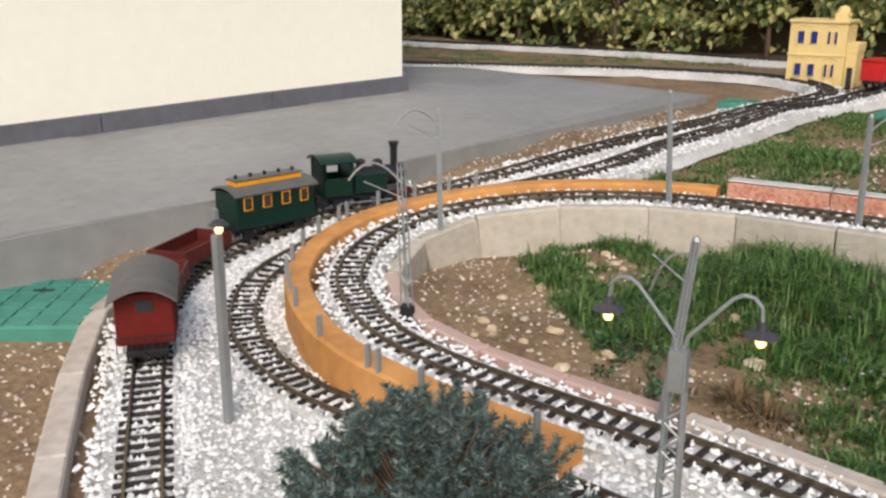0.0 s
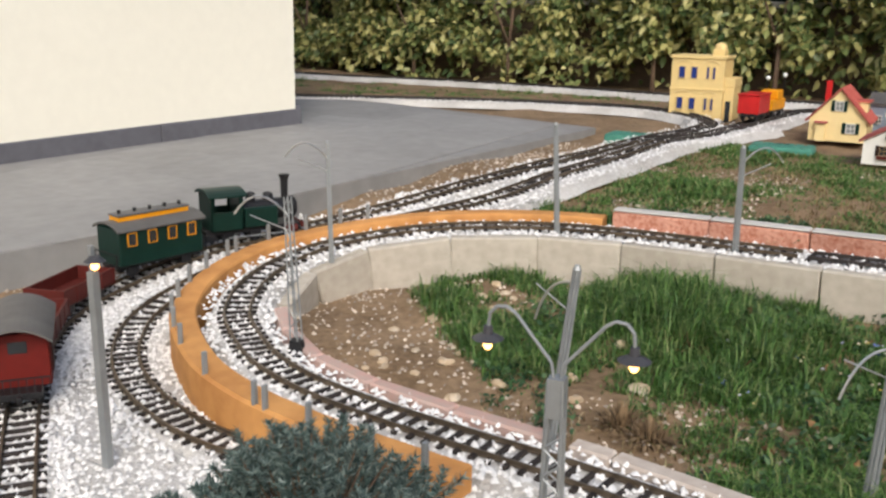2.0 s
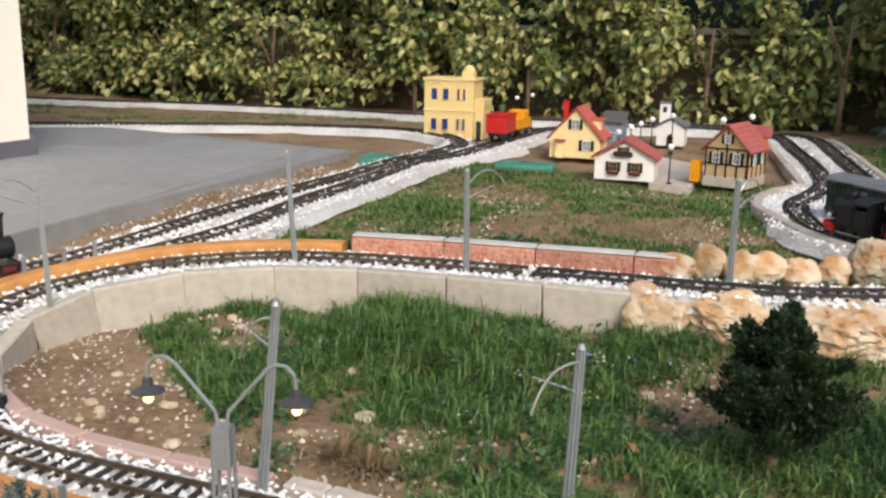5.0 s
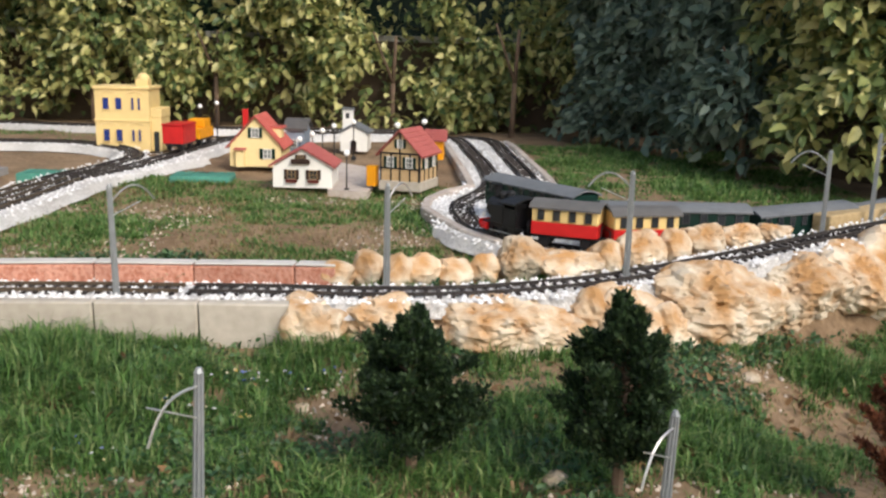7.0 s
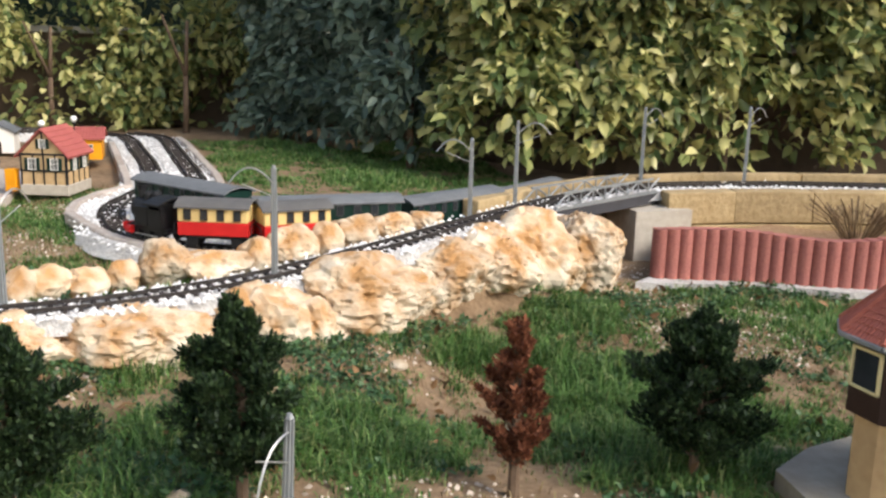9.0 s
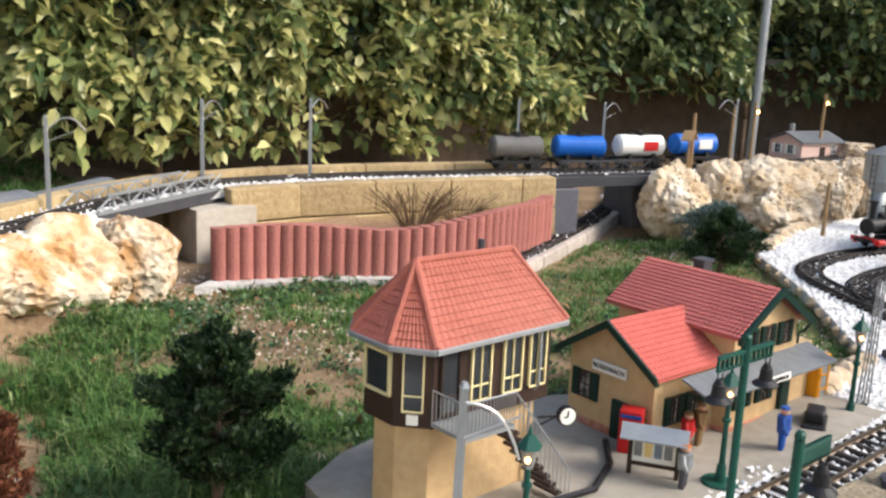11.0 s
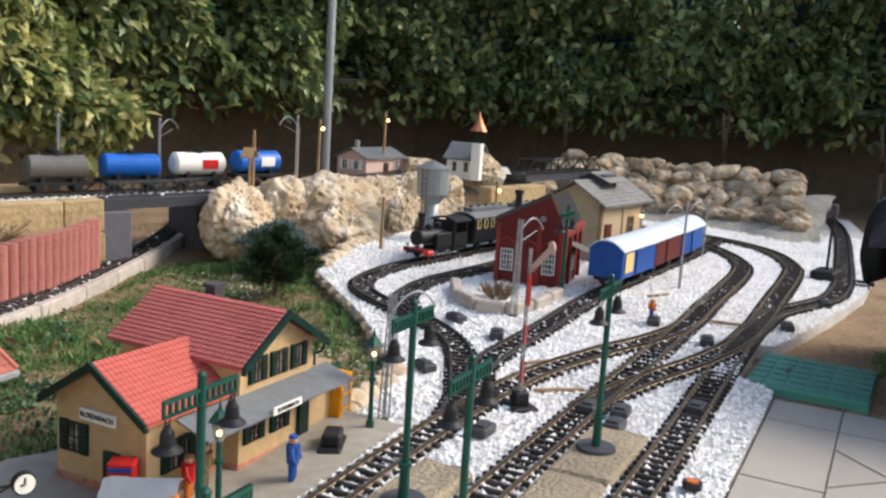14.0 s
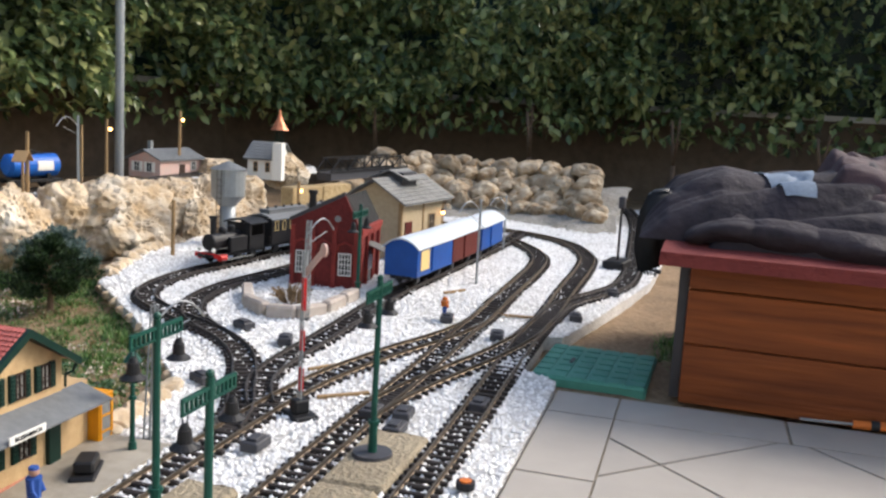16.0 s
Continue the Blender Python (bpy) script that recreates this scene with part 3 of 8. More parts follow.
def patio():
    bm = bmesh.new()
    box(bm, .89, 2.60, -1.5, .325, -0.1, .028)
    base = tagged(finish("patio", bm, M["grout"]), "pale grey stoneware patio with sandy joints", "patio", kind="structure")
    for i in range(12):
        for j in range(9):
            x1 = 2.596 if i == 0 else 2.466 - .302 * (i - 1)
            y1 = .322 if j == 0 else .199 - .302 * (j - 1)
            dx, dy = (.126 if i == 0 else .296), (.119 if j == 0 else .296)
            if i > 5 or j > 5 or (i and j):
                continue
            bm = bmesh.new()
            cut = [(x1 - dx, y1 - dy), (x1, y1 - dy), (x1, y1), (x1 - dx, y1)]
            prism(bm, cut, .005, "z", .027)
            t = finish("tile", bm, M["tile"], base)
    for i in range(-9, 10):
        for j in range(-9, 10):
            bm = bmesh.new()
            turn = Matrix.Translation((2.279, .115, 0)) @ Matrix.Rotation(radians(45), 4, "Z")
            prism(bm, [(.302 * i + u, .302 * j + v) for u, v in ((0, 0), (.296, 0), (.296, .296), (0, .296))], .005, "z", .027)
            bmesh.ops.transform(bm, matrix=turn, verts=bm.verts)
            for co, no in (((2.466, 0, 0), (1, 0, 0)), ((0, .199, 0), (0, 1, 0)), ((.9, 0, 0), (-1, 0, 0)), ((0, -1.5, 0), (0, -1, 0))):
                cut = bmesh.ops.bisect_plane(bm, geom=bm.verts[:] + bm.edges[:] + bm.faces[:], plane_co=co, plane_no=no, clear_outer=True)
                rim = [e for e in cut["geom_cut"] if isinstance(e, bmesh.types.BMEdge)]
                if rim and bm.faces:
                    bmesh.ops.contextual_create(bm, geom=rim)
            if bm.faces:
                finish("tile", bm, M["tile"], base)
            else:
                bm.free()


patio()


# ---- walls round the loop ----
def run_blocks(owner, name, line, offset, thick, length, top, bottom, material, start=0, end=None, gap=0.003):
    """Blocks laid end to end along a line, each one an object of its own."""
    pts, ns = line[start:end], sides(line)[start:end]
    step = max(2, int(round(length / 0.02)))
    for k in range(0, len(pts) - 1, step):
        j = min(k + step, len(pts) - 1)
        a, b = pts[k] + ns[k] * offset, pts[j] + ns[j] * offset
        d = b - a
        L = Vector((d.x, d.y, 0)).length
        if L < 0.02:
            continue
        bm = bmesh.new()
        box(bm, gap / 2, L - gap / 2, -thick / 2, thick / 2, bottom, top, bevel=0.003)
        ob = finish(name, bm, material, owner)
        ob.matrix_world = Matrix.Translation(a) @ Matrix.Rotation(math.atan2(d.y, d.x), 4, "Z") @ Matrix.Rotation(-math.atan2(d.z, L), 4, "Y")


def index_near(line, x, y):
    return min(range(len(line)), key=lambda k: (line[k].x - x) ** 2 + (line[k].y - y) ** 2)


i0, i1, i2 = index_near(T2, -.49, .965), index_near(T2, -.72, 1.85), index_near(T2, -.02, 1.83)
ins = index_near(T2, -.92, 1.04)
inner_wall = thing("inner_wall", pose(0, 0, 0), "low grey concrete block wall on the inside of the track loop", "garden wall", kind="structure")
run_blocks(inner_wall, "block", T2, -.082, .03, .19, .0, -.16, M["block"], index_near(T2, -1.19, 1.2), i2)
near_kerb = thing("near_kerb", pose(0, 0, 0), "low pale and pink kerb stones beside the track", "kerb", kind="structure")
run_blocks(near_kerb, "kerb_stone", T2, -.078, .028, .22, .002, -.06, M["kerb"], index_near(T2, .5, .85), index_near(T2, -.45, 1.01))
run_blocks(near_kerb, "kerb_stone", T2, -.078, .026, .16, .002, -.06, M["pink"], index_near(T2, -.45, 1.01), index_near(T2, -1.19, 1.2))


outer_kerb = thing("outer_kerb", pose(0, 0, 0), "pale concrete kerb along the gravel of the outer track", "kerb", kind="structure")
run_blocks(outer_kerb, "kerb_stone", T0, .115, .04, .26, .004, -.06, M["kerb"], 0, index_near(T0, -1.44, 1.45))
BEND = curve([(.126, 4.397, .14), (.185, 3.769, .14), (.221, 3.368, .14), (.238, 3.129, .14), (.21, 3.06, .14), (.168, 3.013, .14), (.115, 2.845, .14), (.100, 2.754, .14), (.122, 2.628, .14), (.177, 2.484, .14), (.243, 2.328, .14), (.309, 2.242, .14), (.372, 2.190, .14), (.47, 2.125, .138), (.53, 2.11, .137)])
run_blocks(outer_kerb, "kerb_stone", BEND, 0, .026, .16, .005, -.06, M["kerb"], 0)
run_blocks(outer_kerb, "kerb_stone", TR, .076, .026, .2, .003, -.06, M["kerb"], index_near(TR, .335, 4.58), index_near(TR, .335, 2.83))


run_blocks(outer_kerb, "kerb_stone", TL, -.056, .026, .2, .004, -.05, M["kerb"], 0, index_near(TL, 3.2, 2.4))


def orange_wall():
    """The painted ledge between the two loops, swept along the inner track."""
    line, ns = T2[i0:i1], sides(T2)[i0:i1]
    vs, fs = [], []
    for k, (q, s) in enumerate(zip(line, ns)):
        for w, z in ((.070, -.12), (.070, .010), (.073, .014), (.113, .014), (.118, .010), (.118, -.14)):
            vs.append((q.x + s.x * w, q.y + s.y * w, q.z + z))
        if k:
            a = (k - 1) * 6
            fs += [(a + c, a + c + 1, a + c + 7, a + c + 6) for c in range(5)]
    n = len(vs)
    fs += [tuple(range(6)), tuple(range(n - 6, n))]
    return tagged(raw("orange_wall", vs, fs, M["orange"]), "curved retaining ledge painted orange between the tracks", "garden wall", kind="structure")


orange_wall()


# ---- tracks ----
SLEEPER = bpy.data.meshes.new("sleeper")
_bm = bmesh.new()
box(_bm, -.0042, .0042, -.036, .036, -.006, 0.0015, bevel=0.001)
_bm.to_mesh(SLEEPER)
_bm.free()
SLEEPER.materials.append(M["sleeper"])


def track(line, label, rail, lo=0, hi=None, spacing=1.2):
    """Two rails on sleepers, along a line with points 2 cm apart."""
    t = thing("railway_track", pose(0, 0, 0), label, "track", "model railway tracks")
    pts, ns = line[lo:hi], sides(line)[lo:hi]
    for sgn in (-1, 1):
        vs, fs = [], []
        for k, (q, s) in enumerate(zip(pts, ns)):
            c = q + s * (sgn * .0225)
            for w, z in ((-.0035, 0), (-.0012, .0015), (-.0016, .0075), (.0016, .0075), (.0012, .0015), (.0035, 0)):
                vs.append((c.x + s.x * w, c.y + s.y * w, q.z + z))
            if k:
                a = (k - 1) * 6
                fs += [(a + i, a + i + 1, a + i + 7, a + i + 6) for i in range(5)]
        raw("rail", vs, fs, rail, t)
    k = 0.0
    while k < len(pts) - 1:
        q, s = pts[int(k)].lerp(pts[int(k) + 1], k % 1), ns[int(k)]
        k += spacing
        ob = new("sleeper", SLEEPER)
        ob.parent = t
        ob.matrix_basis = Matrix.Translation(q) @ Matrix.Rotation(math.atan2(s.y, s.x) - math.pi / 2, 4, "Z")
    return t


half = index_near(T2, -.3, 1.87)
start = index_near(T2, .35, .87)
track(T2, "curved model track with brass rails on dark sleepers", M["rail"], start, half)
track(T2, "model track that climbs a ramp between rocks", M["rail_dark"], half, index_near(T2, 2.0, 2.62))
track(T2, "model track along a stone wall and over a bridge", M["rail_dark"], index_near(T2, 2.0, 2.62))
a1, a2 = index_near(T1, 0.3, .68), index_near(T1, -1.0, 3.0)
track(T1, "outer curve of model track with brass rails", M["rail"], a1, a2)
track(T1, "model track past the model village", M["rail_dark"], a2)
track(T0, "model track with brass rails on dark sleepers beside the paving", M["rail"], 0, 160)
track(T0, "model track that turns off behind the paving", M["rail_dark"], 160)
track(TR, "second model track behind the village green", M["rail_dark"])
track(TL, "dark model track under the bridge", M["rail_dark"])
track(TB, "distant model track along the foot of the hedge", M["rail_dark"])
track(Y1, "station track with bright worn rails", M["rail"])
track(YA, "curved yard track round the water tower", M["rail_dark"])
track(YB, "inner curved yard track beside the engine shed", M["rail_dark"])
track(YW, "yard siding under the goods wagons", M["rail_dark"])
track(YU, "second platform track of the yard", M["rail"])
track(YS, "crossover track between the yard lines", M["rail"])
track(YR, "outermost yard track beside the patio", M["rail"])
track(YX, "branch track leaving the yard", M["rail_dark"])
track(T2, "approach track to the station", M["rail"], 0, start)
track(T1, "approach track in front of the station", M["rail"], 0, a1)


# ---- loose stones, grass, hedges ----
rng = np.random.default_rng(3)
OCTA = np.array([(1, 0, 0), (-1, 0, 0), (0, 1, 0), (0, -1, 0), (0, 0, 1)], float)
OCTF = np.array([(0, 2, 4), (2, 1, 4), (1, 3, 4), (3, 0, 4)])


def mesh_np(name, v, f, material, smooth=False):
    me = bpy.data.meshes.new(name)
    k = f.shape[1]
    me.vertices.add(len(v))
    me.vertices.foreach_set("co", v.astype(np.float32).ravel())
    me.loops.add(f.size)
    me.loops.foreach_set("vertex_index", f.astype(np.int32).ravel())
    me.polygons.add(len(f))
    me.polygons.foreach_set("loop_start", np.arange(0, f.size, k, dtype=np.int32))
    me.polygons.foreach_set("loop_total", np.full(len(f), k, dtype=np.int32))
    me.update(calc_edges=True)
    me.materials.append(material)
    return new(name, me)


def stones(name, places, size, material, label, category):
    """Small angular stones, one island each."""
    p = np.array(places)
    n = len(p)
    s = rng.uniform(size[0], size[1], (n, 1, 1)) * rng.uniform(0.6, 1.25, (n, 5, 3))
    ang = rng.uniform(0, 6.283, n)
    c, si = np.cos(ang), np.sin(ang)
    v = OCTA[None] * s
    v = v + rng.uniform(-.25, .25, v.shape) * s
    v[:, :4, 2] -= .3 * s[:, :4, 2]
    x = v[..., 0] * c[:, None] - v[..., 1] * si[:, None]
    y = v[..., 0] * si[:, None] + v[..., 1] * c[:, None]
    v = np.stack([x, y, v[..., 2] * 0.75], -1) + p[:, None, :]
    f = OCTF[None] + (np.arange(n) * 5)[:, None, None]
    ob = mesh_np(name, v.reshape(-1, 3), f.reshape(-1, 3), material)
    return tagged(ob, label, category, kind="stuff")


def in_poly(x, y, pts):
    hit = False
    for (x0, y0), (x1, y1) in zip(pts, pts[1:] + pts[:1]):
        if (y0 > y) != (y1 > y) and x < (x1 - x0) * (y - y0) / (y1 - y0) + x0:
            hit = not hit
    return hit


spots = []
for q, s, hl, hr, drop in SPOTS:
    near = math.hypot(q.x + .1, q.y - .1)
    count = 4 if near > 3.4 else (11 if near > 2.2 else 27)
    if q.y < .6 and q.x > -.2:
        count = 2
    count *= (hl + hr) / .13
    for _ in range(int(count + rng.random())):
        w = rng.uniform(-hr, hl)
        spots.append((q.x + s.x * w + rng.uniform(-.01, .01), q.y + s.y * w + rng.uniform(-.01, .01), q.z - drop + rng.uniform(-.002, .0035)))
stones("loose_ballast", spots, (.0035, .0065), M["stone"], "loose white marble chippings along the tracks", "gravel")
spots = []
while len(spots) < 56000:
    x, y = 1.3 + 3.9 * rng.random() ** 1.6, rng.uniform(.2, 1.75)
    if in_poly(x, y, YARD) and not in_poly(x, y, STATION):
        spots.append((x, y, level(x, y) + .014 + rng.uniform(-.001, .0042)))
stones("yard_ballast", spots, (.003, .0058), M["stone"], "loose white marble chippings across the station yard", "gravel")
spots = []
while len(spots) < 15000:
    x, y = rng.uniform(-1.75, 3.2), rng.uniform(.2, 3.0)
    bare = (x < -.62 and y < 1.8) or (x < -1.2) or noise.noise((x * 2.3, y * 2.3, 7)) > .1
    if bare and not in_poly(x, y, YARD):
        spots.append((x, y, soil(x, y) + .002))
stones("earth_pebbles", spots, (.002, .006), M["pebble"], "small pale stones lying on bare earth", "pebbles")


def blades(name, places, length, width, material, label, category, short=False):
    """Bent grass blades, one island each; short: a straight blade of one face."""
    p = np.array(places)
    n = len(p)
    L = rng.uniform(length[0], length[1], n) * p[:, 3]
    a, lean = rng.uniform(0, 6.283, n), rng.uniform(.2, 1.3, n)
    d = np.stack([np.cos(a), np.sin(a), np.zeros(n)], -1)
    s = np.stack([-np.sin(a), np.cos(a), np.zeros(n)], -1) * (width * rng.uniform(.7, 1.3, n))[:, None]
    up = np.array([0, 0, 1.0])
    b = p[:, :3]
    m = b + d * (L * lean * .25)[:, None] + up * (L * .6)[:, None]
    t = b + d * (L * lean)[:, None] + up * (L * (1 - .35 * lean))[:, None]
    if short:
        v = np.stack([b - s, b + s, t], 1).reshape(-1, 3)
        return tagged(mesh_np(name, v, np.arange(n * 3).reshape(-1, 3), material), label, category, kind="stuff")
    v = np.stack([b - s, b + s, m + s * .8, m - s * .8, t], 1).reshape(-1, 3)
    k = (np.arange(n) * 5)[:, None, None]
    f = (np.array([(0, 1, 2), (0, 2, 3), (3, 2, 4)])[None] + k).reshape(-1, 3)
    return tagged(mesh_np(name, v, f, material), label, category, kind="stuff")


GX, GY = np.meshgrid(np.arange(-5, 4, .02), np.arange(0, 5, .02), indexing="ij")
TAKEN = np.zeros(GX.shape, bool)
for _line, _w in ((T2, .085), (T1, .08), (T0, .1), (TR, .12), (TL, .085)):
    for q in _line[::2]:
        i, j = int((q.x + 5) / .02), int(q.y / .02)
        r = int(_w / .02) + 1
        i0_, j0_ = max(0, i - r), max(0, j - r)
        block = (slice(i0_, i + r + 1), slice(j0_, j + r + 1))
        TAKEN[block] |= (GX[block] - q.x) ** 2 + (GY[block] - q.y) ** 2 < _w * _w


def lush(x, y):
    return noise.noise((x * 3.1, y * 3.1, 7)) + .6 * noise.noise((x * 9, y * 9, 2)) + .4 * noise.noise((x * 24, y * 24, 5))


def off_lawn(x, y):
    """Whether a place belongs to tracks, yard, platform or the bare earth of the loop."""
    if in_poly(x, y, YARD) or in_poly(x, y, STATION) or (x < -.62 - .36 * min(1, max(0, (y - 1.2) / .3)) and y < 1.8) or x < -1.38 and y < 3.6:
        return True
    return bool(TAKEN[min(449, max(0, int((x + 5) / .02))), min(249, max(0, int(y / .02)))])


def grass_spots(n, x0, x1, y0, y1, thick, tall=1.0, clump=14, spread=.020):
    """Tufts of blades; a tuft shares its height, and lush places stand higher."""
    out, tries = [], 0
    while len(out) < n and tries < n:
        tries += 1
        x, y = rng.uniform(x0, x1), rng.uniform(y0, y1)
        v = lush(x, y)
        if x < -.05 and 1.28 < y < 1.8:
            v += .3
        if v + thick - .05 < rng.uniform(-.16, .18) or off_lawn(x, y):
            continue
        high = tall * (.38 + 1.25 * max(0, v + .15)) * rng.uniform(.55, 1.35)
        m = int(clump * rng.uniform(.4, 1.5))
        a, r_ = rng.uniform(0, 6.283, m), spread * np.sqrt(rng.random(m)) * rng.uniform(.6, 1.5)
        z = soil(x, y) - .003
        for q, w, h in zip(a, r_, rng.uniform(.55, 1.1, m)):
            out.append((x + w * math.cos(q), y + w * math.sin(q), z, high * h))
    return out


blades("lawn_inside_loop", grass_spots(120000, -1.0, 1.55, 1.02, 2.1, .12, .95), (.022, .05), .0013, M["grass"], "long tufted grass inside the track loop", "grass")
blades("lawn_village_green", grass_spots(80000, -1.0, .25, 1.95, 3.25, .42, .62), (.02, .04), .0034, M["grass"], "short patchy lawn in front of the model village", "grass", True)
blades("lawn_station", grass_spots(120000, 1.05, 3.1, 1.0, 2.3, .60, .75), (.02, .045), .0030, M["grass"], "short lawn behind the model station", "grass", True)
blades("lawn_far", grass_spots(9000, -4.5, -1.2, 3.95, 4.8, .2, .7) + grass_spots(900, 2.85, 3.1, .02, .16, .3, .9), (.025, .05), .002, M["grass"], "thin grass strip towards the hedge", "grass", True)
blades("lawn_behind", grass_spots(70000, .36, 1.7, 2.55, 4.7, .50, .7), (.028, .05), .0042, M["grass"], "rough grass between the bend and the hedge", "grass", True)
straw = []
while len(straw) < 22000:
    x, y = rng.uniform(-.66, 3.1), rng.uniform(1.0, 2.3)
    if rng.random() < .3:
        x, y = rng.uniform(-1.0, .25), rng.uniform(1.95, 3.3)
    if off_lawn(x, y) or noise.noise((x * 5, y * 5, 11)) < rng.uniform(-.5, .2):
        continue
    straw.append((x, y, soil(x, y) - .001, .6))
blades("dry_straw", straw, (.015, .035), .0012, M["straw"], "short dry straw and litter on the bare earth", "straw")
spots = [(x, y, z + .025, 1) for x, y, z, _ in grass_spots(160, -.35, .05, 1.3, 1.6, .3)[::3]]
stones("small_flowers", [s[:3] for s in spots], (.002, .0042), M["flower"], "tiny blue, white and yellow flowers in the grass", "flowers")


def leaves(name, centres, outward, length, width, material, label, category, droop=.5, full=False):
    """Folded leaf blades, one island each; full: a rounder outline."""
    p, o = np.array(centres), np.array(outward)
    n = len(p)
    L = rng.uniform(length[0], length[1], n)[:, None]
    d = o * rng.uniform(.2, .9, (n, 1)) + rng.normal(0, .55, (n, 3)) + np.array([0, 0, -droop])
    d /= np.linalg.norm(d, axis=1)[:, None]
    s = np.cross(d, rng.normal(0, 1, (n, 3)) * .6 + np.array([0, 0, 1.0]))
    s /= np.linalg.norm(s, axis=1)[:, None] + 1e-6
    u = np.cross(s, d)
    W = L * width
    if full:
        mid = p + d * L * .5
        e = d * L * .05 - u * L * rng.uniform(.0, .25, (n, 1))
        v = np.stack([p, p + d * L * .25 + s * W * .85 + u * W * .3, p + d * L * .62 + s * W * .85 + u * W * .3, p + d * L + e, p + d * L * .62 - s * W * .85 + u * W * .3, p + d * L * .25 - s * W * .85 + u * W * .3, mid], 1).reshape(-1, 3)
        k = (np.arange(n) * 7)[:, None, None]
        f = (np.array([(0, 1, 6), (1, 2, 6), (2, 3, 6), (3, 4, 6), (4, 5, 6), (5, 0, 6)])[None] + k).reshape(-1, 3)
        return tagged(mesh_np(name, v, f, material), label, category, kind="stuff")
    v = np.stack([p, p + d * L * .45 + s * W + u * W * .35, p + d * L, p + d * L * .45 - s * W + u * W * .35, p + d * L * .5], 1).reshape(-1, 3)
    k = (np.arange(n) * 5)[:, None, None]
    f = (np.array([(0, 1, 4), (1, 2, 4), (2, 3, 4), (3, 0, 4)])[None] + k).reshape(-1, 3)
    return tagged(mesh_np(name, v, f, material), label, category, kind="stuff")


def ground_leaves():
    """Low broad-leaved weeds in patches, and dead leaves strewn over the lawn."""
    c, o = [], []
    while len(c) < 17000:
        x, y = rng.uniform(-.75, 2.4), rng.uniform(1.04, 2.2)
        if off_lawn(x, y) or noise.noise((x * 4, y * 4, 31)) + .5 * noise.noise((x * 13, y * 13, 8)) < rng.uniform(.0, .35):
            continue
        z = soil(x, y)
        for _ in range(7):
            a = rng.uniform(0, 6.283)
            c.append((x + .008 * math.cos(a), y + .008 * math.sin(a), z + rng.uniform(.002, .016)))
            o.append((math.cos(a), math.sin(a), .25))
    leaves("ground_weeds", c, o, (.007, .015), .33, M["weed"], "low broad-leaved weeds among the grass", "weeds", .15, True)
    c, o = [], []
    while len(c) < 620:
        x, y = rng.uniform(-.7, 2.3), rng.uniform(1.03, 2.2)
        if off_lawn(x, y) or noise.noise((x * 3, y * 3, 51)) < rng.uniform(-.3, .3):
            continue
        c.append((x, y, soil(x, y) + rng.uniform(.004, .016)))
        a = rng.uniform(0, 6.283)
        o.append((math.cos(a), math.sin(a), .3))
    leaves("fallen_leaves", c, o, (.012, .028), .28, M["deadleaf"], "curled brown dead leaves lying on the lawn", "dead leaves", .1, True)


ground_leaves()


def hedge(name, path, n, z0, z1, depth, material, label, length=(.045, .075), seed=1):
    """Leaves spread over a lumpy front; path runs so that its left side faces the garden."""
    line = curve([(x, y, 0) for x, y in path], .05)
    ns = sides(line)
    c, o = [], []
    while len(c) < n:
        k = int(rng.integers(0, len(line)))
        z = z0 + (z1 - z0) * rng.random() ** 1.15
        q, s = line[k], ns[k]
        lump = noise.noise((q.x * 2.2, q.y * 2.2, z * 2.6 + seed)) + .6 * noise.noise((q.x * 6, q.y * 6, z * 6 + seed))
        low = z0 + .16 + .3 * noise.noise((q.x * 1.7, q.y * 1.7, seed))
        if z < low and rng.random() < .82:
            continue
        if lump < -.22 and rng.random() < .8:
            continue
        w = .22 * lump - depth * rng.random() ** 1.8
        c.append((q.x + s.x * w, q.y + s.y * w, z))
        o.append((s.x, s.y, .15))
    return leaves(name, c, o, length, .30, material, label, "hedge", full=True)


hedge("hedge_back", [(1.0, 5.0), (.2, 5.2), (-2, 5.35), (-4, 5.4), (-7, 5.4)], 36000, .12, 1.35, .45, M["hedge"], "tall variegated laurel hedge in yellow and green", seed=2)
hedge("hedge_corner", [(1.25, 3.75), (1.05, 4.3), (.75, 5.0)], 9000, .16, 1.3, .3, M["hedge_blue"], "dark blue-green evergreen bush in the hedge corner", (.045, .075), seed=5)
hedge("hedge_side", [(3.6, 3.05), (2.9, 3.1), (2.2, 3.22), (1.6, 3.38), (1.2, 3.75)], 21000, .2, 1.3, .35, M["hedge"], "broad-leaved variegated hedge behind the stone wall", (.045, .08), seed=8)
hedge("hedge_end", [(6.6, -3.5), (6.6, -1), (6.3, 1.0), (5.7, 2.5), (4.6, 3.15), (3.5, 3.35)], 38000, .43, 1.5, .5, M["hedge_dark"], "dark green laurel hedge above the garden wall", (.05, .085), seed=11)


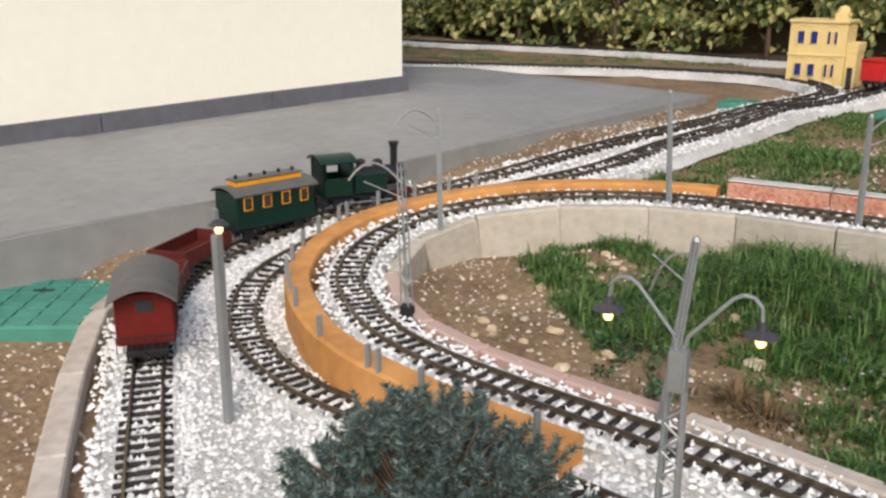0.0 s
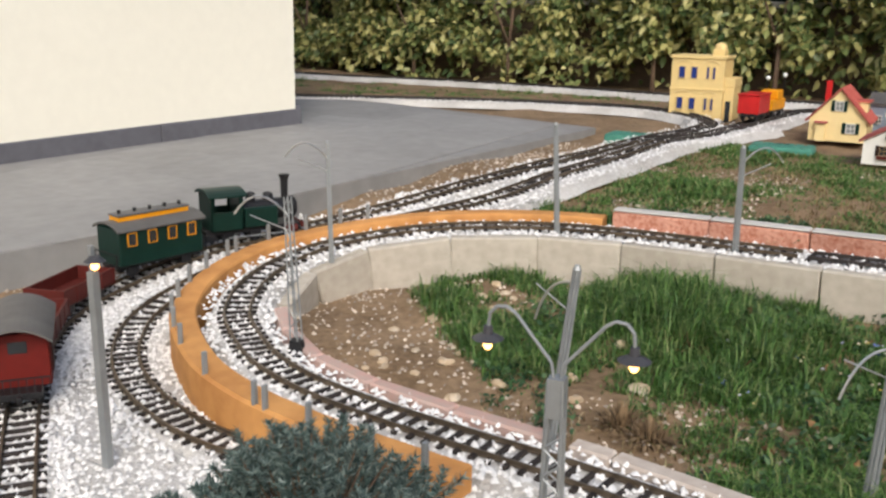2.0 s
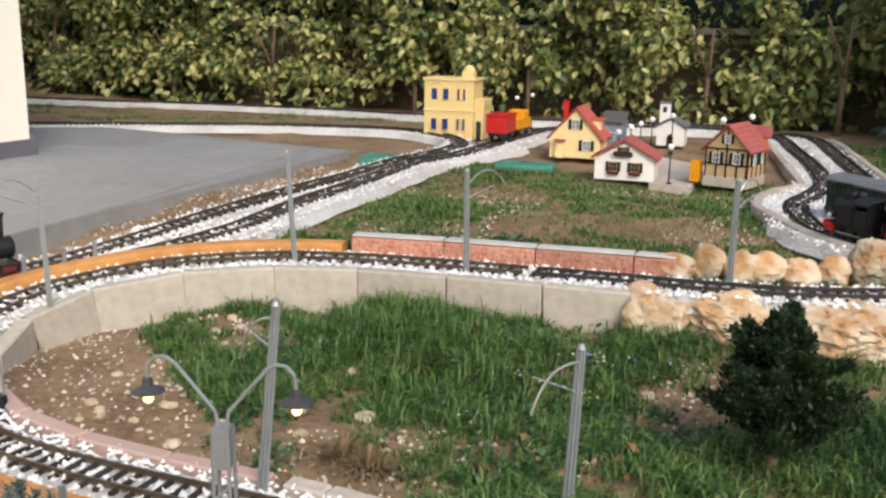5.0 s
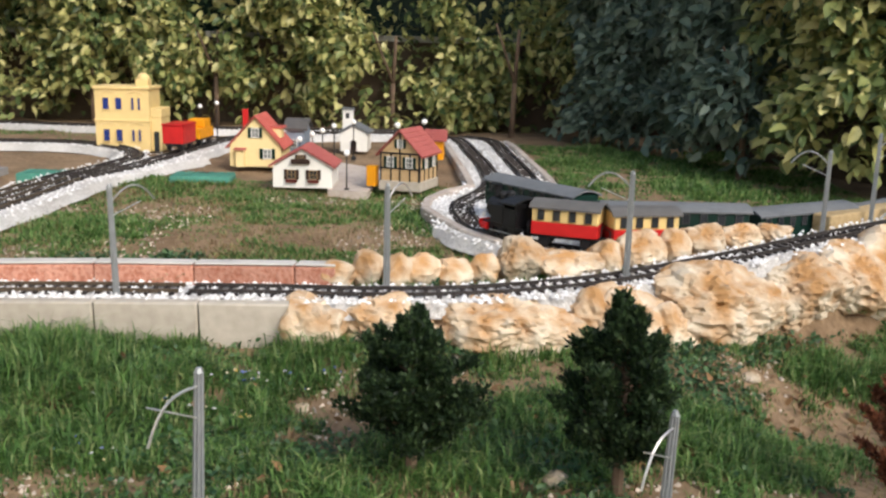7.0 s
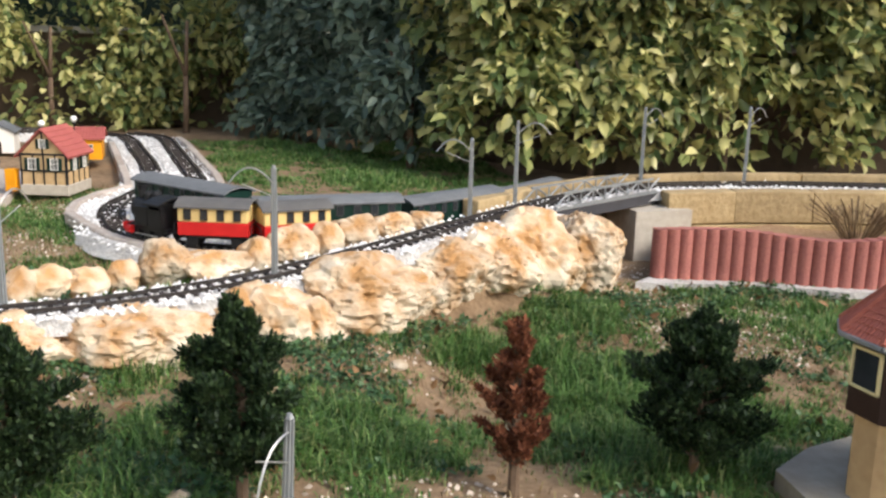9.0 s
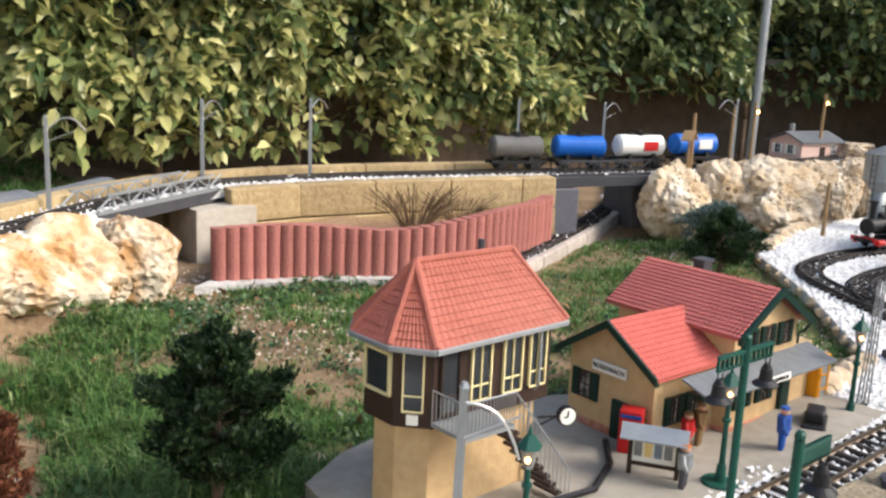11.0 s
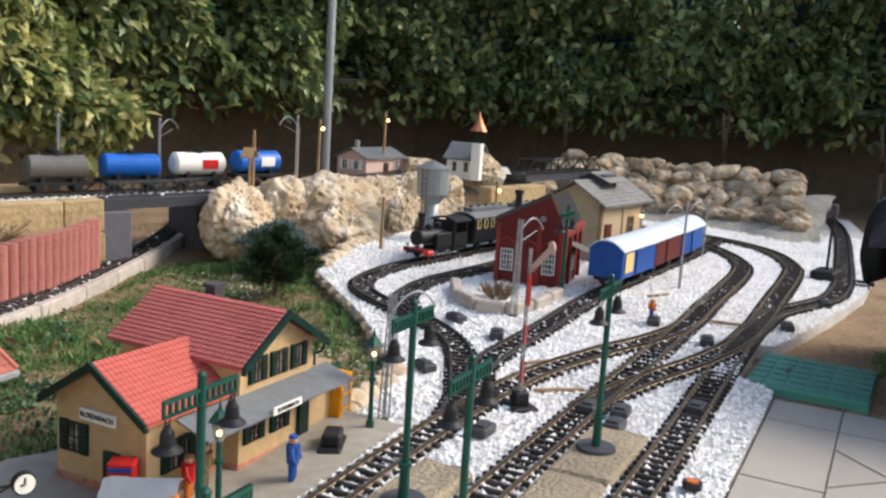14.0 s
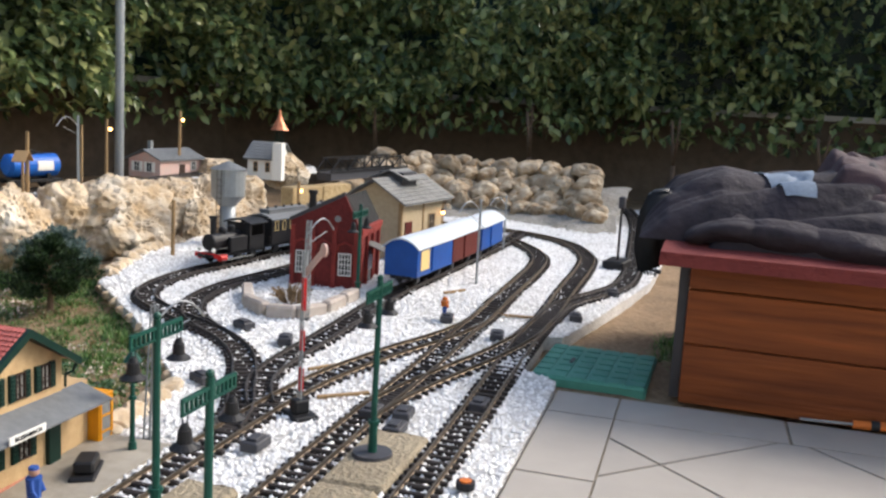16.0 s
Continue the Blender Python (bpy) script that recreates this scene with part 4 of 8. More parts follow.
def bounding_wall():
    """The garden wall behind the hedges, with a pale coping."""
    line = [(6.95, -6), (6.95, 1.2), (6.1, 3.0), (4.7, 3.6), (3.6, 3.75), (2.2, 3.75), (1.7, 4.2), (1.2, 5.6), (-9, 5.95)]
    for k, ((x0, y0), (x1, y1)) in enumerate(zip(line, line[1:])):
        bm, cp = bmesh.new(), bmesh.new()
        L = math.hypot(x1 - x0, y1 - y0)
        m = Matrix.Translation((x0, y0, 0)) @ Matrix.Rotation(math.atan2(y1 - y0, x1 - x0), 4, "Z")
        box(bm, 0, L, -.15, 0, -.1, .60, m)
        box(cp, -.02, L + .02, -.18, .03, .60, .635, m, bevel=.004)
        tagged(finish("wall_garden_%d" % (k + 1), bm, M["darkwall"]), "weathered brown garden wall behind the hedge", "wall", kind="structure")
        tagged(finish("trim_coping_%d" % (k + 1), cp, M["coping"]), "pale coping on top of the garden wall", "coping", kind="structure")
    # Added near-black sheet above the wall: its colour gives the hedge gaps their shade.
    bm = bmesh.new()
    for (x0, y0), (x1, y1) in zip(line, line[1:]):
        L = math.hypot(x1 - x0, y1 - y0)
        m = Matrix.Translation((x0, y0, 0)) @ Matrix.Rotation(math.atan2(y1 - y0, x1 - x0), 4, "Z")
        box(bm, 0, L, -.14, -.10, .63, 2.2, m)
    tagged(finish("backdrop_screen", bm, M["green"]), "near-black sheet added for the shade between the hedge leaves", "screen", kind="structure")


bounding_wall()


def stem(x, y, z, h, lean):
    """A bare hedge trunk with two limbs."""
    t = thing("hedge_trunk", pose(x, y, z), "slender bare trunk at the foot of the hedge", "tree trunk", "hedge trunks")
    bm = bmesh.new()
    a = Vector((lean * .3, 0, h * .5))
    cyl(bm, (0, 0, -.05), a, .016, .012, 8)
    cyl(bm, a, (lean, .03, h), .012, .008, 7)
    cyl(bm, a, (lean - .12, -.02, h * 1.05), .009, .005, 6)
    part("trunk", bm, M["bark"], t, smooth=True)


for x, y in ((-4.6, 5.25), (-3.6, 5.2), (-2.9, 5.25), (-1.9, 5.2), (-1.2, 5.2), (-.2, 5.1), (.45, 4.85), (.85, 4.9), (1.3, 3.65), (1.9, 3.22), (2.4, 3.1), (4.9, 2.85), (5.75, 1.75), (6.0, .9), (6.25, .1), (6.3, -.7)):
    stem(x + (.12 if x > 4.8 else 0), y + .16, level(x, y), .5 + .1 * noise.noise((x, y, 0)), .06 * noise.noise((x * 3, y, 1)))


# ---- rocks ----
def boulder(bm, seed, planes=12, soft=.03):
    """Cuts a ball down by random planes, rounds the ridges and pits the faces."""
    r_ = random.Random(seed * 7 + 1)
    cuts = []
    for k in range(planes):
        n = Vector((r_.gauss(0, 1), r_.gauss(0, 1), r_.gauss(0, 1))).normalized()
        cuts.append((n, r_.uniform(.70, 1.05)))
    off = Vector((seed * 3.7, seed * 1.3, seed * 2.1))
    for v in bm.verts:
        c = v.co.normalized()
        best = sorted(d / max(.05, n.dot(c)) for n, d in cuts)
        a, b = best[0], best[1]
        h = max(0.0, 1 - (b - a) / (4 * soft))
        r = min(1.12, a - soft * h * h)
        r += .12 * noise.noise(c * 1.9 + off) - .14 * abs(noise.noise(c * 3.4 + off)) + .065 * noise.noise(c * 8 + off) + .03 * noise.noise(c * 16 + off)
        pit = noise.noise(c * 11 - off)
        r -= .24 * max(0.0, pit - .2) + .012 * noise.noise(c * 30 + off)
        v.co = c * r


def rock(x, y, z, sx, sy, sz, seed, label="rough ochre and white limestone rock beside the track", group="rocks of the ramp", stone="rock"):
    bm = bmesh.new()
    bmesh.ops.create_icosphere(bm, subdivisions=5 if sx > .085 else (4 if sx > .04 else 3), radius=1.0)
    boulder(bm, seed)
    for v in bm.verts:
        v.co = Vector((v.co.x * sx * 1.22, v.co.y * sy * 1.3, (v.co.z + .75) * sz * .62))
    ob = finish("rock", bm, M[stone])
    ob.matrix_world = Matrix.Translation((x, y, z)) @ Matrix.Rotation(seed * 1.7 % .8 - .4, 4, "Z")
    return tagged(ob, label, "rock", group)


RAMP = [(-.061, 1.78, .02, .062, .05, .105), (.098, 1.79, .02, .097, .06, .095), (.297, 1.80, .02, .102, .07, .115), (.48, 1.86, .02, .06, .05, .115), (.544, 1.86, .02, .061, .05, .111),
        (.72, 1.94, .02, .127, .085, .135), (.94, 2.08, .02, .1, .07, .135), (1.08, 2.15, .02, .1, .08, .145), (1.19, 2.19, .02, .085, .065, .17), (1.35, 2.24, .01, .10, .087, .18), (.40, 1.80, .03, .045, .04, .07), (.62, 1.86, .02, .05, .04, .085), (.83, 1.99, .02, .06, .05, .10), (1.27, 2.17, .01, .05, .045, .10)]
BACK = [(-.031, 1.925, .031, .043), (.027, 1.958, .029, .056), (.089, 1.945, .026, .055), (.137, 1.97, .03, .052), (.198, 1.985, .033, .047), (.265, 2.01, .026, .054), (.345, 2.05, .044, .073),
        (.446, 2.06, .058, .055), (.53, 2.10, .03, .063), (.61, 2.15, .039, .066), (.69, 2.19, .03, .06), (.77, 2.25, .048, .063), (.86, 2.30, .042, .055), (.96, 2.35, .038, .047)]
for k, (x, y, z, sx, sy, sz) in enumerate(RAMP):
    rock(x, y, z, sx, sy, sz, k + 1, "large rough ochre limestone rock holding the ramp")
for k, (x, y, s, h) in enumerate(BACK):
    near = min(1.0, max(0.0, (x - .3) / .3))
    rock(x - .008 * near, y - .05 * near, .105 + .05 * max(0, x - .4) + .01 * near, s * 1.08, s * .8, h * 1.12, k + 20, "pale limestone rock on the far side of the track")
for k, (x, y, z, sx, sy, sz) in enumerate([(3.13, 2.06, .03, .1, .086, .2), (3.30, 2.0, .03, .11, .09, .20), (3.48, 1.93, .04, .15, .1, .20), (3.40, 1.84, .03, .12, .09, .16), (3.66, 1.90, .05, .14, .1, .2), (3.85, 1.86, .05, .12, .1, .2),
                                          (3.70, 1.80, .05, .1, .07, .15), (4.05, 1.84, .06, .12, .1, .2), (4.2, 1.99, .2, .09, .07, .10), (4.35, 1.75, .2, .09, .07, .12), (3.92, 1.76, .05, .09, .07, .12)]):
    rock(x, y, z, sx * 1.02, sy * 1.0, sz * 1.08, k + 40, "big weathered limestone boulder below the upper line", "boulders of the bank", "whiterock")
_r = random.Random(5)


def bank_foot(y):
    """Where the scree of the dry bank begins."""
    return float(np.interp(y, [.44, .55, .74, .92, 1.2, 1.75], [4.82, 4.74, 4.88, 4.95, 4.93, 4.7]))


def bank_height(w, x, y):
    return .05 + .15 * w + .012 * noise.noise((x * 7, y * 7, 4)) + .008 * noise.noise((x * 22, y * 22, 1))


def scree():
    """The sloping rubble under the bank stones."""
    ys, ws = np.linspace(.44, 1.75, 66), np.linspace(0, 1, 36)
    vs = []
    for y in ys:
        for w in ws:
            x = bank_foot(y) + .85 * w
            vs.append((x, y + .03 * noise.noise((x * 5, 2, 0)), bank_height(w, x, y)))
    n = len(ws)
    fs = [(j * n + i, j * n + i + 1, (j + 1) * n + i + 1, (j + 1) * n + i) for j in range(len(ys) - 1) for i in range(n - 1)]
    tagged(raw("bank_slope", vs, fs, M["scree"], smooth=True), "grey rubble slope at the foot of the rock bank", "scree", kind="structure")


scree()


def bank_stone(x, y, z, s, seed):
    """An angular stone of the dry bank."""
    bm = bmesh.new()
    bmesh.ops.create_icosphere(bm, subdivisions=3, radius=1.0)
    boulder(bm, seed, 8, .012)
    for v in bm.verts:
        v.co = Vector((v.co.x * s * 1.35, v.co.y * s * 1.15, v.co.z * s * .9))
    ob = finish("rock", bm, M["bankstone"])
    ob.matrix_world = pose(x, y, z, seed * 37 % 40, seed * 23 % 30, seed * 71 % 180)
    tagged(ob, "angular brown and white stone in the dry rock bank", "rock", "rock bank behind the yard")


_n = 60
for row, (w, lift, s0, s1) in enumerate(((.30, .010, .028, .05), (.40, .03, .035, .068), (.48, .055, .035, .07), (.57, .085, .035, .072), (.66, .11, .032, .065), (.75, .12, .03, .06))):
    y = .50 + .02 * row
    while y < 1.72:
        size = _r.uniform(s0, s1)
        y += size * .95
        x = bank_foot(y) + .85 * w + _r.uniform(-.03, .03)
        bank_stone(x, y, bank_height(w, x, y) + lift * _r.uniform(.7, 1.1), size, _n)
        y += size * .95
        _n += 1
for k in range(40):
    y, w = _r.uniform(.5, 1.7), _r.uniform(.2, .5)
    x = bank_foot(y) + .85 * w
    bank_stone(x, y, bank_height(w, x, y) + .01, _r.uniform(.014, .03), _n + k)
for k in range(30):
    rim = [(2.04, .955), (2.311, .99), (2.601, 1.255), (2.954, 1.63), (3.27, 1.72), (3.5, 1.735)]
    u = k / 29 * 4.999
    a, b = rim[int(u)], rim[int(u) + 1]
    x, y = a[0] + (b[0] - a[0]) * (u % 1), a[1] + (b[1] - a[1]) * (u % 1)
    big = .85 if x < 2.3 else (.9 if x > 3.0 else .45)
    rock(x, y, level(x, y) - .005, .034 * big, .024 * big, .042 * big, k + 140, "small whitish stone in the rim of the yard", "rim stones of the yard", "whiterock")


# ---- buildings ----
def plank(name, p, m, owner, label=""):
    bm = bmesh.new()
    prism(bm, *p)
    return part(name, bm, m, owner, label)


def slab(bm, a, b, c, d, t):
    """A flat sheet with corners a b c d, t thick downwards."""
    top = [bm.verts.new(v) for v in (a, b, c, d)]
    low = [bm.verts.new((v[0], v[1], v[2] - t)) for v in (a, b, c, d)]
    bm.faces.new(top)
    bm.faces.new(low[::-1])
    for k in range(4):
        bm.faces.new((top[k], low[k], low[(k + 1) % 4], top[(k + 1) % 4]))


def tiled(owner, name, a, b, c, d, material, cols, rows, t=.004):
    """A roof slope from the eave a-b up to the ridge d-c, with rounded tiles in courses that overlap."""
    a, b, c, d = map(Vector, (a, b, c, d))
    n = (b - a).cross(d - a).normalized()
    if n.z < 0:
        n = -n
    bm = bmesh.new()
    slab(bm, a, b, c, d, t)
    roof = part(name, bm, material, owner)
    sub = 3
    for r in range(rows):
        bm = bmesh.new()
        v0, v1 = r / rows, (r + 1.12) / rows
        row = []
        for k in range(cols * sub + 1):
            u = k / (cols * sub)
            lift = .0013 * abs(math.sin(math.pi * u * cols)) + .0004
            e0, e1 = a.lerp(d, v0), b.lerp(c, v0)
            f0, f1 = a.lerp(d, min(v1, 1)), b.lerp(c, min(v1, 1))
            row.append((bm.verts.new(e0.lerp(e1, u) + n * (lift + .0022)), bm.verts.new(f0.lerp(f1, u) + n * (lift + .0003)), bm.verts.new(e0.lerp(e1, u))))
        for p, q in zip(row, row[1:]):
            bm.faces.new((p[0], q[0], q[1], p[1]))
            bm.faces.new((p[2], q[2], q[0], p[0]))
        part("tile_course", bm, material, roof)
    return roof


def window(owner, m, w, h, frame_mat, pane_mat, bars=(1, 1), shutters=None, depth=.004, leaf=.20):
    """A window in the local x-z plane, facing -y; m places it."""
    f = bmesh.new()
    e = max(.0017, w * .07)
    for x0, x1, z0, z1 in ((-w / 2, -w / 2 + e, 0, h), (w / 2 - e, w / 2, 0, h), (-w / 2, w / 2, 0, e), (-w / 2, w / 2, h - e, h)):
        box(f, x0, x1, -depth, .001, z0, z1)
    for k in range(1, bars[0] + 1):
        x = -w / 2 + w * k / (bars[0] + 1)
        box(f, x - e * .35, x + e * .35, -depth * .8, .001, 0, h)
    for k in range(1, bars[1] + 1):
        z = h * k / (bars[1] + 1)
        box(f, -w / 2, w / 2, -depth * .8, .001, z - e * .35, z + e * .35)
    if bars[1] < 0:
        box(f, -w / 2, w / 2, -depth * .8, .001, h * .27 - e * .4, h * .27 + e * .4)
    bmesh.ops.transform(f, matrix=m, verts=f.verts)
    win = part("window", f, frame_mat, owner)
    p = bmesh.new()
    box(p, -w / 2 + e, w / 2 - e, -.0012, .0008, e, h - e)
    bmesh.ops.transform(p, matrix=m, verts=p.verts)
    part("pane", p, pane_mat, win)
    if shutters:
        for sg in (-1, 1):
            s = bmesh.new()
            x = sg * (w / 2 + w * (leaf + .02))
            box(s, x - w * leaf, x + w * leaf, -.004, .001, -.001, h + .001, bevel=.0006)
            for k in range(5):
                box(s, x - w * leaf * .75, x + w * leaf * .75, -.005, -.003, h * (.1 + .17 * k), h * (.18 + .17 * k))
            bmesh.ops.transform(s, matrix=m, verts=s.verts)
            part("shutter", s, shutters, owner)


def face(x, y, z, turn):
    """Where a window sits: turn 0 faces -y, 90 faces +x, -90 faces -x."""
    return pose(x, y, z, 0, 0, turn)


def letters(text, m, size, material, owner, extrude=.0006):
    c = bpy.data.curves.new("lettering", "FONT")
    c.body, c.size, c.extrude, c.align_x, c.align_y = text, size, extrude, "CENTER", "CENTER"
    t = new("tmp", c)
    me = bpy.data.meshes.new_from_object(t.evaluated_get(bpy.context.evaluated_depsgraph_get()))
    bpy.data.objects.remove(t)
    me.transform(m)
    me.materials.append(material)
    ob = new("lettering", me)
    ob.parent = owner
    return ob


def gabled(owner, x0, x1, y0, y1, z0, eave, ridge, wall, roof, over=.015, axis="x", cols=22, rows=9, base=None):
    """Walls with two gables and a tiled roof; the ridge runs along the axis."""
    bm = bmesh.new()
    if axis == "x":
        ym = (y0 + y1) / 2
        prism(bm, [(y0, z0), (y1, z0), (y1, eave), (ym, ridge - .003), (y0, eave)], x1 - x0, "x", x0)
        sl = (ridge - eave) / (ym - y0)
        ez = eave - over * sl
        tiled(owner, "roof", (x0 - over, y0 - over, ez + .006), (x1 + over, y0 - over, ez + .006), (x1 + over, ym, ridge + .006), (x0 - over, ym, ridge + .006), roof, cols, rows)
        tiled(owner, "roof", (x1 + over, y1 + over, ez + .006), (x0 - over, y1 + over, ez + .006), (x0 - over, ym, ridge + .006), (x1 + over, ym, ridge + .006), roof, cols, rows)
    else:
        xm = (x0 + x1) / 2
        prism(bm, [(x0, z0), (x1, z0), (x1, eave), (xm, ridge - .003), (x0, eave)], y1 - y0, "y", y0)
        sl = (ridge - eave) / (xm - x0)
        ez = eave - over * sl
        tiled(owner, "roof", (x0 - over, y1 + over, ez + .006), (x0 - over, y0 - over, ez + .006), (xm, y0 - over, ridge + .006), (xm, y1 + over, ridge + .006), roof, cols, rows)
        tiled(owner, "roof", (x1 + over, y0 - over, ez + .006), (x1 + over, y1 + over, ez + .006), (xm, y1 + over, ridge + .006), (xm, y0 - over, ridge + .006), roof, cols, rows)
    part("wall", bm, wall, owner)
    if base:
        bpart("plinth", base, owner, (x0 - .003, x1 + .003, y0 - .003, y1 + .003, z0, z0 + .022), bevel=.001)


def barge(owner, x, y0, y1, eave, ridge, over, material, t=.008):
    """Boards along both slopes of a gable at x."""
    ym = (y0 + y1) / 2
    sl = (ridge - eave) / (ym - y0)
    for s, ye in ((-1, y0 - over), (1, y1 + over)):
        bm = bmesh.new()
        ez = eave - over * sl
        prism(bm, [(ye, ez + .008), (ym, ridge + .008), (ym, ridge - .004), (ye, ez - .004)], t, "x", x - t / 2)
        part("bargeboard", bm, material, owner)


def signal_box():
    t = thing("signal_box", pose(0, 0, 0), "model signal box with hipped red roof, brown cabin and yellow base", "signal box")
    plan = [(1.226, 1.016), (1.424, 1.016), (1.424, 1.14), (1.226, 1.145), (1.192, 1.108), (1.194, 1.052)]
    low = [(1.232, 1.028), (1.412, 1.028), (1.412, 1.13), (1.232, 1.134), (1.205, 1.103), (1.206, 1.062)]
    plank("base", (low, .16, "z", -.01), M["ochre"], t, "ochre rendered base")
    plank("cabin", (plan, .104, "z", .136), M["brown"], t, "dark brown boarded cabin")
    eave = [(1.213, .998, .241), (1.440, 1.004, .241), (1.440, 1.156, .241), (1.213, 1.161, .241), (1.176, 1.114, .241), (1.179, 1.043, .241)]
    r0, r1 = (1.236, 1.070, .328), (1.394, 1.068, .328)
    tiled(t, "roof", eave[0], eave[1], r1, r0, M["rooftile"], 22, 11)
    tiled(t, "roof", eave[2], eave[3], r0, r1, M["rooftile"], 22, 11)
    tiled(t, "roof", eave[1], eave[2], (1.394, 1.069, .328), (1.394, 1.067, .328), M["rooftile"], 14, 11)
    for a, b in ((3, 4), (4, 5), (5, 0)):
        tiled(t, "roof", eave[a], eave[b], (1.236, 1.0705, .328), (1.236, 1.0695, .328), M["rooftile"], 9, 11)
    bm = bmesh.new()
    for p, q in ((r0, r1), (eave[0], r0), (eave[1], r1), (eave[5], r0), (eave[4], r0), (eave[3], r0), (eave[2], r1)):
        cyl(bm, (p[0], p[1], p[2] + .003), (q[0], q[1], q[2] + .003), .0042, .0042, 7)
    part("ridge_tiles", bm, M["rooftile"], t)
    bm = bmesh.new()
    for p, q in zip(eave, eave[1:] + eave[:1]):
        cyl(bm, (p[0], p[1], p[2] - .002), (q[0], q[1], q[2] - .002), .005, .005, 6)
    part("gutter", bm, M["steel"], t, "grey gutter")
    for x in (1.300, 1.354, 1.399):
        window(t, face(x, 1.0155, .157, 0), .034 if x < 1.39 else .031, .079, M["blind"], M["darkpane"], (1, -1))
    window(t, face(1.250, 1.0155, .150, 0), .03, .085, M["brown"], M["darkpane"], (0, -1))
    window(t, face(1.2095, 1.0335, .156, -46), .026, .076, M["blind"], M["darkpane"], (0, -1))
    window(t, face(1.1925, 1.08, .172, -88), .05, .055, M["blind"], M["darkpane"], (0, 0))
    bm = bmesh.new()
    box(bm, -.007, .007, -.003, .001, 0, .013, face(1.2095, 1.0335, .140, -46), bevel=.0005)
    part("name_plate", bm, M["dial"], t, "small pale name plate")
    bm = bmesh.new()
    cyl(bm, (1.36, 1.09, .30), (1.36, 1.09, .342), .0045, .0045, 8)
    part("vent_pipe", bm, M["darkgrey"], t)
    bm = bmesh.new()
    tube(bm, [(1.40, 1.010, .24), (1.40, 1.010, .16), (1.398, 1.022, .145), (1.398, 1.022, 0)], .002)
    part("downpipe", bm, M["steel"], t)
    land = part("landing", (lambda b: (box(b, 1.225, 1.305, .955, 1.0165, .140, .145), b)[1])(bmesh.new()), M["steel"], t)
    for k in range(9):
        x, z = 1.305 + .012 * k, .132 - .0145 * k
        bpart("step", M["brown"], t, (x, x + .012, .958, .998, z - .004, z))
    bm = bmesh.new()
    pts = [(1.225, 1.015), (1.225, .957), (1.27, .957), (1.305, .957)]
    tube(bm, [(x, y, .186) for x, y in pts] + [(1.413, .957, .055)], .0013, 5)
    rail = part("railing", bm, M["steel"], t, "grey metal railing")
    feet = [(xa + (xb - xa) * k / 8, ya + (yb - ya) * k / 8, .145) for (xa, ya), (xb, yb) in zip(pts, pts[1:]) for k in range(8)]
    feet += [(1.305 + .108 * k / 13, .957, .136 - .131 * k / 13) for k in range(14)]
    for x, y, z in feet:
        bm = bmesh.new()
        cyl(bm, (x, y, z), (x, y, z + (.041 if z > .14 else .05)), .0008, .0008, 4)
        part("baluster", bm, M["steel"], rail)


signal_box()


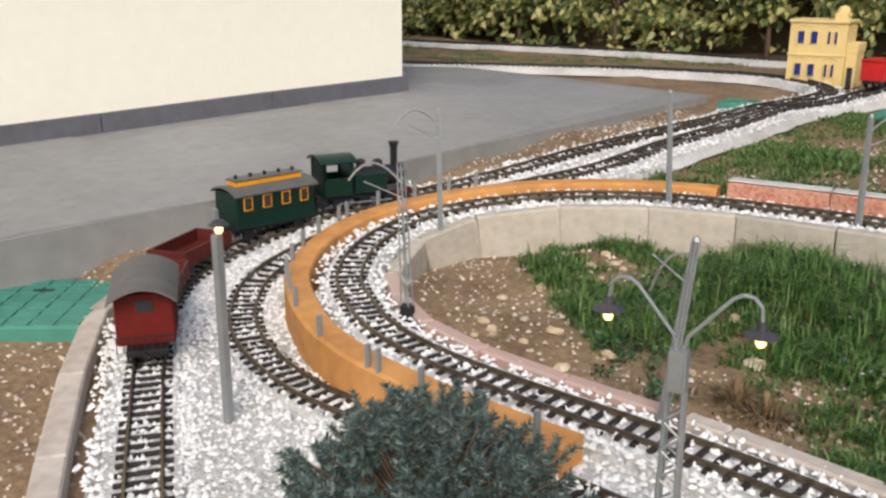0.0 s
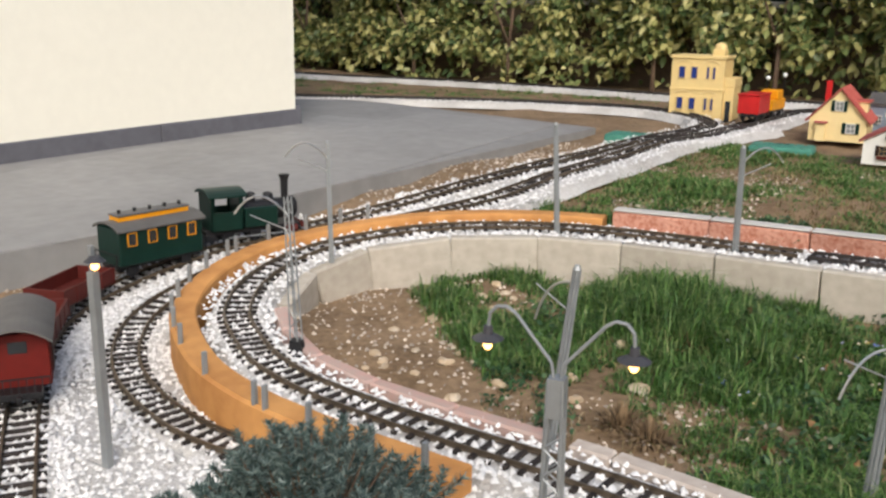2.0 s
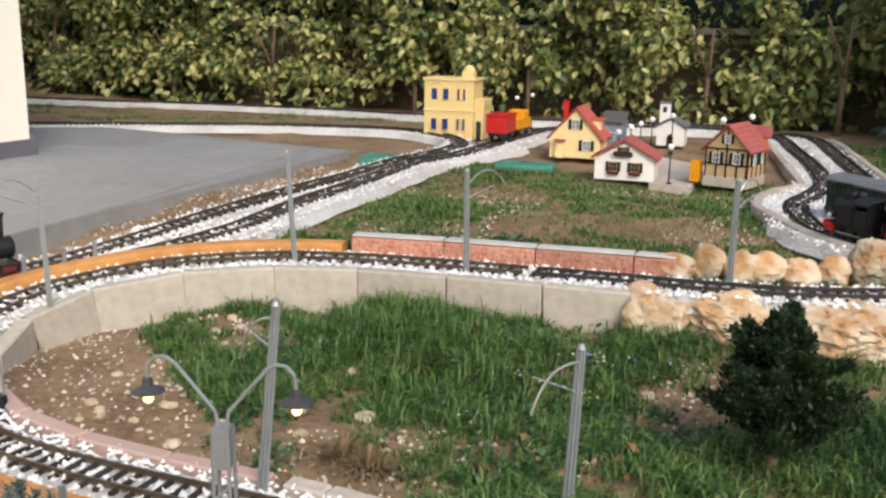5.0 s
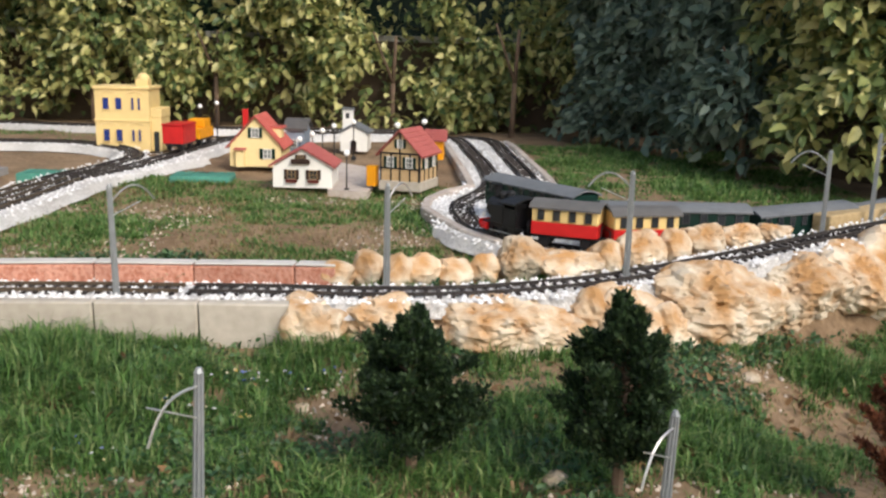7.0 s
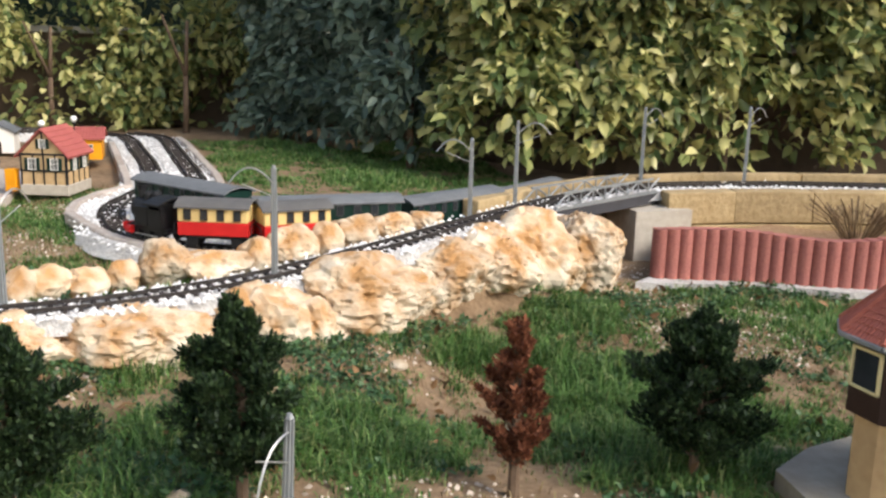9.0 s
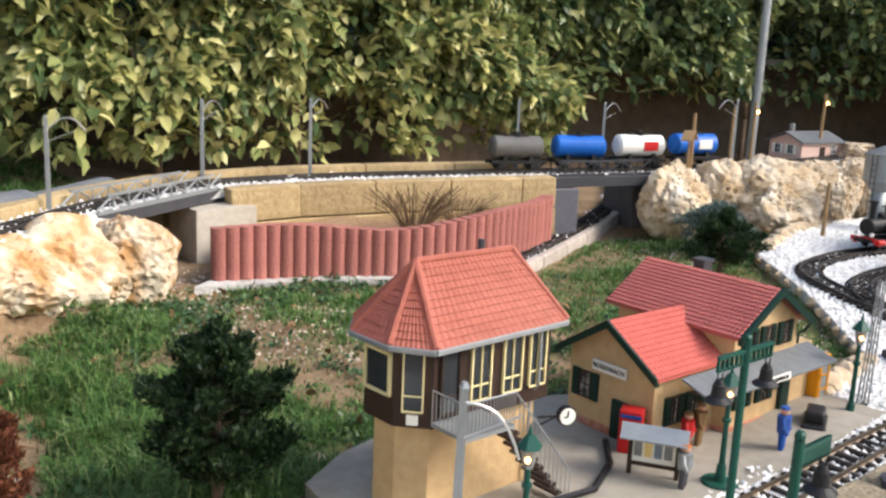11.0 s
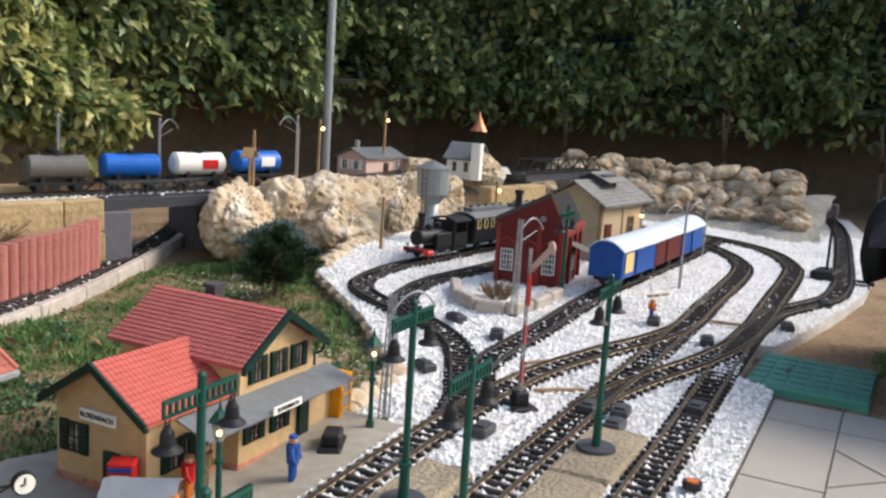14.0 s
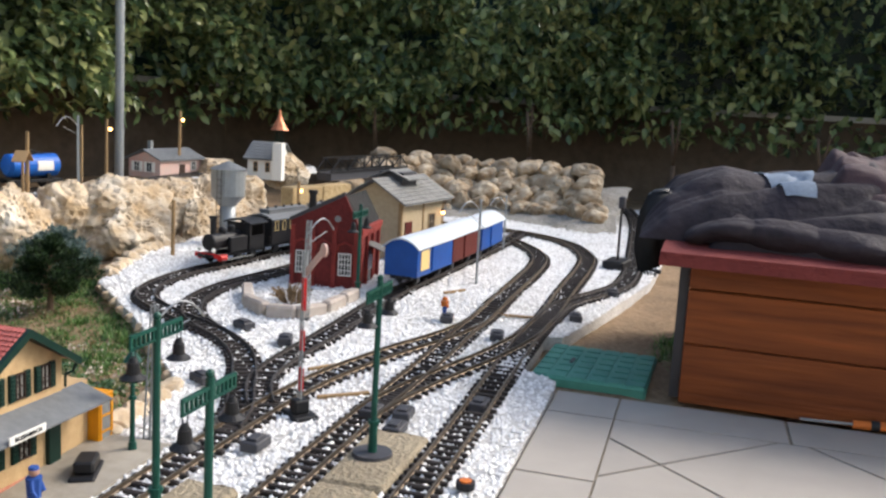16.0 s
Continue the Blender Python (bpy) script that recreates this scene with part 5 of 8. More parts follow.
def station():
    t = thing("station_building", pose(1.62, .97, .008, 0, 0, -1) @ pose(-1.62, -.97, 0), "model station with ochre walls, brick plinth and red tile roofs", "station")
    gabled(t, 1.768, 1.94, .958, 1.185, .0, .176, .230, M["ochre"], M["dullroof"], .016, "y", 34, 14, M["brick"])
    bpart("side_wing", M["ochre"], t, (1.94, 2.0, .96, 1.12, 0, .125), bevel=.001)
    gabled(t, 1.618, 1.80, .985, 1.150, .0, .132, .185, M["ochre"], M["brightroof"], .016, "x", 26, 12, M["brick"])
    for sg in (-1, 1):
        bm = bmesh.new()
        xe, ez = 1.854 + sg * .102, .176 - .0100
        prism(bm, [(xe, ez + .008), (1.854, .238), (1.854, .226), (xe, ez - .004)], .008, "y", .936)
        part("bargeboard", bm, M["green"], t)
    barge(t, 1.602, .985, 1.150, .132, .185, .016, M["green"])
    for y in (1.115, ):
        window(t, face(1.6175, y, .055, -90), .024, .042, M["brown"], M["curtainpane"], (1, 1), M["green"], .004, .29)
    bpart("door", M["green"], t, (1.612, 1.619, 1.030, 1.058, .006, .07), bevel=.001)
    sign = bpart("name_sign", M["white"], t, (1.612, 1.6165, 1.035, 1.10, .106, .122))
    letters("ROSENBACH", Matrix.Translation((1.6115, 1.0675, .114)) @ Euler((radians(90), 0, radians(-90))).to_matrix().to_4x4(), .0105, M["black"], sign)
    for x in (1.665, 1.715):
        window(t, face(x, .9845, .045, 0), .02, .042, M["brown"], M["curtainpane"], (1, 1), M["green"], .004, .29)
    for x in (1.80, 1.86):
        window(t, face(x, .9575, .05, 0), .021, .04, M["brown"], M["curtainpane"], (1, 1), M["green"], .004, .29)
    bpart("door", M["green"], t, (1.905, 1.93, .951, .959, .02, .085), bevel=.001)
    for x in (1.805, 1.854, 1.903):
        window(t, face(x, .9575, .138, 0), .018, .036, M["brown"], M["curtainpane"], (1, 1), M["green"], .004, .29)
    window(t, face(1.9405, 1.03, .145, 90), .018, .036, M["brown"], M["curtainpane"], (1, 1), M["green"], .004, .29)
    bm = bmesh.new()
    slab(bm, (1.645, .905, .108), (1.985, .905, .108), (1.985, .96, .126), (1.645, .96, .126), .003)
    awn = part("awning", bm, M["slate"], t, "grey slate canopy")
    s2 = bpart("name_board", M["white"], t, (1.775, 1.84, .902, .9045, .106, .117))
    letters("ROSENBACH", Matrix.Translation((1.8075, .9015, .1115)) @ Euler((radians(90), 0, 0)).to_matrix().to_4x4(), .0085, M["black"], s2)
    for x in (1.66, 1.76, 1.88, 1.97):
        bpart("bracket", M["green"], t, (x - .002, x + .002, .93, .958, .098, .104))
    bpart("chimney", M["darkgrey"], t, (1.875, 1.898, 1.10, 1.12, .20, .246), (1.872, 1.901, 1.097, 1.123, .242, .248))
    bpart("front_steps", M["brick"], t, (1.86, 1.875, .935, .955, 0, .015), (1.90, 1.935, .94, .955, 0, .012))
    bm = bmesh.new()
    tube(bm, [(1.952, .942, .166), (1.955, .95, .152), (1.945, .956, .148), (1.945, .956, .13)], .0022)
    part("downpipe", bm, M["green"], t)


station()


def phone_box():
    t = thing("telephone_box", pose(2.018, .952, .018), "small amber yellow telephone box beside the model station", "telephone box")
    bpart("body", M["amber"], t, (-.018, .018, .016, .018, 0, .085), (-.018, -.015, -.018, .018, 0, .085), (.015, .018, -.018, .018, 0, .085), (-.018, .018, -.018, .018, .08, .09), (-.018, .018, -.018, .018, 0, .006), bevel=.0008)
    d = bpart("door", M["amber"], t, (-.015, -.011, -.019, -.016, .006, .08), (.011, .015, -.019, -.016, .006, .08), (-.015, .015, -.019, -.016, .006, .012), (-.015, .015, -.019, -.016, .03, .033), (-.015, .015, -.019, -.016, .055, .058))
    bpart("pane", M["lacepane"], d, (-.011, .011, -.0175, -.0165, .01, .08))


phone_box()


def house(name, x, y, z, turn, w, d, eave, ridge, wall, roof, label, axis, windows, frame_m, pane_m, shutters=None, extra=None):
    t = thing(name, pose(x, y, z, 0, 0, turn), label, "model house", "houses of the model village")
    gabled(t, 0, w, 0, d, 0, eave, ridge, wall, roof, .012, axis, 14, 6)
    for wx, wz, ww, wh in windows:
        window(t, face(wx, -.0005, wz, 0), ww, wh, frame_m, pane_m, (1, 1), shutters)
    if extra:
        extra(t)
    return t


def villa():
    t = thing("yellow_villa", pose(-1.262, 3.80, .138, 0, 0, 4), "tall yellow model villa with blue windows and a domed turret", "model house", "houses of the model village")
    bpart("body", M["yellow"], t, (0, .215, 0, .17, 0, .255), (-.004, .219, -.004, .174, .118, .128), (-.006, .221, -.006, .176, .245, .258), bevel=.002)
    bpart("turret", M["yellow"], t, (.155, .205, .03, .09, .25, .285), bevel=.002)
    bm = bmesh.new()
    ball(bm, (.18, .06, .285), .027, 12)
    part("dome", bm, M["yellow"], t, smooth=True)
    bpart("wing", M["yellow"], t, (.215, .255, .02, .16, 0, .14), (.213, .258, .018, .162, .135, .172), bevel=.002)
    for z in (.04, .165):
        for x in (.045, .095):
            window(t, face(x, -.0045 if z < .1 else -.0005, z, 0), .028, .05, M["yellow"], M["bluepane"], (0, 0))
        for x in (.15, .175):
            window(t, face(x, -.0045 if z < .1 else -.0005, z, 0), .013, .05, M["yellow"], M["bluepane"], (0, 0))
    for x0 in (.02, .125):
        for z in (.104, .228):
            bm = bmesh.new()
            tube(bm, [(x0 + .07 * k / 8, -.003, z + .012 * math.sin(math.pi * k / 8)) for k in range(9)], .002, 5)
            part("arch", bm, M["paleyellow"], t)
    bpart("door", M["darkpane"], t, (.225, .245, .016, .022, 0, .08))


villa()


def gable_house():
    def extra(t):
        bpart("chimney", M["red"], t, (.03, .048, .09, .108, .13, .2))
        bpart("porch_roof", M["dullroof"], t, (.02, .06, -.03, 0, .062, .068))
        bpart("porch", M["paleyellow"], t, (.025, .055, -.02, 0, 0, .06))
        bpart("dormer", M["paleyellow"], t, (.13, .175, .06, .12, .1, .135))
        bpart("dormer_roof", M["brightroof"], t, (.125, .185, .055, .125, .135, .142))
    house("gable_house", -.632, 3.44, .14, 2, .185, .2, .075, .178, M["paleyellow"], M["brightroof"], "pale yellow model house with a steep red roof and chimney", "y",
          [(.135, .03, .03, .035), (.092, .105, .028, .035)], M["white"], M["lacepane"], M["green"], extra)


gable_house()


def chalet():
    def extra(t):
        bpart("balcony", M["brown"], t, (.06, .12, -.012, 0, .078, .084), (.06, .12, -.014, -.011, .084, .094))
        for x in (.06, .13):
            bpart("window_box", M["wagonred"], t, (x - .018, x + .018, -.012, 0, .018, .026))
    house("chalet", -.40, 3.075, .125, 1, .19, .16, .07, .125, M["white"], M["dullroof"], "white model chalet with a rose roof and brown shutters", "y",
          [(.06, .028, .026, .03), (.13, .028, .026, .03), (.09, .085, .02, .022)], M["timber"], M["darkpane"], M["brown"], extra)


chalet()


def timber_house():
    def extra(t):
        bm = bmesh.new()
        for z in (.002, .05, .098):
            box(bm, -.002, .135, -.0035, .0, z, z + .005)
            box(bm, .1335, .137, 0, .16, z, z + .005)
        for x in (0, .035, .066, .10, .131):
            box(bm, x, x + .004, -.003, 0, .0, .10)
        for y in (.0, .04, .08, .12, .156):
            box(bm, .1335, .137, y, y + .004, 0, .1)
        box(bm, .065, .069, -.003, 0, .1, .165)
        part("timber_frame", bm, M["black"], t, "black timber framing")
        for y in (.045, .115):
            window(t, face(.1365, y, .052, 90), .026, .034, M["white"], M["lacepane"], (1, 1), M["green"])
        bpart("stone_base", M["block"], t, (-.004, .139, -.004, .164, -.02, .012), bevel=.002)
        bpart("yellow_booth", M["amber"], t, (-.045, -.015, -.01, .02, -.01, .055), bevel=.001)
    house("timber_house", -.055, 3.09, .145, -18, .135, .16, .10, .17, M["ochre"], M["dullroof"], "half-timbered model house with a dull red roof and green shutters", "y",
          [(.035, .055, .024, .034), (.10, .055, .024, .034), (.068, .118, .02, .026)], M["white"], M["lacepane"], M["green"], extra)


timber_house()


def church():
    t = thing("church", pose(-.30, 3.93, .15, 0, 0, 0), "small white model church with a grey roof and bell tower", "model church", "houses of the model village")
    gabled(t, 0, .11, 0, .14, 0, .075, .105, M["white"], M["slate"], .008, "y", 10, 6)
    bpart("bell_tower", M["white"], t, (.0, .042, .06, .10, .08, .165), bevel=.002)
    bpart("tower_cap", M["slate"], t, (-.004, .046, .056, .104, .165, .172))
    bpart("tower_opening", M["darkpane"], t, (.013, .029, .0585, .061, .13, .152))
    bm = bmesh.new()
    box(bm, .042, .066, -.004, .001, 0, .035)
    cyl(bm, (.054, -.004, .035), (.054, .001, .035), .012, .012, 12)
    part("door", bm, M["brown"], t)


church()
house("yellow_cottage", .0, 3.72, .15, 0, .13, .14, .075, .105, M["amber"], M["dullroof"], "bright yellow model cottage with a flat red roof", "x", [(.09, .03, .02, .025)], M["white"], M["darkpane"])
house("blue_house", -.47, 3.66, .14, 0, .07, .12, .12, .15, M["jean"], M["greyroof"], "pale blue model house half hidden behind its neighbour", "x", [(.03, .05, .02, .03)], M["white"], M["darkpane"])
flat("village_square", [(-.22, 3.05), (-.09, 3.02), (-.07, 3.5), (-.28, 3.6)], level, M["kerb"], "pale concrete square in the model village", "pavement", .006)


def engine_shed():
    t = thing("engine_shed", pose(3.172, .968, .05, 0, 0, 6), "red brick engine shed with a lopsided gable and dark skylight", "engine shed")
    bm = bmesh.new()
    prism(bm, [(0, 0), (.19, 0), (.19, .178), (.045, .252), (0, .166)], .215, "x", .002)
    part("wall", bm, M["shedbrick"], t)
    # the front rises over the roof as a parapet
    bm = bmesh.new()
    prism(bm, [(-.002, 0), (.192, 0), (.192, .192), (.044, .268), (-.002, .178)], .008, "x", -.006)
    part("front_wall", bm, M["shedbrick"], t)
    bm = bmesh.new()
    prism(bm, [(.194, .186), (.044, .262), (.040, .268), (.044, .274), (.196, .196)], .013, "x", -.0085)
    part("parapet_coping", bm, M["darkgrey"], t)
    for y, h in ((.005, .178), (.067, .19), (.128, .19), (.185, .188)):
        bpart("pilaster", M["shedtrim"], t, (-.012, -.005, y - .006, y + .006, 0, h - .012), (-.0135, -.005, y - .008, y + .008, 0, .018), bevel=.001)
    for y in (.036, .097, .157):
        bm = bmesh.new()
        tube(bm, [(-.008, y - .024, .11), (-.008, y - .02, .128), (-.008, y, .138), (-.008, y + .02, .128), (-.008, y + .024, .11)], .0035, 6)
        part("arch", bm, M["shedtrim"], t)
    for y in (.064, .135):
        window(t, face(-.0065, y + (-.028 if y < .1 else .022), .045, -90), .036, .062, M["white"], M["darkpane"], (3, 3))
    bm = bmesh.new()
    cyl(bm, (-.0075, .06, .20), (-.0055, .06, .20), .009, .009, 10)
    part("gable_rose", bm, M["lacepane"], t)
    for x in (.006, .075, .14, .205):
        bpart("pilaster", M["shedtrim"], t, (x - .006, x + .006, -.008, .001, 0, .165), bevel=.001)
    bpart("eaves_band", M["shedtrim"], t, (-.004, .222, -.011, .004, .160, .178), (-.004, .222, -.007, .004, .150, .160), bevel=.001)
    bm = bmesh.new()
    slab(bm, (.001, .197, .178), (.001, .045, .258), (.225, .045, .258), (.225, .197, .178), .005)
    part("roof", bm, M["slate"], t)
    bm = bmesh.new()
    slab(bm, (.001, .046, .262), (.001, .000, .178), (.222, .000, .178), (.222, .046, .262), .005)
    sk = part("skylight", bm, M["black"], t, "dark glazed skylight")
    for k in range(9):
        x = .02 + .024 * k
        bm = bmesh.new()
        cyl(bm, (x, .0425, .262), (x, -.002, .181), .0014, .0014, 4)
        part("glazing_bar", bm, M["greyroof"], sk)
    bpart("door", M["slate"], t, (.088, .128, -.004, .001, 0, .10), bevel=.001)
    window(t, face(.108, -.0045, .05, 0), .028, .04, M["paleroof"], M["darkpane"], (1, 1))
    bm = bmesh.new()
    slab(bm, (.075, -.05, .108), (.142, -.05, .108), (.142, 0, .128), (.075, 0, .128), .003)
    part("porch_roof", bm, M["greyroof"], t)
    bpart("step", M["concrete"], t, (-.03, .25, -.03, .21, -.02, .003), (.085, .131, -.05, -.03, -.02, .001), bevel=.002)
    bm = bmesh.new()
    cyl(bm, (.05, .15, .18), (.05, .15, .262), .011, .010, 12)
    cyl(bm, (.05, .15, .258), (.05, .15, .268), .013, .013, 12)
    part("smoke_vent", bm, M["black"], t)


engine_shed()


def goods_shed():
    t = thing("goods_shed", pose(3.622, 1.0, .055, 0, 0, -9), "tan goods shed with a weathered slate roof and red door", "goods shed")
    gabled(t, 0, .32, 0, .19, 0, .208, .265, M["cream_tan"], M["weatherslate"], .028, "x", 20, 8)
    bpart("roof_vent", M["darkgrey"], t, (.10, .20, .05, .14, .24, .288), bevel=.002)
    bm = bmesh.new()
    slab(bm, (.085, .02, .268), (.215, .02, .268), (.215, .095, .296), (.085, .095, .296), .004)
    slab(bm, (.085, .095, .296), (.215, .095, .296), (.215, .17, .268), (.085, .17, .268), .004)
    part("vent_roof", bm, M["weatherslate"], t)
    bpart("door", M["wagonred"], t, (.03, .078, -.004, .001, 0, .135), bevel=.001)
    for x in (0, .157, .312):
        bpart("corner_board", M["timber"], t, (x, x + .008, -.003, 0, 0, .2))
    bpart("corner_board", M["timber"], t, (-.003, 0, 0, .008, 0, .2))
    bpart("corner_board", M["timber"], t, (-.003, 0, .182, .19, 0, .2))
    window(t, face(.225, -.0005, .09, 0), .044, .06, M["timber"], M["darkpane"], (1, 1))
    window(t, face(-.0005, .10, .09, -90), .04, .06, M["timber"], M["darkpane"], (1, 1))
    bpart("loading_dock", M["concrete"], t, (0, .3, -.035, -.001, -.01, .03), bevel=.003)
    bm = bmesh.new()
    cyl(bm, (.275, -.02, .155), (.275, -.02, .163), .011, .004, 8)
    shade = part("lamp_shade", bm, M["darkgrey"], t)
    bm = bmesh.new()
    ball(bm, (.275, -.02, .150), .007, 8)
    part("bulb", bm, M["lamp"], t, "lit wall lamp")


goods_shed()


def water_tower():
    t = thing("water_tower", pose(3.585, 1.592, .06), "grey metal water tower on a slim column with a cone roof", "water tower")
    bm = bmesh.new()
    cyl(bm, (0, 0, 0), (0, 0, .15), .028, .026, 14)
    part("column", bm, M["steel"], t, smooth=True)
    bm = bmesh.new()
    cyl(bm, (0, 0, .14), (0, 0, .175), .026, .056, 20)
    cyl(bm, (0, 0, .175), (0, 0, .262), .056, .056, 20)
    part("tank", bm, M["steel"], t)
    bm = bmesh.new()
    cyl(bm, (0, 0, .262), (0, 0, .288), .062, .004, 20)
    part("roof", bm, M["slate"], t)
    bm = bmesh.new()
    for s in (-.008, .008):
        cyl(bm, (-.06, s, .0), (-.06, s, .262), .0012, .0012, 4)
    for k in range(12):
        cyl(bm, (-.06, -.008, .02 * k + .01), (-.06, .008, .02 * k + .01), .0009, .0009, 4)
    part("ladder", bm, M["black"], t)


water_tower()


def hill_hut():
    t = thing("hill_hut", pose(3.90, 2.05, .235, 0, 0, -8), "red and white model hut with a grey roof on the rocks", "model house")
    gabled(t, 0, .24, 0, .15, 0, .068, .10, M["pink"], M["slate"], .012, "x", 14, 6)
    for y in (.05, .11):
        window(t, face(-.0005, y, .022, -90), .028, .036, M["white"], M["darkpane"], (1, 1), M["white"])
    window(t, face(.19, -.0005, .025, 0), .03, .034, M["white"], M["darkpane"], (1, 1))
    bpart("door", M["brown"], t, (.11, .14, -.003, .001, 0, .05))
    bpart("chimney", M["steel"], t, (.05, .065, .09, .105, .08, .135))


hill_hut()


def chapel():
    t = thing("chapel", pose(4.20, 1.72, .235, 0, 0, 5), "white model chapel with a slate roof on the rocks", "model church")
    gabled(t, 0, .16, 0, .12, 0, .085, .14, M["white"], M["slate"], .014, "y", 12, 6)
    for y in (.035, .085):
        window(t, face(-.0005, y, .03, -90), .018, .04, M["timber"], M["darkpane"], (0, 1))
    bpart("turret", M["white"], t, (-.02, .02, -.03, .01, 0, .15), bevel=.002)
    bm = bmesh.new()
    for k in range(5):
        r0, r1 = .034 * (1 - k / 5) ** 1.6 + .003, .034 * (1 - (k + 1) / 5) ** 1.6 + .002
        cyl(bm, (0, -.01, .2 + .016 * k), (0, -.01, .2 + .016 * (k + 1)), r0, r1, 8)
    part("spire", bm, M["copper"], t, "copper spire")
    bm = bmesh.new()
    for a in range(4):
        cyl(bm, (.014 * math.cos(a * 1.57 + .78), -.01 + .014 * math.sin(a * 1.57 + .78), .15), (.014 * math.cos(a * 1.57 + .78), -.01 + .014 * math.sin(a * 1.57 + .78), .2), .002, .002, 5)
    part("belfry", bm, M["green"], t)


chapel()


# ---- retaining wall, palisade, bridges ----
def stone_wall():
    t = thing("wall_upper", pose(0, 0, 0), "wall of big tawny tufa blocks under the upper line", "garden wall", kind="structure")
    s, e = index_near(T2, 1.76, 2.66), index_near(T2, 2.80, 2.32)
    run_blocks(t, "stone_block", T2, -.085, .07, .24, -.004, -.098, M["tufa"], s, e)
    run_blocks(t, "stone_block", T2, -.088, .07, .30, -.102, -.22, M["tufa"], s, e)
    run_blocks(t, "stone_block", T2, .10, .05, .30, .022, -.20, M["tufa"], index_near(T2, 1.15, 2.3), e)
    bm = bmesh.new()
    a = T2[s]
    box(bm, a.x - .12, a.x + .06, a.y - .16, a.y + .02, -.05, .14)
    ob = part("abutment", bm, M["block"], t)


stone_wall()


def palisade():
    line = curve([(1.585, 2.28, .0), (1.80, 2.20, .0), (1.99, 2.09, .0), (2.2, 2.05, .01), (2.40, 2.09, .02), (2.66, 2.19, .03)], .0335)
    t = thing("palisade", pose(0, 0, 0), "edging of half-round reddish concrete palisades", "palisade")
    me = bpy.data.meshes.new("pale")
    bm = bmesh.new()
    prism(bm, [(.0185 * math.cos(a), .0185 * math.sin(a)) for a in [math.pi * (1 + k / 8) for k in range(9)]] + [(.0185, .02), (-.0185, .02)], .165, "z", -.03)
    bmesh.ops.recalc_face_normals(bm, faces=bm.faces)
    bm.to_mesh(me)
    bm.free()
    me.materials.append(M["palisade"])
    for k, (q, s) in enumerate(zip(line, sides(line))):
        ob = new("pale", me)
        ob.parent = t
        ob.matrix_basis = Matrix.Translation((q.x, q.y, q.z + .006 * math.sin(k * .35))) @ Matrix.Rotation(math.atan2(s.y, s.x) - math.pi / 2, 4, "Z")
    flat("planting_bed", [(1.62, 2.30), (1.80, 2.23), (1.99, 2.12), (2.2, 2.08), (2.40, 2.12), (2.66, 2.22), (2.62, 2.31), (2.1, 2.5), (1.75, 2.52)], lambda x, y: .085 + .02 * noise.noise((x * 6, y * 6, 0)), M["earth"], "raised earth bed behind the palisade", "planting bed", 0, .04, .1)
    flat("gravel_strip", [(1.50, 2.24), (1.79, 2.15), (1.98, 2.03), (2.15, 2.0), (2.2, 2.06), (1.99, 2.10), (1.8, 2.21), (1.58, 2.30)], level, M["bed"], "strip of white gravel before the palisade", "gravel bed", .004)


palisade()


def dry_bush(x, y, z, h, n, label, material):
    t = thing("dry_bush", pose(x, y, z), label, "bush")
    bm = bmesh.new()
    r = random.Random(int(x * 100))
    for _ in range(n):
        a, l = r.uniform(0, 6.28), r.uniform(.4, 1.0)
        p = Vector((.02 * math.cos(a), .02 * math.sin(a), 0))
        d = Vector((math.cos(a) * h * l * 1.1, math.sin(a) * h * l * .7, h * r.uniform(.5, 1.0)))
        m = p + d * .5 + Vector((0, 0, h * .12))
        tube(bm, [p, m, p + d], .0016, 4)
        tube(bm, [m, m + Vector((r.uniform(-.3, .3), r.uniform(-.3, .3), .4)) * h * .5], .001, 4)
    part("brushwood", bm, material, t)


dry_bush(2.15, 2.22, .08, .15, 70, "leafless brown bush in the raised bed", M["twig"])
dry_bush(2.35, 2.25, .08, .11, 45, "leafless brown bush in the raised bed", M["twig"])


def bridge(p, q, half, h, name, label, deck_w, material):
    """A truss bridge from p to q."""
    p, q = Vector(p), Vector(q)
    L = (q - p).length
    t = thing(name, Matrix.Translation(p) @ Matrix.Rotation(math.atan2(q.y - p.y, q.x - p.x), 4, "Z") @ Matrix.Rotation(-math.asin((q.z - p.z) / L), 4, "Y"), label, "bridge")
    bpart("deck", M["darkgrey"], t, (0, L, -deck_w, deck_w, -.042, -.012))
    n = max(4, int(L / .05))
    for s in (-1, 1):
        bm = bmesh.new()
        y = s * half
        box(bm, 0, L, y - .003, y + .003, -.012, -.002)
        box(bm, L / n * .6, L - L / n * .6, y - .003, y + .003, h - .006, h)
        for k in range(n):
            x0, x1 = L * k / n, L * (k + 1) / n
            za, zb = (0, h - .003) if k % 2 == 0 else (h - .003, 0)
            cyl(bm, (x0, y, za), (x1, y, zb), .0028, .0028, 5)
            if k:
                cyl(bm, (x0, y, 0), (x0, y, h - .003), .0022, .0022, 5)
        part("truss", bm, material, t)
    return t


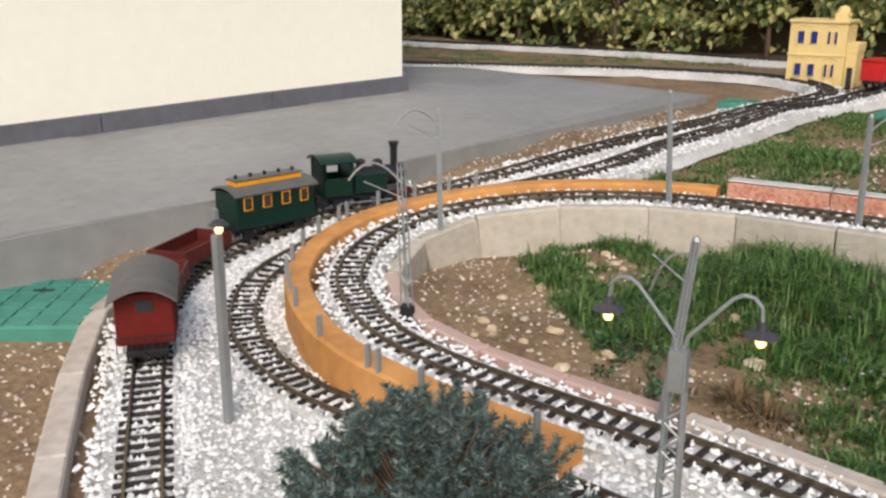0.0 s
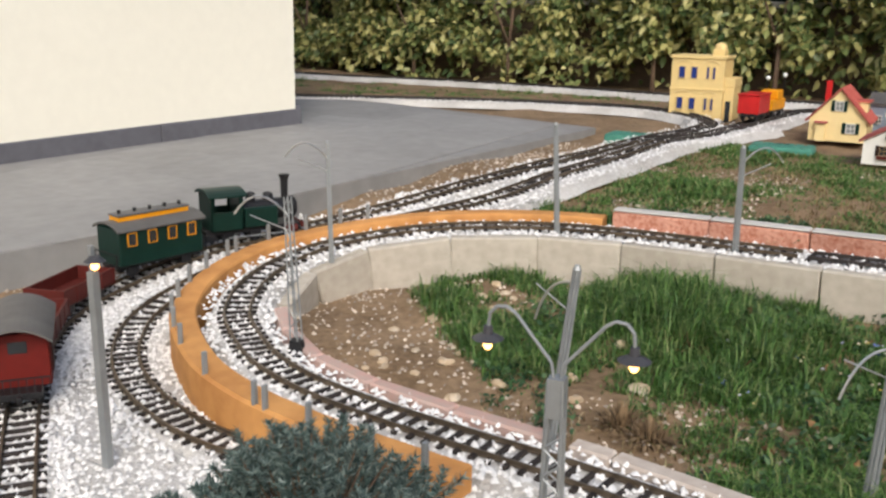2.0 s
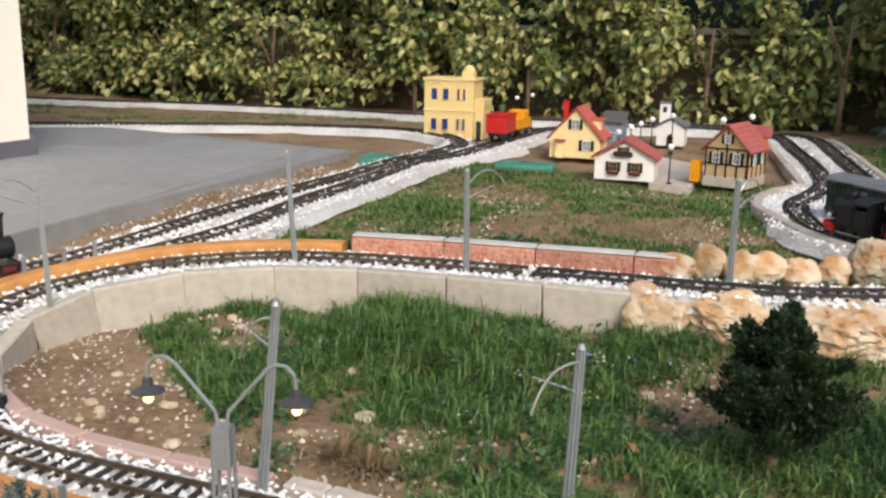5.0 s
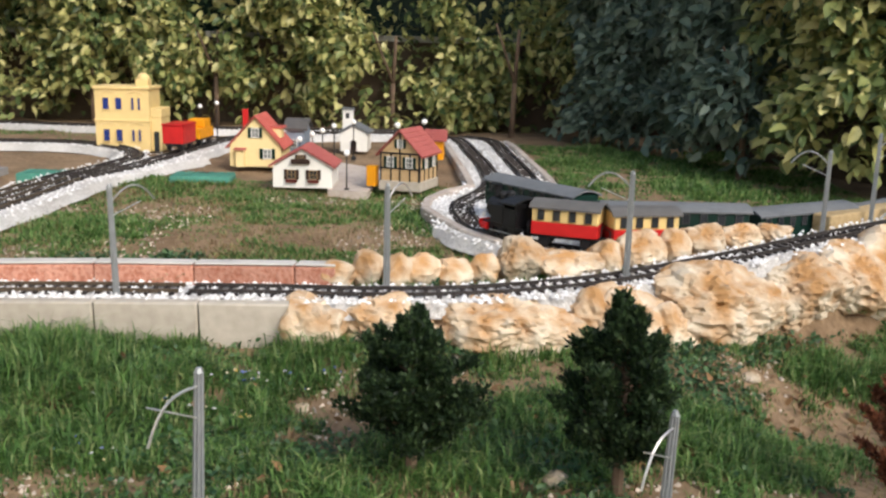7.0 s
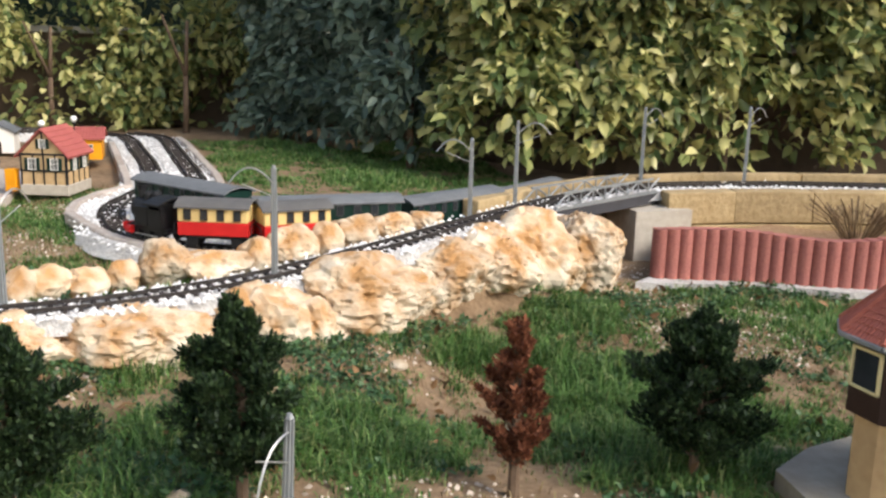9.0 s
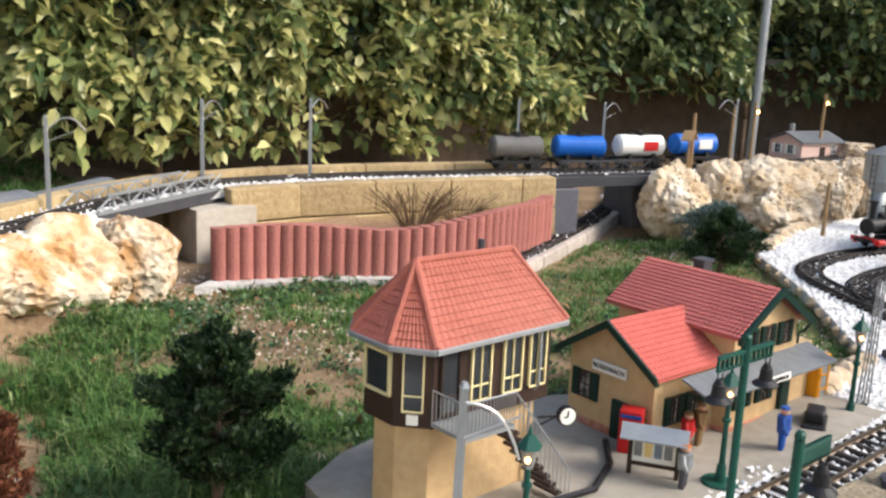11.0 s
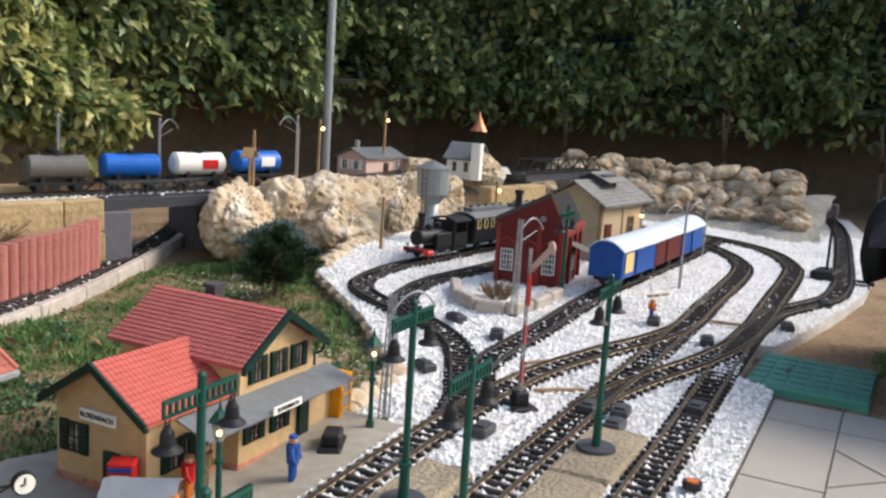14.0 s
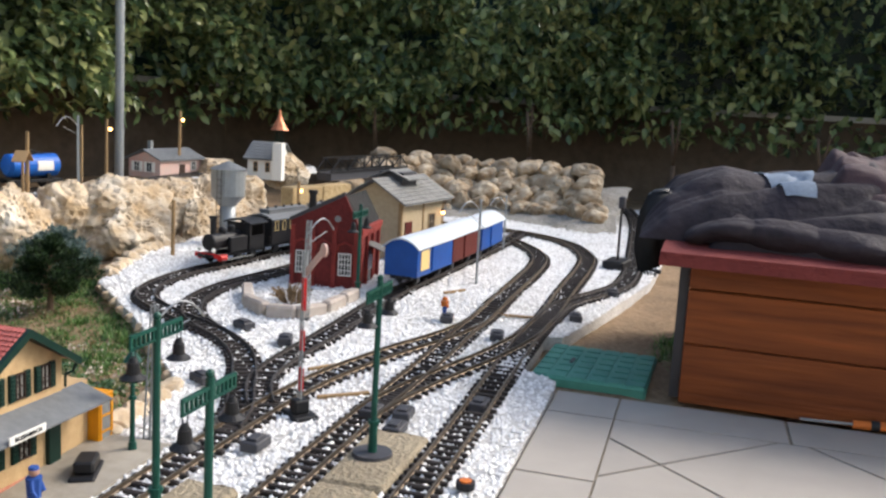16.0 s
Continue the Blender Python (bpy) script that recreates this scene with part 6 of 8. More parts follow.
a, b = T2[index_near(T2, 1.30, 2.42)], T2[index_near(T2, 1.74, 2.66)]
bridge(a, b, .055, .035, "ramp_bridge", "low grey lattice bridge with gravelled deck", .055, M["steel"])
a, b = T2[index_near(T2, 2.78, 2.33)], T2[index_near(T2, 3.10, 2.18)]
bridge(a, b, .058, .04, "road_bridge", "dark girder bridge over the lower track", .082, M["darkgrey"])
bridge((4.45, 1.62, .27), (4.95, 1.45, .28), .04, .05, "far_bridge", "small black truss bridge on the rocks", .04, M["black"])
bridge((1.02, 2.62, .115), (1.45, 2.78, .125), .05, .05, "rear_bridge", "grey lattice bridge on the lower line", .05, M["steel"])
bm = bmesh.new()
m = Matrix.Translation((2.80, 2.31, 0)) @ Matrix.Rotation(radians(-25), 4, "Z")
box(bm, -.03, .055, -.10, .30, -.02, .17, m, bevel=.003)
box(bm, .33, .40, .07, .30, -.02, .17, m, bevel=.003)
tagged(finish("bridge_abutment", bm, M["plinth"]), "dark grey concrete abutment of the bridge", "abutment", kind="structure")
t = thing("hill_wall", pose(4.02, 1.56, .06, 0, 0, -14), "low tufa wall in front of the chapel", "garden wall")
for k in range(2):
    bpart("stone_block", M["tufa"], t, (.19 * k, .19 * k + .187, 0, .06, 0, .17), bevel=.004)
brickline = thing("brick_kerb", pose(0, 0, 0), "row of rough red bricks along the far side of the track", "kerb", kind="structure")
run_blocks(brickline, "brick", T2, .09, .04, .19, .030, -.03, M["brick"], i1, index_near(T2, -.02, 1.83))
run_blocks(brickline, "cap", T2, .09, .036, .19, .0365, .031, M["coping"], i1, index_near(T2, -.02, 1.83))


# ---- rolling stock ----
def on_line(line, k, lift=.0075):
    """The pose of a vehicle whose middle is at point k of a track, facing along it."""
    k = max(3, min(len(line) - 4, k))
    d = line[k + 3] - line[k - 3]
    return Matrix.Translation(line[k] + Vector((0, 0, lift))) @ Matrix.Rotation(math.atan2(d.y, d.x), 4, "Z")


def wheel(owner, x, y, r, material):
    bm = bmesh.new()
    cyl(bm, (x, y - .003, r), (x, y + .003, r), r, r, 14)
    cyl(bm, (x, y - .004, r), (x, y + .004, r), r * .35, r * .35, 8)
    part("wheel", bm, material, owner)


def running_gear(t, L, axles, r=.0125, w=.0225):
    bpart("underframe", M["black"], t, (-L / 2, L / 2, -.03, .03, .022, .032), (-L / 2 - .012, -L / 2, -.004, .004, .022, .03), (L / 2, L / 2 + .012, -.004, .004, .022, .03), bevel=.001)
    for x in axles:
        for s in (-1, 1):
            wheel(t, x, s * w, r, M["black"])
        bpart("axle_guard", M["black"], t, (x - .012, x + .012, -.031, -.027, .008, .026), (x - .012, x + .012, .027, .031, .008, .026))


def arched(bm, L, w, z, rise, t=.004, n=10, over=.006):
    """A roof arched across the vehicle."""
    hw = w / 2 + over
    up = [(-hw + 2 * hw * k / n, z + rise * (1 - (2 * k / n - 1) ** 2)) for k in range(n + 1)]
    prism(bm, up + [(u, v - t) for u, v in reversed(up)], L + 2 * over, "x", -L / 2 - over)


def coach(m, L, w, h, body, roof, frame, label, n_win=5, lower=None, clerestory=None, group="coaches", pane="darkpane"):
    t = thing("railway_coach", m, label, "railway coach", group)
    running_gear(t, L, (-L * .32, L * .32))
    if lower:
        bpart("body", M[body], t, (-L / 2, L / 2, -w / 2, w / 2, .03 + (h - .03) * .45, h), bevel=.002)
        bpart("lower_body", M[lower], t, (-L / 2 - .001, L / 2 + .001, -w / 2 - .001, w / 2 + .001, .03, .03 + (h - .03) * .45), bevel=.002)
    else:
        bpart("body", M[body], t, (-L / 2, L / 2, -w / 2, w / 2, .03, h), bevel=.002)
    bm = bmesh.new()
    arched(bm, L, w, h - .002, .014)
    part("roof", bm, M[roof], t)
    if clerestory:
        c = bpart("clerestory", M[clerestory], t, (-L * .42, L * .42, -w * .2, w * .2, h + .008, h + .02))
        bpart("clerestory_roof", M[roof], t, (-L * .43, L * .43, -w * .23, w * .23, h + .02, h + .024), bevel=.001)
        for k in range(5):
            bm = bmesh.new()
            x = -L * .36 + L * .72 * k / 4
            cyl(bm, (x, 0, h + .022), (x, 0, h + .032), .003, .004, 8)
            part("vent", bm, M["black"], t)
    for k in range(n_win):
        x = -L / 2 + L * (k + .6) / (n_win + .2)
        for s in (-1, 1):
            window(t, Matrix.Translation((x, s * (w / 2 + .0006), h - (h - .03) * .48)) @ Matrix.Rotation(0 if s < 0 else math.pi, 4, "Z"), L / n_win * .42, (h - .03) * .36, M[frame], M[pane], (0, 0), None, .002)
    for s in (-1, 1):
        bpart("end_rail", M["black"], t, (s * (L / 2 + .008) - .001, s * (L / 2 + .008) + .001, -w / 2, w / 2, .055, .057), (s * (L / 2 + .008) - .001, s * (L / 2 + .008) + .001, -w / 2, -w / 2 + .002, .03, .057), (s * (L / 2 + .008) - .001, s * (L / 2 + .008) + .001, w / 2 - .002, w / 2, .03, .057))
    return t


def gondola(m, L, w, h, label):
    t = thing("open_wagon", m, label, "railway wagon", "open wagons")
    running_gear(t, L, (-L * .3, L * .3))
    b = bpart("body", M["wagonred"], t, (-L / 2, L / 2, -w / 2, -w / 2 + .004, .032, h), (-L / 2, L / 2, w / 2 - .004, w / 2, .032, h), (-L / 2, -L / 2 + .004, -w / 2 + .004, w / 2 - .004, .032, h), (L / 2 - .004, L / 2, -w / 2 + .004, w / 2 - .004, .032, h), (-L / 2, L / 2, -w / 2, w / 2, .03, .036))
    for k in range(5):
        x = -L / 2 + L * k / 4
        for s in (-1, 1):
            bpart("rib", M["wagonred"], b, (x - .002, x + .002, s * w / 2 - .0015, s * w / 2 + .0015, .03, h))


def steam_loco(m, L, body, trim, label, cab_h=.115, tall=.135, group="locomotives"):
    t = thing("steam_locomotive", m, label, "steam locomotive", group)
    running_gear(t, L, (-L * .28, 0, L * .28), .015)
    bm = bmesh.new()
    cyl(bm, (-L * .15, 0, .065), (L * .44, 0, .065), .024, .024, 18)
    part("boiler", bm, M["black"], t, smooth=False)
    bm = bmesh.new()
    cyl(bm, (L * .44, 0, .065), (L * .46, 0, .065), .025, .022, 18)
    part("smokebox_door", bm, M["black"], t)
    for s in (-1, 1):
        bpart("side_tank", M[body], t, (-L * .12, L * .22, s * .026, s * .04, .034, .078), bevel=.002)
        bm = bmesh.new()
        cyl(bm, (L * .30, s * .036, .022), (L * .42, s * .036, .022), .009, .009, 10)
        part("cylinder", bm, M[trim], t)
        bpart("side_rod", M["steel"], t, (-L * .28, L * .28, s * .031, s * .033, .012, .015))
    c = bpart("cab", M[body], t, (-L * .46, -L * .14, -.042, -.039, .034, .074), (-L * .46, -L * .14, .039, .042, .034, .074), (-L * .46, -L * .44, -.042, .042, .034, cab_h), (-L * .16, -L * .14, -.042, .042, .034, cab_h), (-L * .46, -L * .42, -.042, .042, .07, cab_h), (-L * .46, -L * .44, -.042, .042, .07, cab_h),
              (-L * .44, -L * .42, -.042, -.039, .07, cab_h), (-L * .18, -L * .16, -.042, -.039, .07, cab_h), (-L * .44, -L * .42, .039, .042, .07, cab_h), (-L * .18, -L * .16, .039, .042, .07, cab_h))
    bm = bmesh.new()
    for v in (0,):
        hw = .05
        up = [(-hw + 2 * hw * k / 8, cab_h + .012 * (1 - (k / 4 - 1) ** 2)) for k in range(9)]
        prism(bm, up + [(u, z - .004) for u, z in reversed(up)], L * .38, "x", -L * .49)
    part("cab_roof", bm, M[body], t)
    bm = bmesh.new()
    cyl(bm, (L * .36, 0, .08), (L * .36, 0, tall), .008, .009, 12)
    cyl(bm, (L * .36, 0, tall - .012), (L * .36, 0, tall), .009, .013, 12)
    part("chimney", bm, M["black"], t)
    for x, r, z in ((L * .18, .012, .098), (0, .011, .102)):
        bm = bmesh.new()
        cyl(bm, (x, 0, .08), (x, 0, z), r, r, 12)
        ball(bm, (x, 0, z), r, 10, .6)
        part("dome", bm, M["black"], t)
    bpart("buffer_beam", M[trim], t, (L * .47, L * .49, -.042, .042, .022, .036), bevel=.001)
    for s in (-.026, .026):
        bm = bmesh.new()
        cyl(bm, (L * .475, s, .045), (L * .495, s, .045), .006, .006, 10)
        part("headlamp", bm, M["white"], t)
    return t


def caboose(m):
    t = thing("brake_van", m, "dark red brake van with an arched grey roof", "railway wagon", "wagons of the green train")
    L, w, h = .17, .088, .115
    running_gear(t, L, (-.05, .05))
    b = bpart("body", M["caboose"], t, (-L / 2 + .03, L / 2, -w / 2, w / 2, .03, h), bevel=.002)
    for k in range(12):
        x = -L / 2 + .035 + .0112 * k
        for s in (-1, 1):
            bpart("board_strip", M["wagonred"], b, (x, x + .0015, s * w / 2 - .001, s * w / 2 + .001, .032, h - .004))
    for s in (-1, 1):
        bpart("sliding_door", M["brown"], t, (-.005, .035, s * (w / 2 + .001) - .0015, s * (w / 2 + .001) + .0015, .034, .10))
    bpart("end_window", M["darkpane"], t, (-L / 2 + .0285, -L / 2 + .031, -.014, .012, .085, .103))
    bpart("platform_rail", M["black"], t, (-L / 2, -L / 2 + .002, -w / 2, w / 2, .054, .056), *[(-L / 2, -L / 2 + .002, -w / 2 + .0107 * k, -w / 2 + .0107 * k + .0015, .03, .056) for k in range(9)])
    bm = bmesh.new()
    arched(bm, L, w, h - .002, .022, .004, 12, .008)
    part("roof", bm, M["greyroof"], t)


def boxcar(m, colour, label, L=.27, panel=None):
    t = thing("covered_wagon", m, label, "railway wagon", "covered wagons in the yard")
    w, h = .095, .11
    running_gear(t, L, (-L * .3, L * .3))
    bpart("body", M[colour], t, (-L / 2, L / 2, -w / 2, w / 2, .03, h), bevel=.002)
    bm = bmesh.new()
    arched(bm, L, w, h - .002, .026, .004, 12, .006)
    part("roof", bm, M["paleroof"], t)
    bm = bmesh.new()
    hw = w / 2
    prism(bm, [(-hw + 2 * hw * k / 10, h - .003 + .024 * (1 - (k / 5 - 1) ** 2)) for k in range(11)], .004, "x", -L / 2)
    prism(bm, [(-hw + 2 * hw * k / 10, h - .003 + .024 * (1 - (k / 5 - 1) ** 2)) for k in range(11)], .004, "x", L / 2 - .004)
    part("end_panel", bm, M[colour], t)
    for s in (-1, 1):
        bpart("sliding_door", M[colour], t, (-.032, .032, s * (w / 2 + .002) - .002, s * (w / 2 + .002) + .002, .034, h - .006), bevel=.001)
        bpart("door_rail", M["black"], t, (-.07, .07, s * (w / 2 + .003) - .001, s * (w / 2 + .003) + .001, h - .006, h - .004))
        if panel:
            bpart("poster_panel", M[panel], t, (-.11, -.05, s * (w / 2 + .0008) - .0008, s * (w / 2 + .0008) + .0008, .045, h - .012))


def tank_wagon(m, colour, label, band=None):
    t = thing("tank_wagon", m, label, "tank wagon", "tank wagons on the bridge")
    L = .185
    running_gear(t, L, (-.055, .055))
    bm = bmesh.new()
    r, z = .036, .074
    cyl(bm, (-.08, 0, z), (.08, 0, z), r, r, 22)
    cyl(bm, (-.088, 0, z), (-.08, 0, z), r * .72, r, 22)
    cyl(bm, (.08, 0, z), (.088, 0, z), r, r * .72, 22)
    tank = part("tank", bm, M[colour], t, smooth=False)
    bm = bmesh.new()
    cyl(bm, (0, 0, z + r - .004), (0, 0, z + r + .012), .014, .014, 12)
    part("dome", bm, M["black"], t)
    bpart("walkway", M["black"], t, (-.04, .04, -.012, .012, z + r + .001, z + r + .004))
    for x in (-.045, .045):
        bpart("saddle", M["black"], t, (x - .006, x + .006, -.028, .028, .032, .05))
    if band:
        b = bmesh.new()
        for k in range(7):
            a = math.pi * (1.5 + (k - 3) / 26)
            box(b, .0, .055, r * math.cos(math.pi - .0) * 0 - r * math.cos(.0 + (k - 3) * .12) - .0012, -r * math.cos((k - 3) * .12) + .0005, z + r * math.sin((k - 3) * .12) - .0024, z + r * math.sin((k - 3) * .12) + .0024)
        part("emblem_band", b, M[band], t)


def back_from(k, metres):
    return int(round(k - metres / .02))


# the green goods train
k = index_near(T0, -1.30, 1.62)
k = back_from(k, .16)
steam_loco(on_line(T0, k), .23, "green", "wagonred", "dark green and black tank locomotive heading a goods train", .112, .142)
k = back_from(k, .24)
coach(on_line(T0, k), .20, .085, .108, "green", "greyroof", "amber", "dark green coach with amber window frames and clerestory", 4, clerestory="amber", group="wagons of the green train")
k = back_from(k, .215)
gondola(on_line(T0, k), .17, .082, .062, "empty oxide red open wagon with plank sides")
k = back_from(k, .19)
gondola(on_line(T0, k), .17, .082, .062, "empty oxide red open wagon with plank sides")
k = back_from(k, .205)
caboose(on_line(T0, k))
# green passenger coaches beyond the rocks
k = index_near(TR, .41, 2.475)
for n in range(4):
    coach(on_line(TR, k + int(n * .375 / .02)), .34, .084, .098, "green", "slate", "darkgrey", "dark green bogie coach with a grey roof", 8, group="green passenger coaches")
# red and cream train
k = index_near(T1, .335, 2.28)
steam_loco(on_line(T1, k) @ Matrix.Rotation(math.pi, 4, "Z"), .135, "black", "red", "small black locomotive with red frames", .088, .118)
coach(on_line(T1, k + 8), .15, .08, .095, "cream", "greyroof", "brown", "short red and cream coach with a grey roof", 4, "red", group="red and cream coaches")
coach(on_line(T1, k + 16), .15, .08, .095, "cream", "greyroof", "brown", "short red and cream coach with a grey roof", 4, "red", group="red and cream coaches")
# wagons by the villa
k = index_near(T1, -.88, 3.66)
t = thing("red_van", on_line(T1, k), "bright red covered wagon beside the yellow villa", "railway wagon")
running_gear(t, .15, (-.045, .045))
bpart("body", M["red"], t, (-.075, .075, -.04, .04, .03, .10), bevel=.003)
bpart("roof", M["red"], t, (-.08, .08, -.043, .043, .098, .105), bevel=.003)
t = thing("works_wagon", on_line(T1, k + 11), "amber works wagon behind the red van", "railway wagon")
running_gear(t, .17, (-.05, .05))
bpart("body", M["amber"], t, (-.085, .085, -.035, .035, .03, .07), bevel=.002)
bpart("cab", M["amber"], t, (-.02, .05, -.035, .035, .07, .105), bevel=.004)
bm = bmesh.new()
cyl(bm, (-.06, 0, .07), (-.06, 0, .10), .018, .014, 12)
part("drum", bm, M["amber"], t)
# tank wagons on the bridge
for x, y, colour, label, band in ((2.675, 2.375, "greyroof", "plain grey tank wagon on the upper line", None), (2.885, 2.29, "blue", "bright blue tank wagon on the girder bridge", None),
                                  (3.09, 2.195, "white", "white tank wagon with a red emblem band", "red"), (3.29, 2.12, "blue", "bright blue tank wagon with white lettering bars", "white")):
    tank_wagon(on_line(T2, index_near(T2, x, y)), colour, label, band)
# yard wagons
for k, (x, c, lab, pan) in enumerate(((3.27, "deepblue", "blue covered wagon with a pale curved roof", "cream"), (3.56, "wagonred", "brick red covered wagon with a pale curved roof", None), (3.85, "deepblue", "blue covered wagon with a pale curved roof", None))):
    boxcar(on_line(YW, index_near(YW, x, .82)), c, lab, .27, pan)
k = index_near(YA, 3.30, 1.42)
steam_loco(on_line(YA, k) @ Matrix.Rotation(math.pi, 4, "Z"), .23, "black", "red", "black steam locomotive with red wheels beside the water tower", .112, .14)
coach(on_line(YA, k + 13), .24, .088, .112, "black", "slate", "cream", "black coach with a grey clerestory roof behind the engine shed", 6, clerestory="slate", group="black coaches")
coach(on_line(YA, k + 26), .24, .088, .112, "black", "slate", "cream", "black coach with a grey clerestory roof behind the engine shed", 6, clerestory="slate", group="black coaches")


# ---- masts, lamps, signals ----
def mast(x, y, z, h, arm=None, lean=(0, 0), lattice=False, label="", r=.006):
    """A catenary mast; arm: the heading in degrees of its wire bracket."""
    t = thing("catenary_mast", pose(x, y, z), label or ("grey lattice catenary mast on a black foot" if lattice else "slender grey catenary mast with a curved wire bracket"), "mast", "catenary masts")
    top = Vector((lean[0], lean[1], h))
    bm = bmesh.new()
    if lattice:
        for sx, sy in ((-1, -1), (1, -1), (1, 1), (-1, 1)):
            cyl(bm, (sx * .008, sy * .006, 0), (top.x + sx * .004, top.y + sy * .004, h), .0016, .0014, 5)
        n = int(h / .016)
        for k in range(n):
            u0, u1 = k / n, (k + 1) / n
            s = 1 if k % 2 else -1
            for sy in (-1, 1):
                cyl(bm, (top.x * u0 + s * (.008 - .004 * u0), top.y * u0 + sy * .005, h * u0), (top.x * u1 - s * (.008 - .004 * u1), top.y * u1 + sy * .005, h * u1), .0009, .0009, 4)
        part("post", bm, M["steel"], t)
        bm = bmesh.new()
        cyl(bm, (0, 0, -.02), (0, 0, .014), .017, .012, 10)
        part("foot", bm, M["black"], t)
    else:
        m = Matrix.Translation(top / 2)
        for s in (-1, 1):
            a, b = Vector((s * r * .8, 0, -.03)), Vector((top.x + s * r * .55, top.y, h))
            cyl(bm, a, b, r * .42, r * .36, 4)
        cyl(bm, (0, 0, -.03), top, r * .62, r * .5, 4)
        part("post", bm, M["steel"], t)
        bm = bmesh.new()
        cyl(bm, top, top + Vector((0, 0, .006)), r * .9, r * .5, 6)
        part("cap", bm, M["steel"], t)
    if arm is not None:
        c, s = math.cos(radians(arm)), math.sin(radians(arm))
        bm = bmesh.new()
        pts = []
        for k in range(9):
            u = k / 8
            if r > .006:
                pts.append((top.x + c * .06 * u ** .8, top.y + s * .06 * u ** .8, h - .016 - .012 * u - .05 * u ** 3))
            else:
                pts.append((top.x + c * .085 * u, top.y + s * .085 * u, h - .030 + .042 * math.sin(u * 2.3) - .030 * u * u))
        tube(bm, pts, .0018, 5)
        tube(bm, [(top.x * .8, top.y * .8, h - .055), (top.x + c * .06, top.y + s * .06, h - .030)], .0011, 5)
        part("bracket", bm, M["wire"], t, "bright wire bracket")


mast(-1.145, 1.437, .045, .253, 215, (-.008, 0))
mast(-.949, 1.102, .015, .252, 215, (-.012, 0), True)
mast(-.803, 1.779, .105, .224, None, (-.016, 0))
mast(-.436, 1.82, .095, .216, 40, (-.004, 0))
mast(.074, 1.87, .114, .206, 60)
mast(.55, 1.955, .12, .226, 175)
mast(1.06, 2.29, .165, .20, 170, r=.0055)
mast(1.235, 2.44, .18, .215, -20, r=.0055)
mast(1.745, 2.70, .177, .24, 20)
mast(2.07, 2.64, .19, .235, 20)
mast(2.735, 2.42, .2, .24, None)
mast(3.05, 2.32, .215, .22, 0)
mast(3.40, 2.03, .23, .235, 170)
mast(-.446, 1.010, .015, .242, 170, (.026, .004), False, "perforated grey catenary mast with a bent wire bracket", .0065)
mast(-.078, 1.111, .018, .20, 215, (.008, 0), False, "perforated grey catenary mast with a bent wire bracket", .0065)
mast(.475, 1.177, .025, .135, 225, (.005, 0), False, "short grey catenary mast with a bent wire bracket", .0065)
mast(1.145, .878, .0, .248, -35, (.005, 0), False, "grey catenary mast in front of the signal box", .0065)
mast(3.36, .68, .06, .25, 150)
mast(2.80, .955, .045, .245, -20, (.006, 0), True)
mast(2.048, .878, .02, .225, -30, (.012, 0), True)
mast(4.05, .75, .06, .2, 150)


def yard_lamp(x, y, z):
    """The straight post with a small wall lamp at its head."""
    t = thing("street_lamp", pose(x, y, z), "tall grey post with a small lit lantern", "street lamp")
    bm = bmesh.new()
    box(bm, -.006, .006, -.005, .005, -.03, .27)
    box(bm, -.003, .003, -.003, .003, .27, .305)
    part("post", bm, M["steel"], t)
    bm = bmesh.new()
    cyl(bm, (.006, .0, .285), (.006, .0, .292), .014, .006, 12)
    part("shade", bm, M["darkgrey"], t)
    bm = bmesh.new()
    ball(bm, (.008, -.002, .279), .0055, 8)
    part("bulb", bm, M["lamp"], t, "glowing bulb")


yard_lamp(-.963, .734, -.042)


def twin_lamp(x, y, z):
    t = thing("twin_lamp", pose(x, y, z, 0, 0, 10), "grey lattice lamp post with two curved arms and lit lamps", "street lamp")
    bm = bmesh.new()
    for sx in (-1, 1):
        for sy in (-1, 1):
            cyl(bm, (sx * .010, sy * .008, -.02), (sx * .0065, sy * .006, .26), .0022, .0018, 5)
    for k in range(15):
        s = 1 if k % 2 else -1
        for sy in (-1, 1):
            cyl(bm, (s * .009, sy * .0075, .014 * k), (-s * .0085, sy * .0073, .014 * (k + 1)), .0011, .0011, 4)
    box(bm, -.0075, .0075, -.007, .007, .225, .262)
    part("post", bm, M["steel"], t)
    for s in (-1, 1):
        bm = bmesh.new()
        pts = [(s * .003, 0, .26), (s * .006, 0, .275), (s * .040, 0, .315), (s * .048, 0, .320), (s * .057, 0, .319), (s * .0635, 0, .312), (s * .065, 0, .298)]
        tube(bm, pts, .0017, 7)
        part("arm", bm, M["steel"], t)
        bm = bmesh.new()
        cyl(bm, (s * .065, 0, .292), (s * .065, 0, .300), .005, .004, 10)
        cyl(bm, (s * .065, 0, .288), (s * .065, 0, .293), .0145, .005, 16)
        part("shade", bm, M["darkgrey"], t)
        bm = bmesh.new()
        ball(bm, (s * .065, 0, .2825), .0045, 8, 1.2)
        part("bulb", bm, M["lamp"], t, "glowing bulb")


twin_lamp(-.297, .702, -.01)


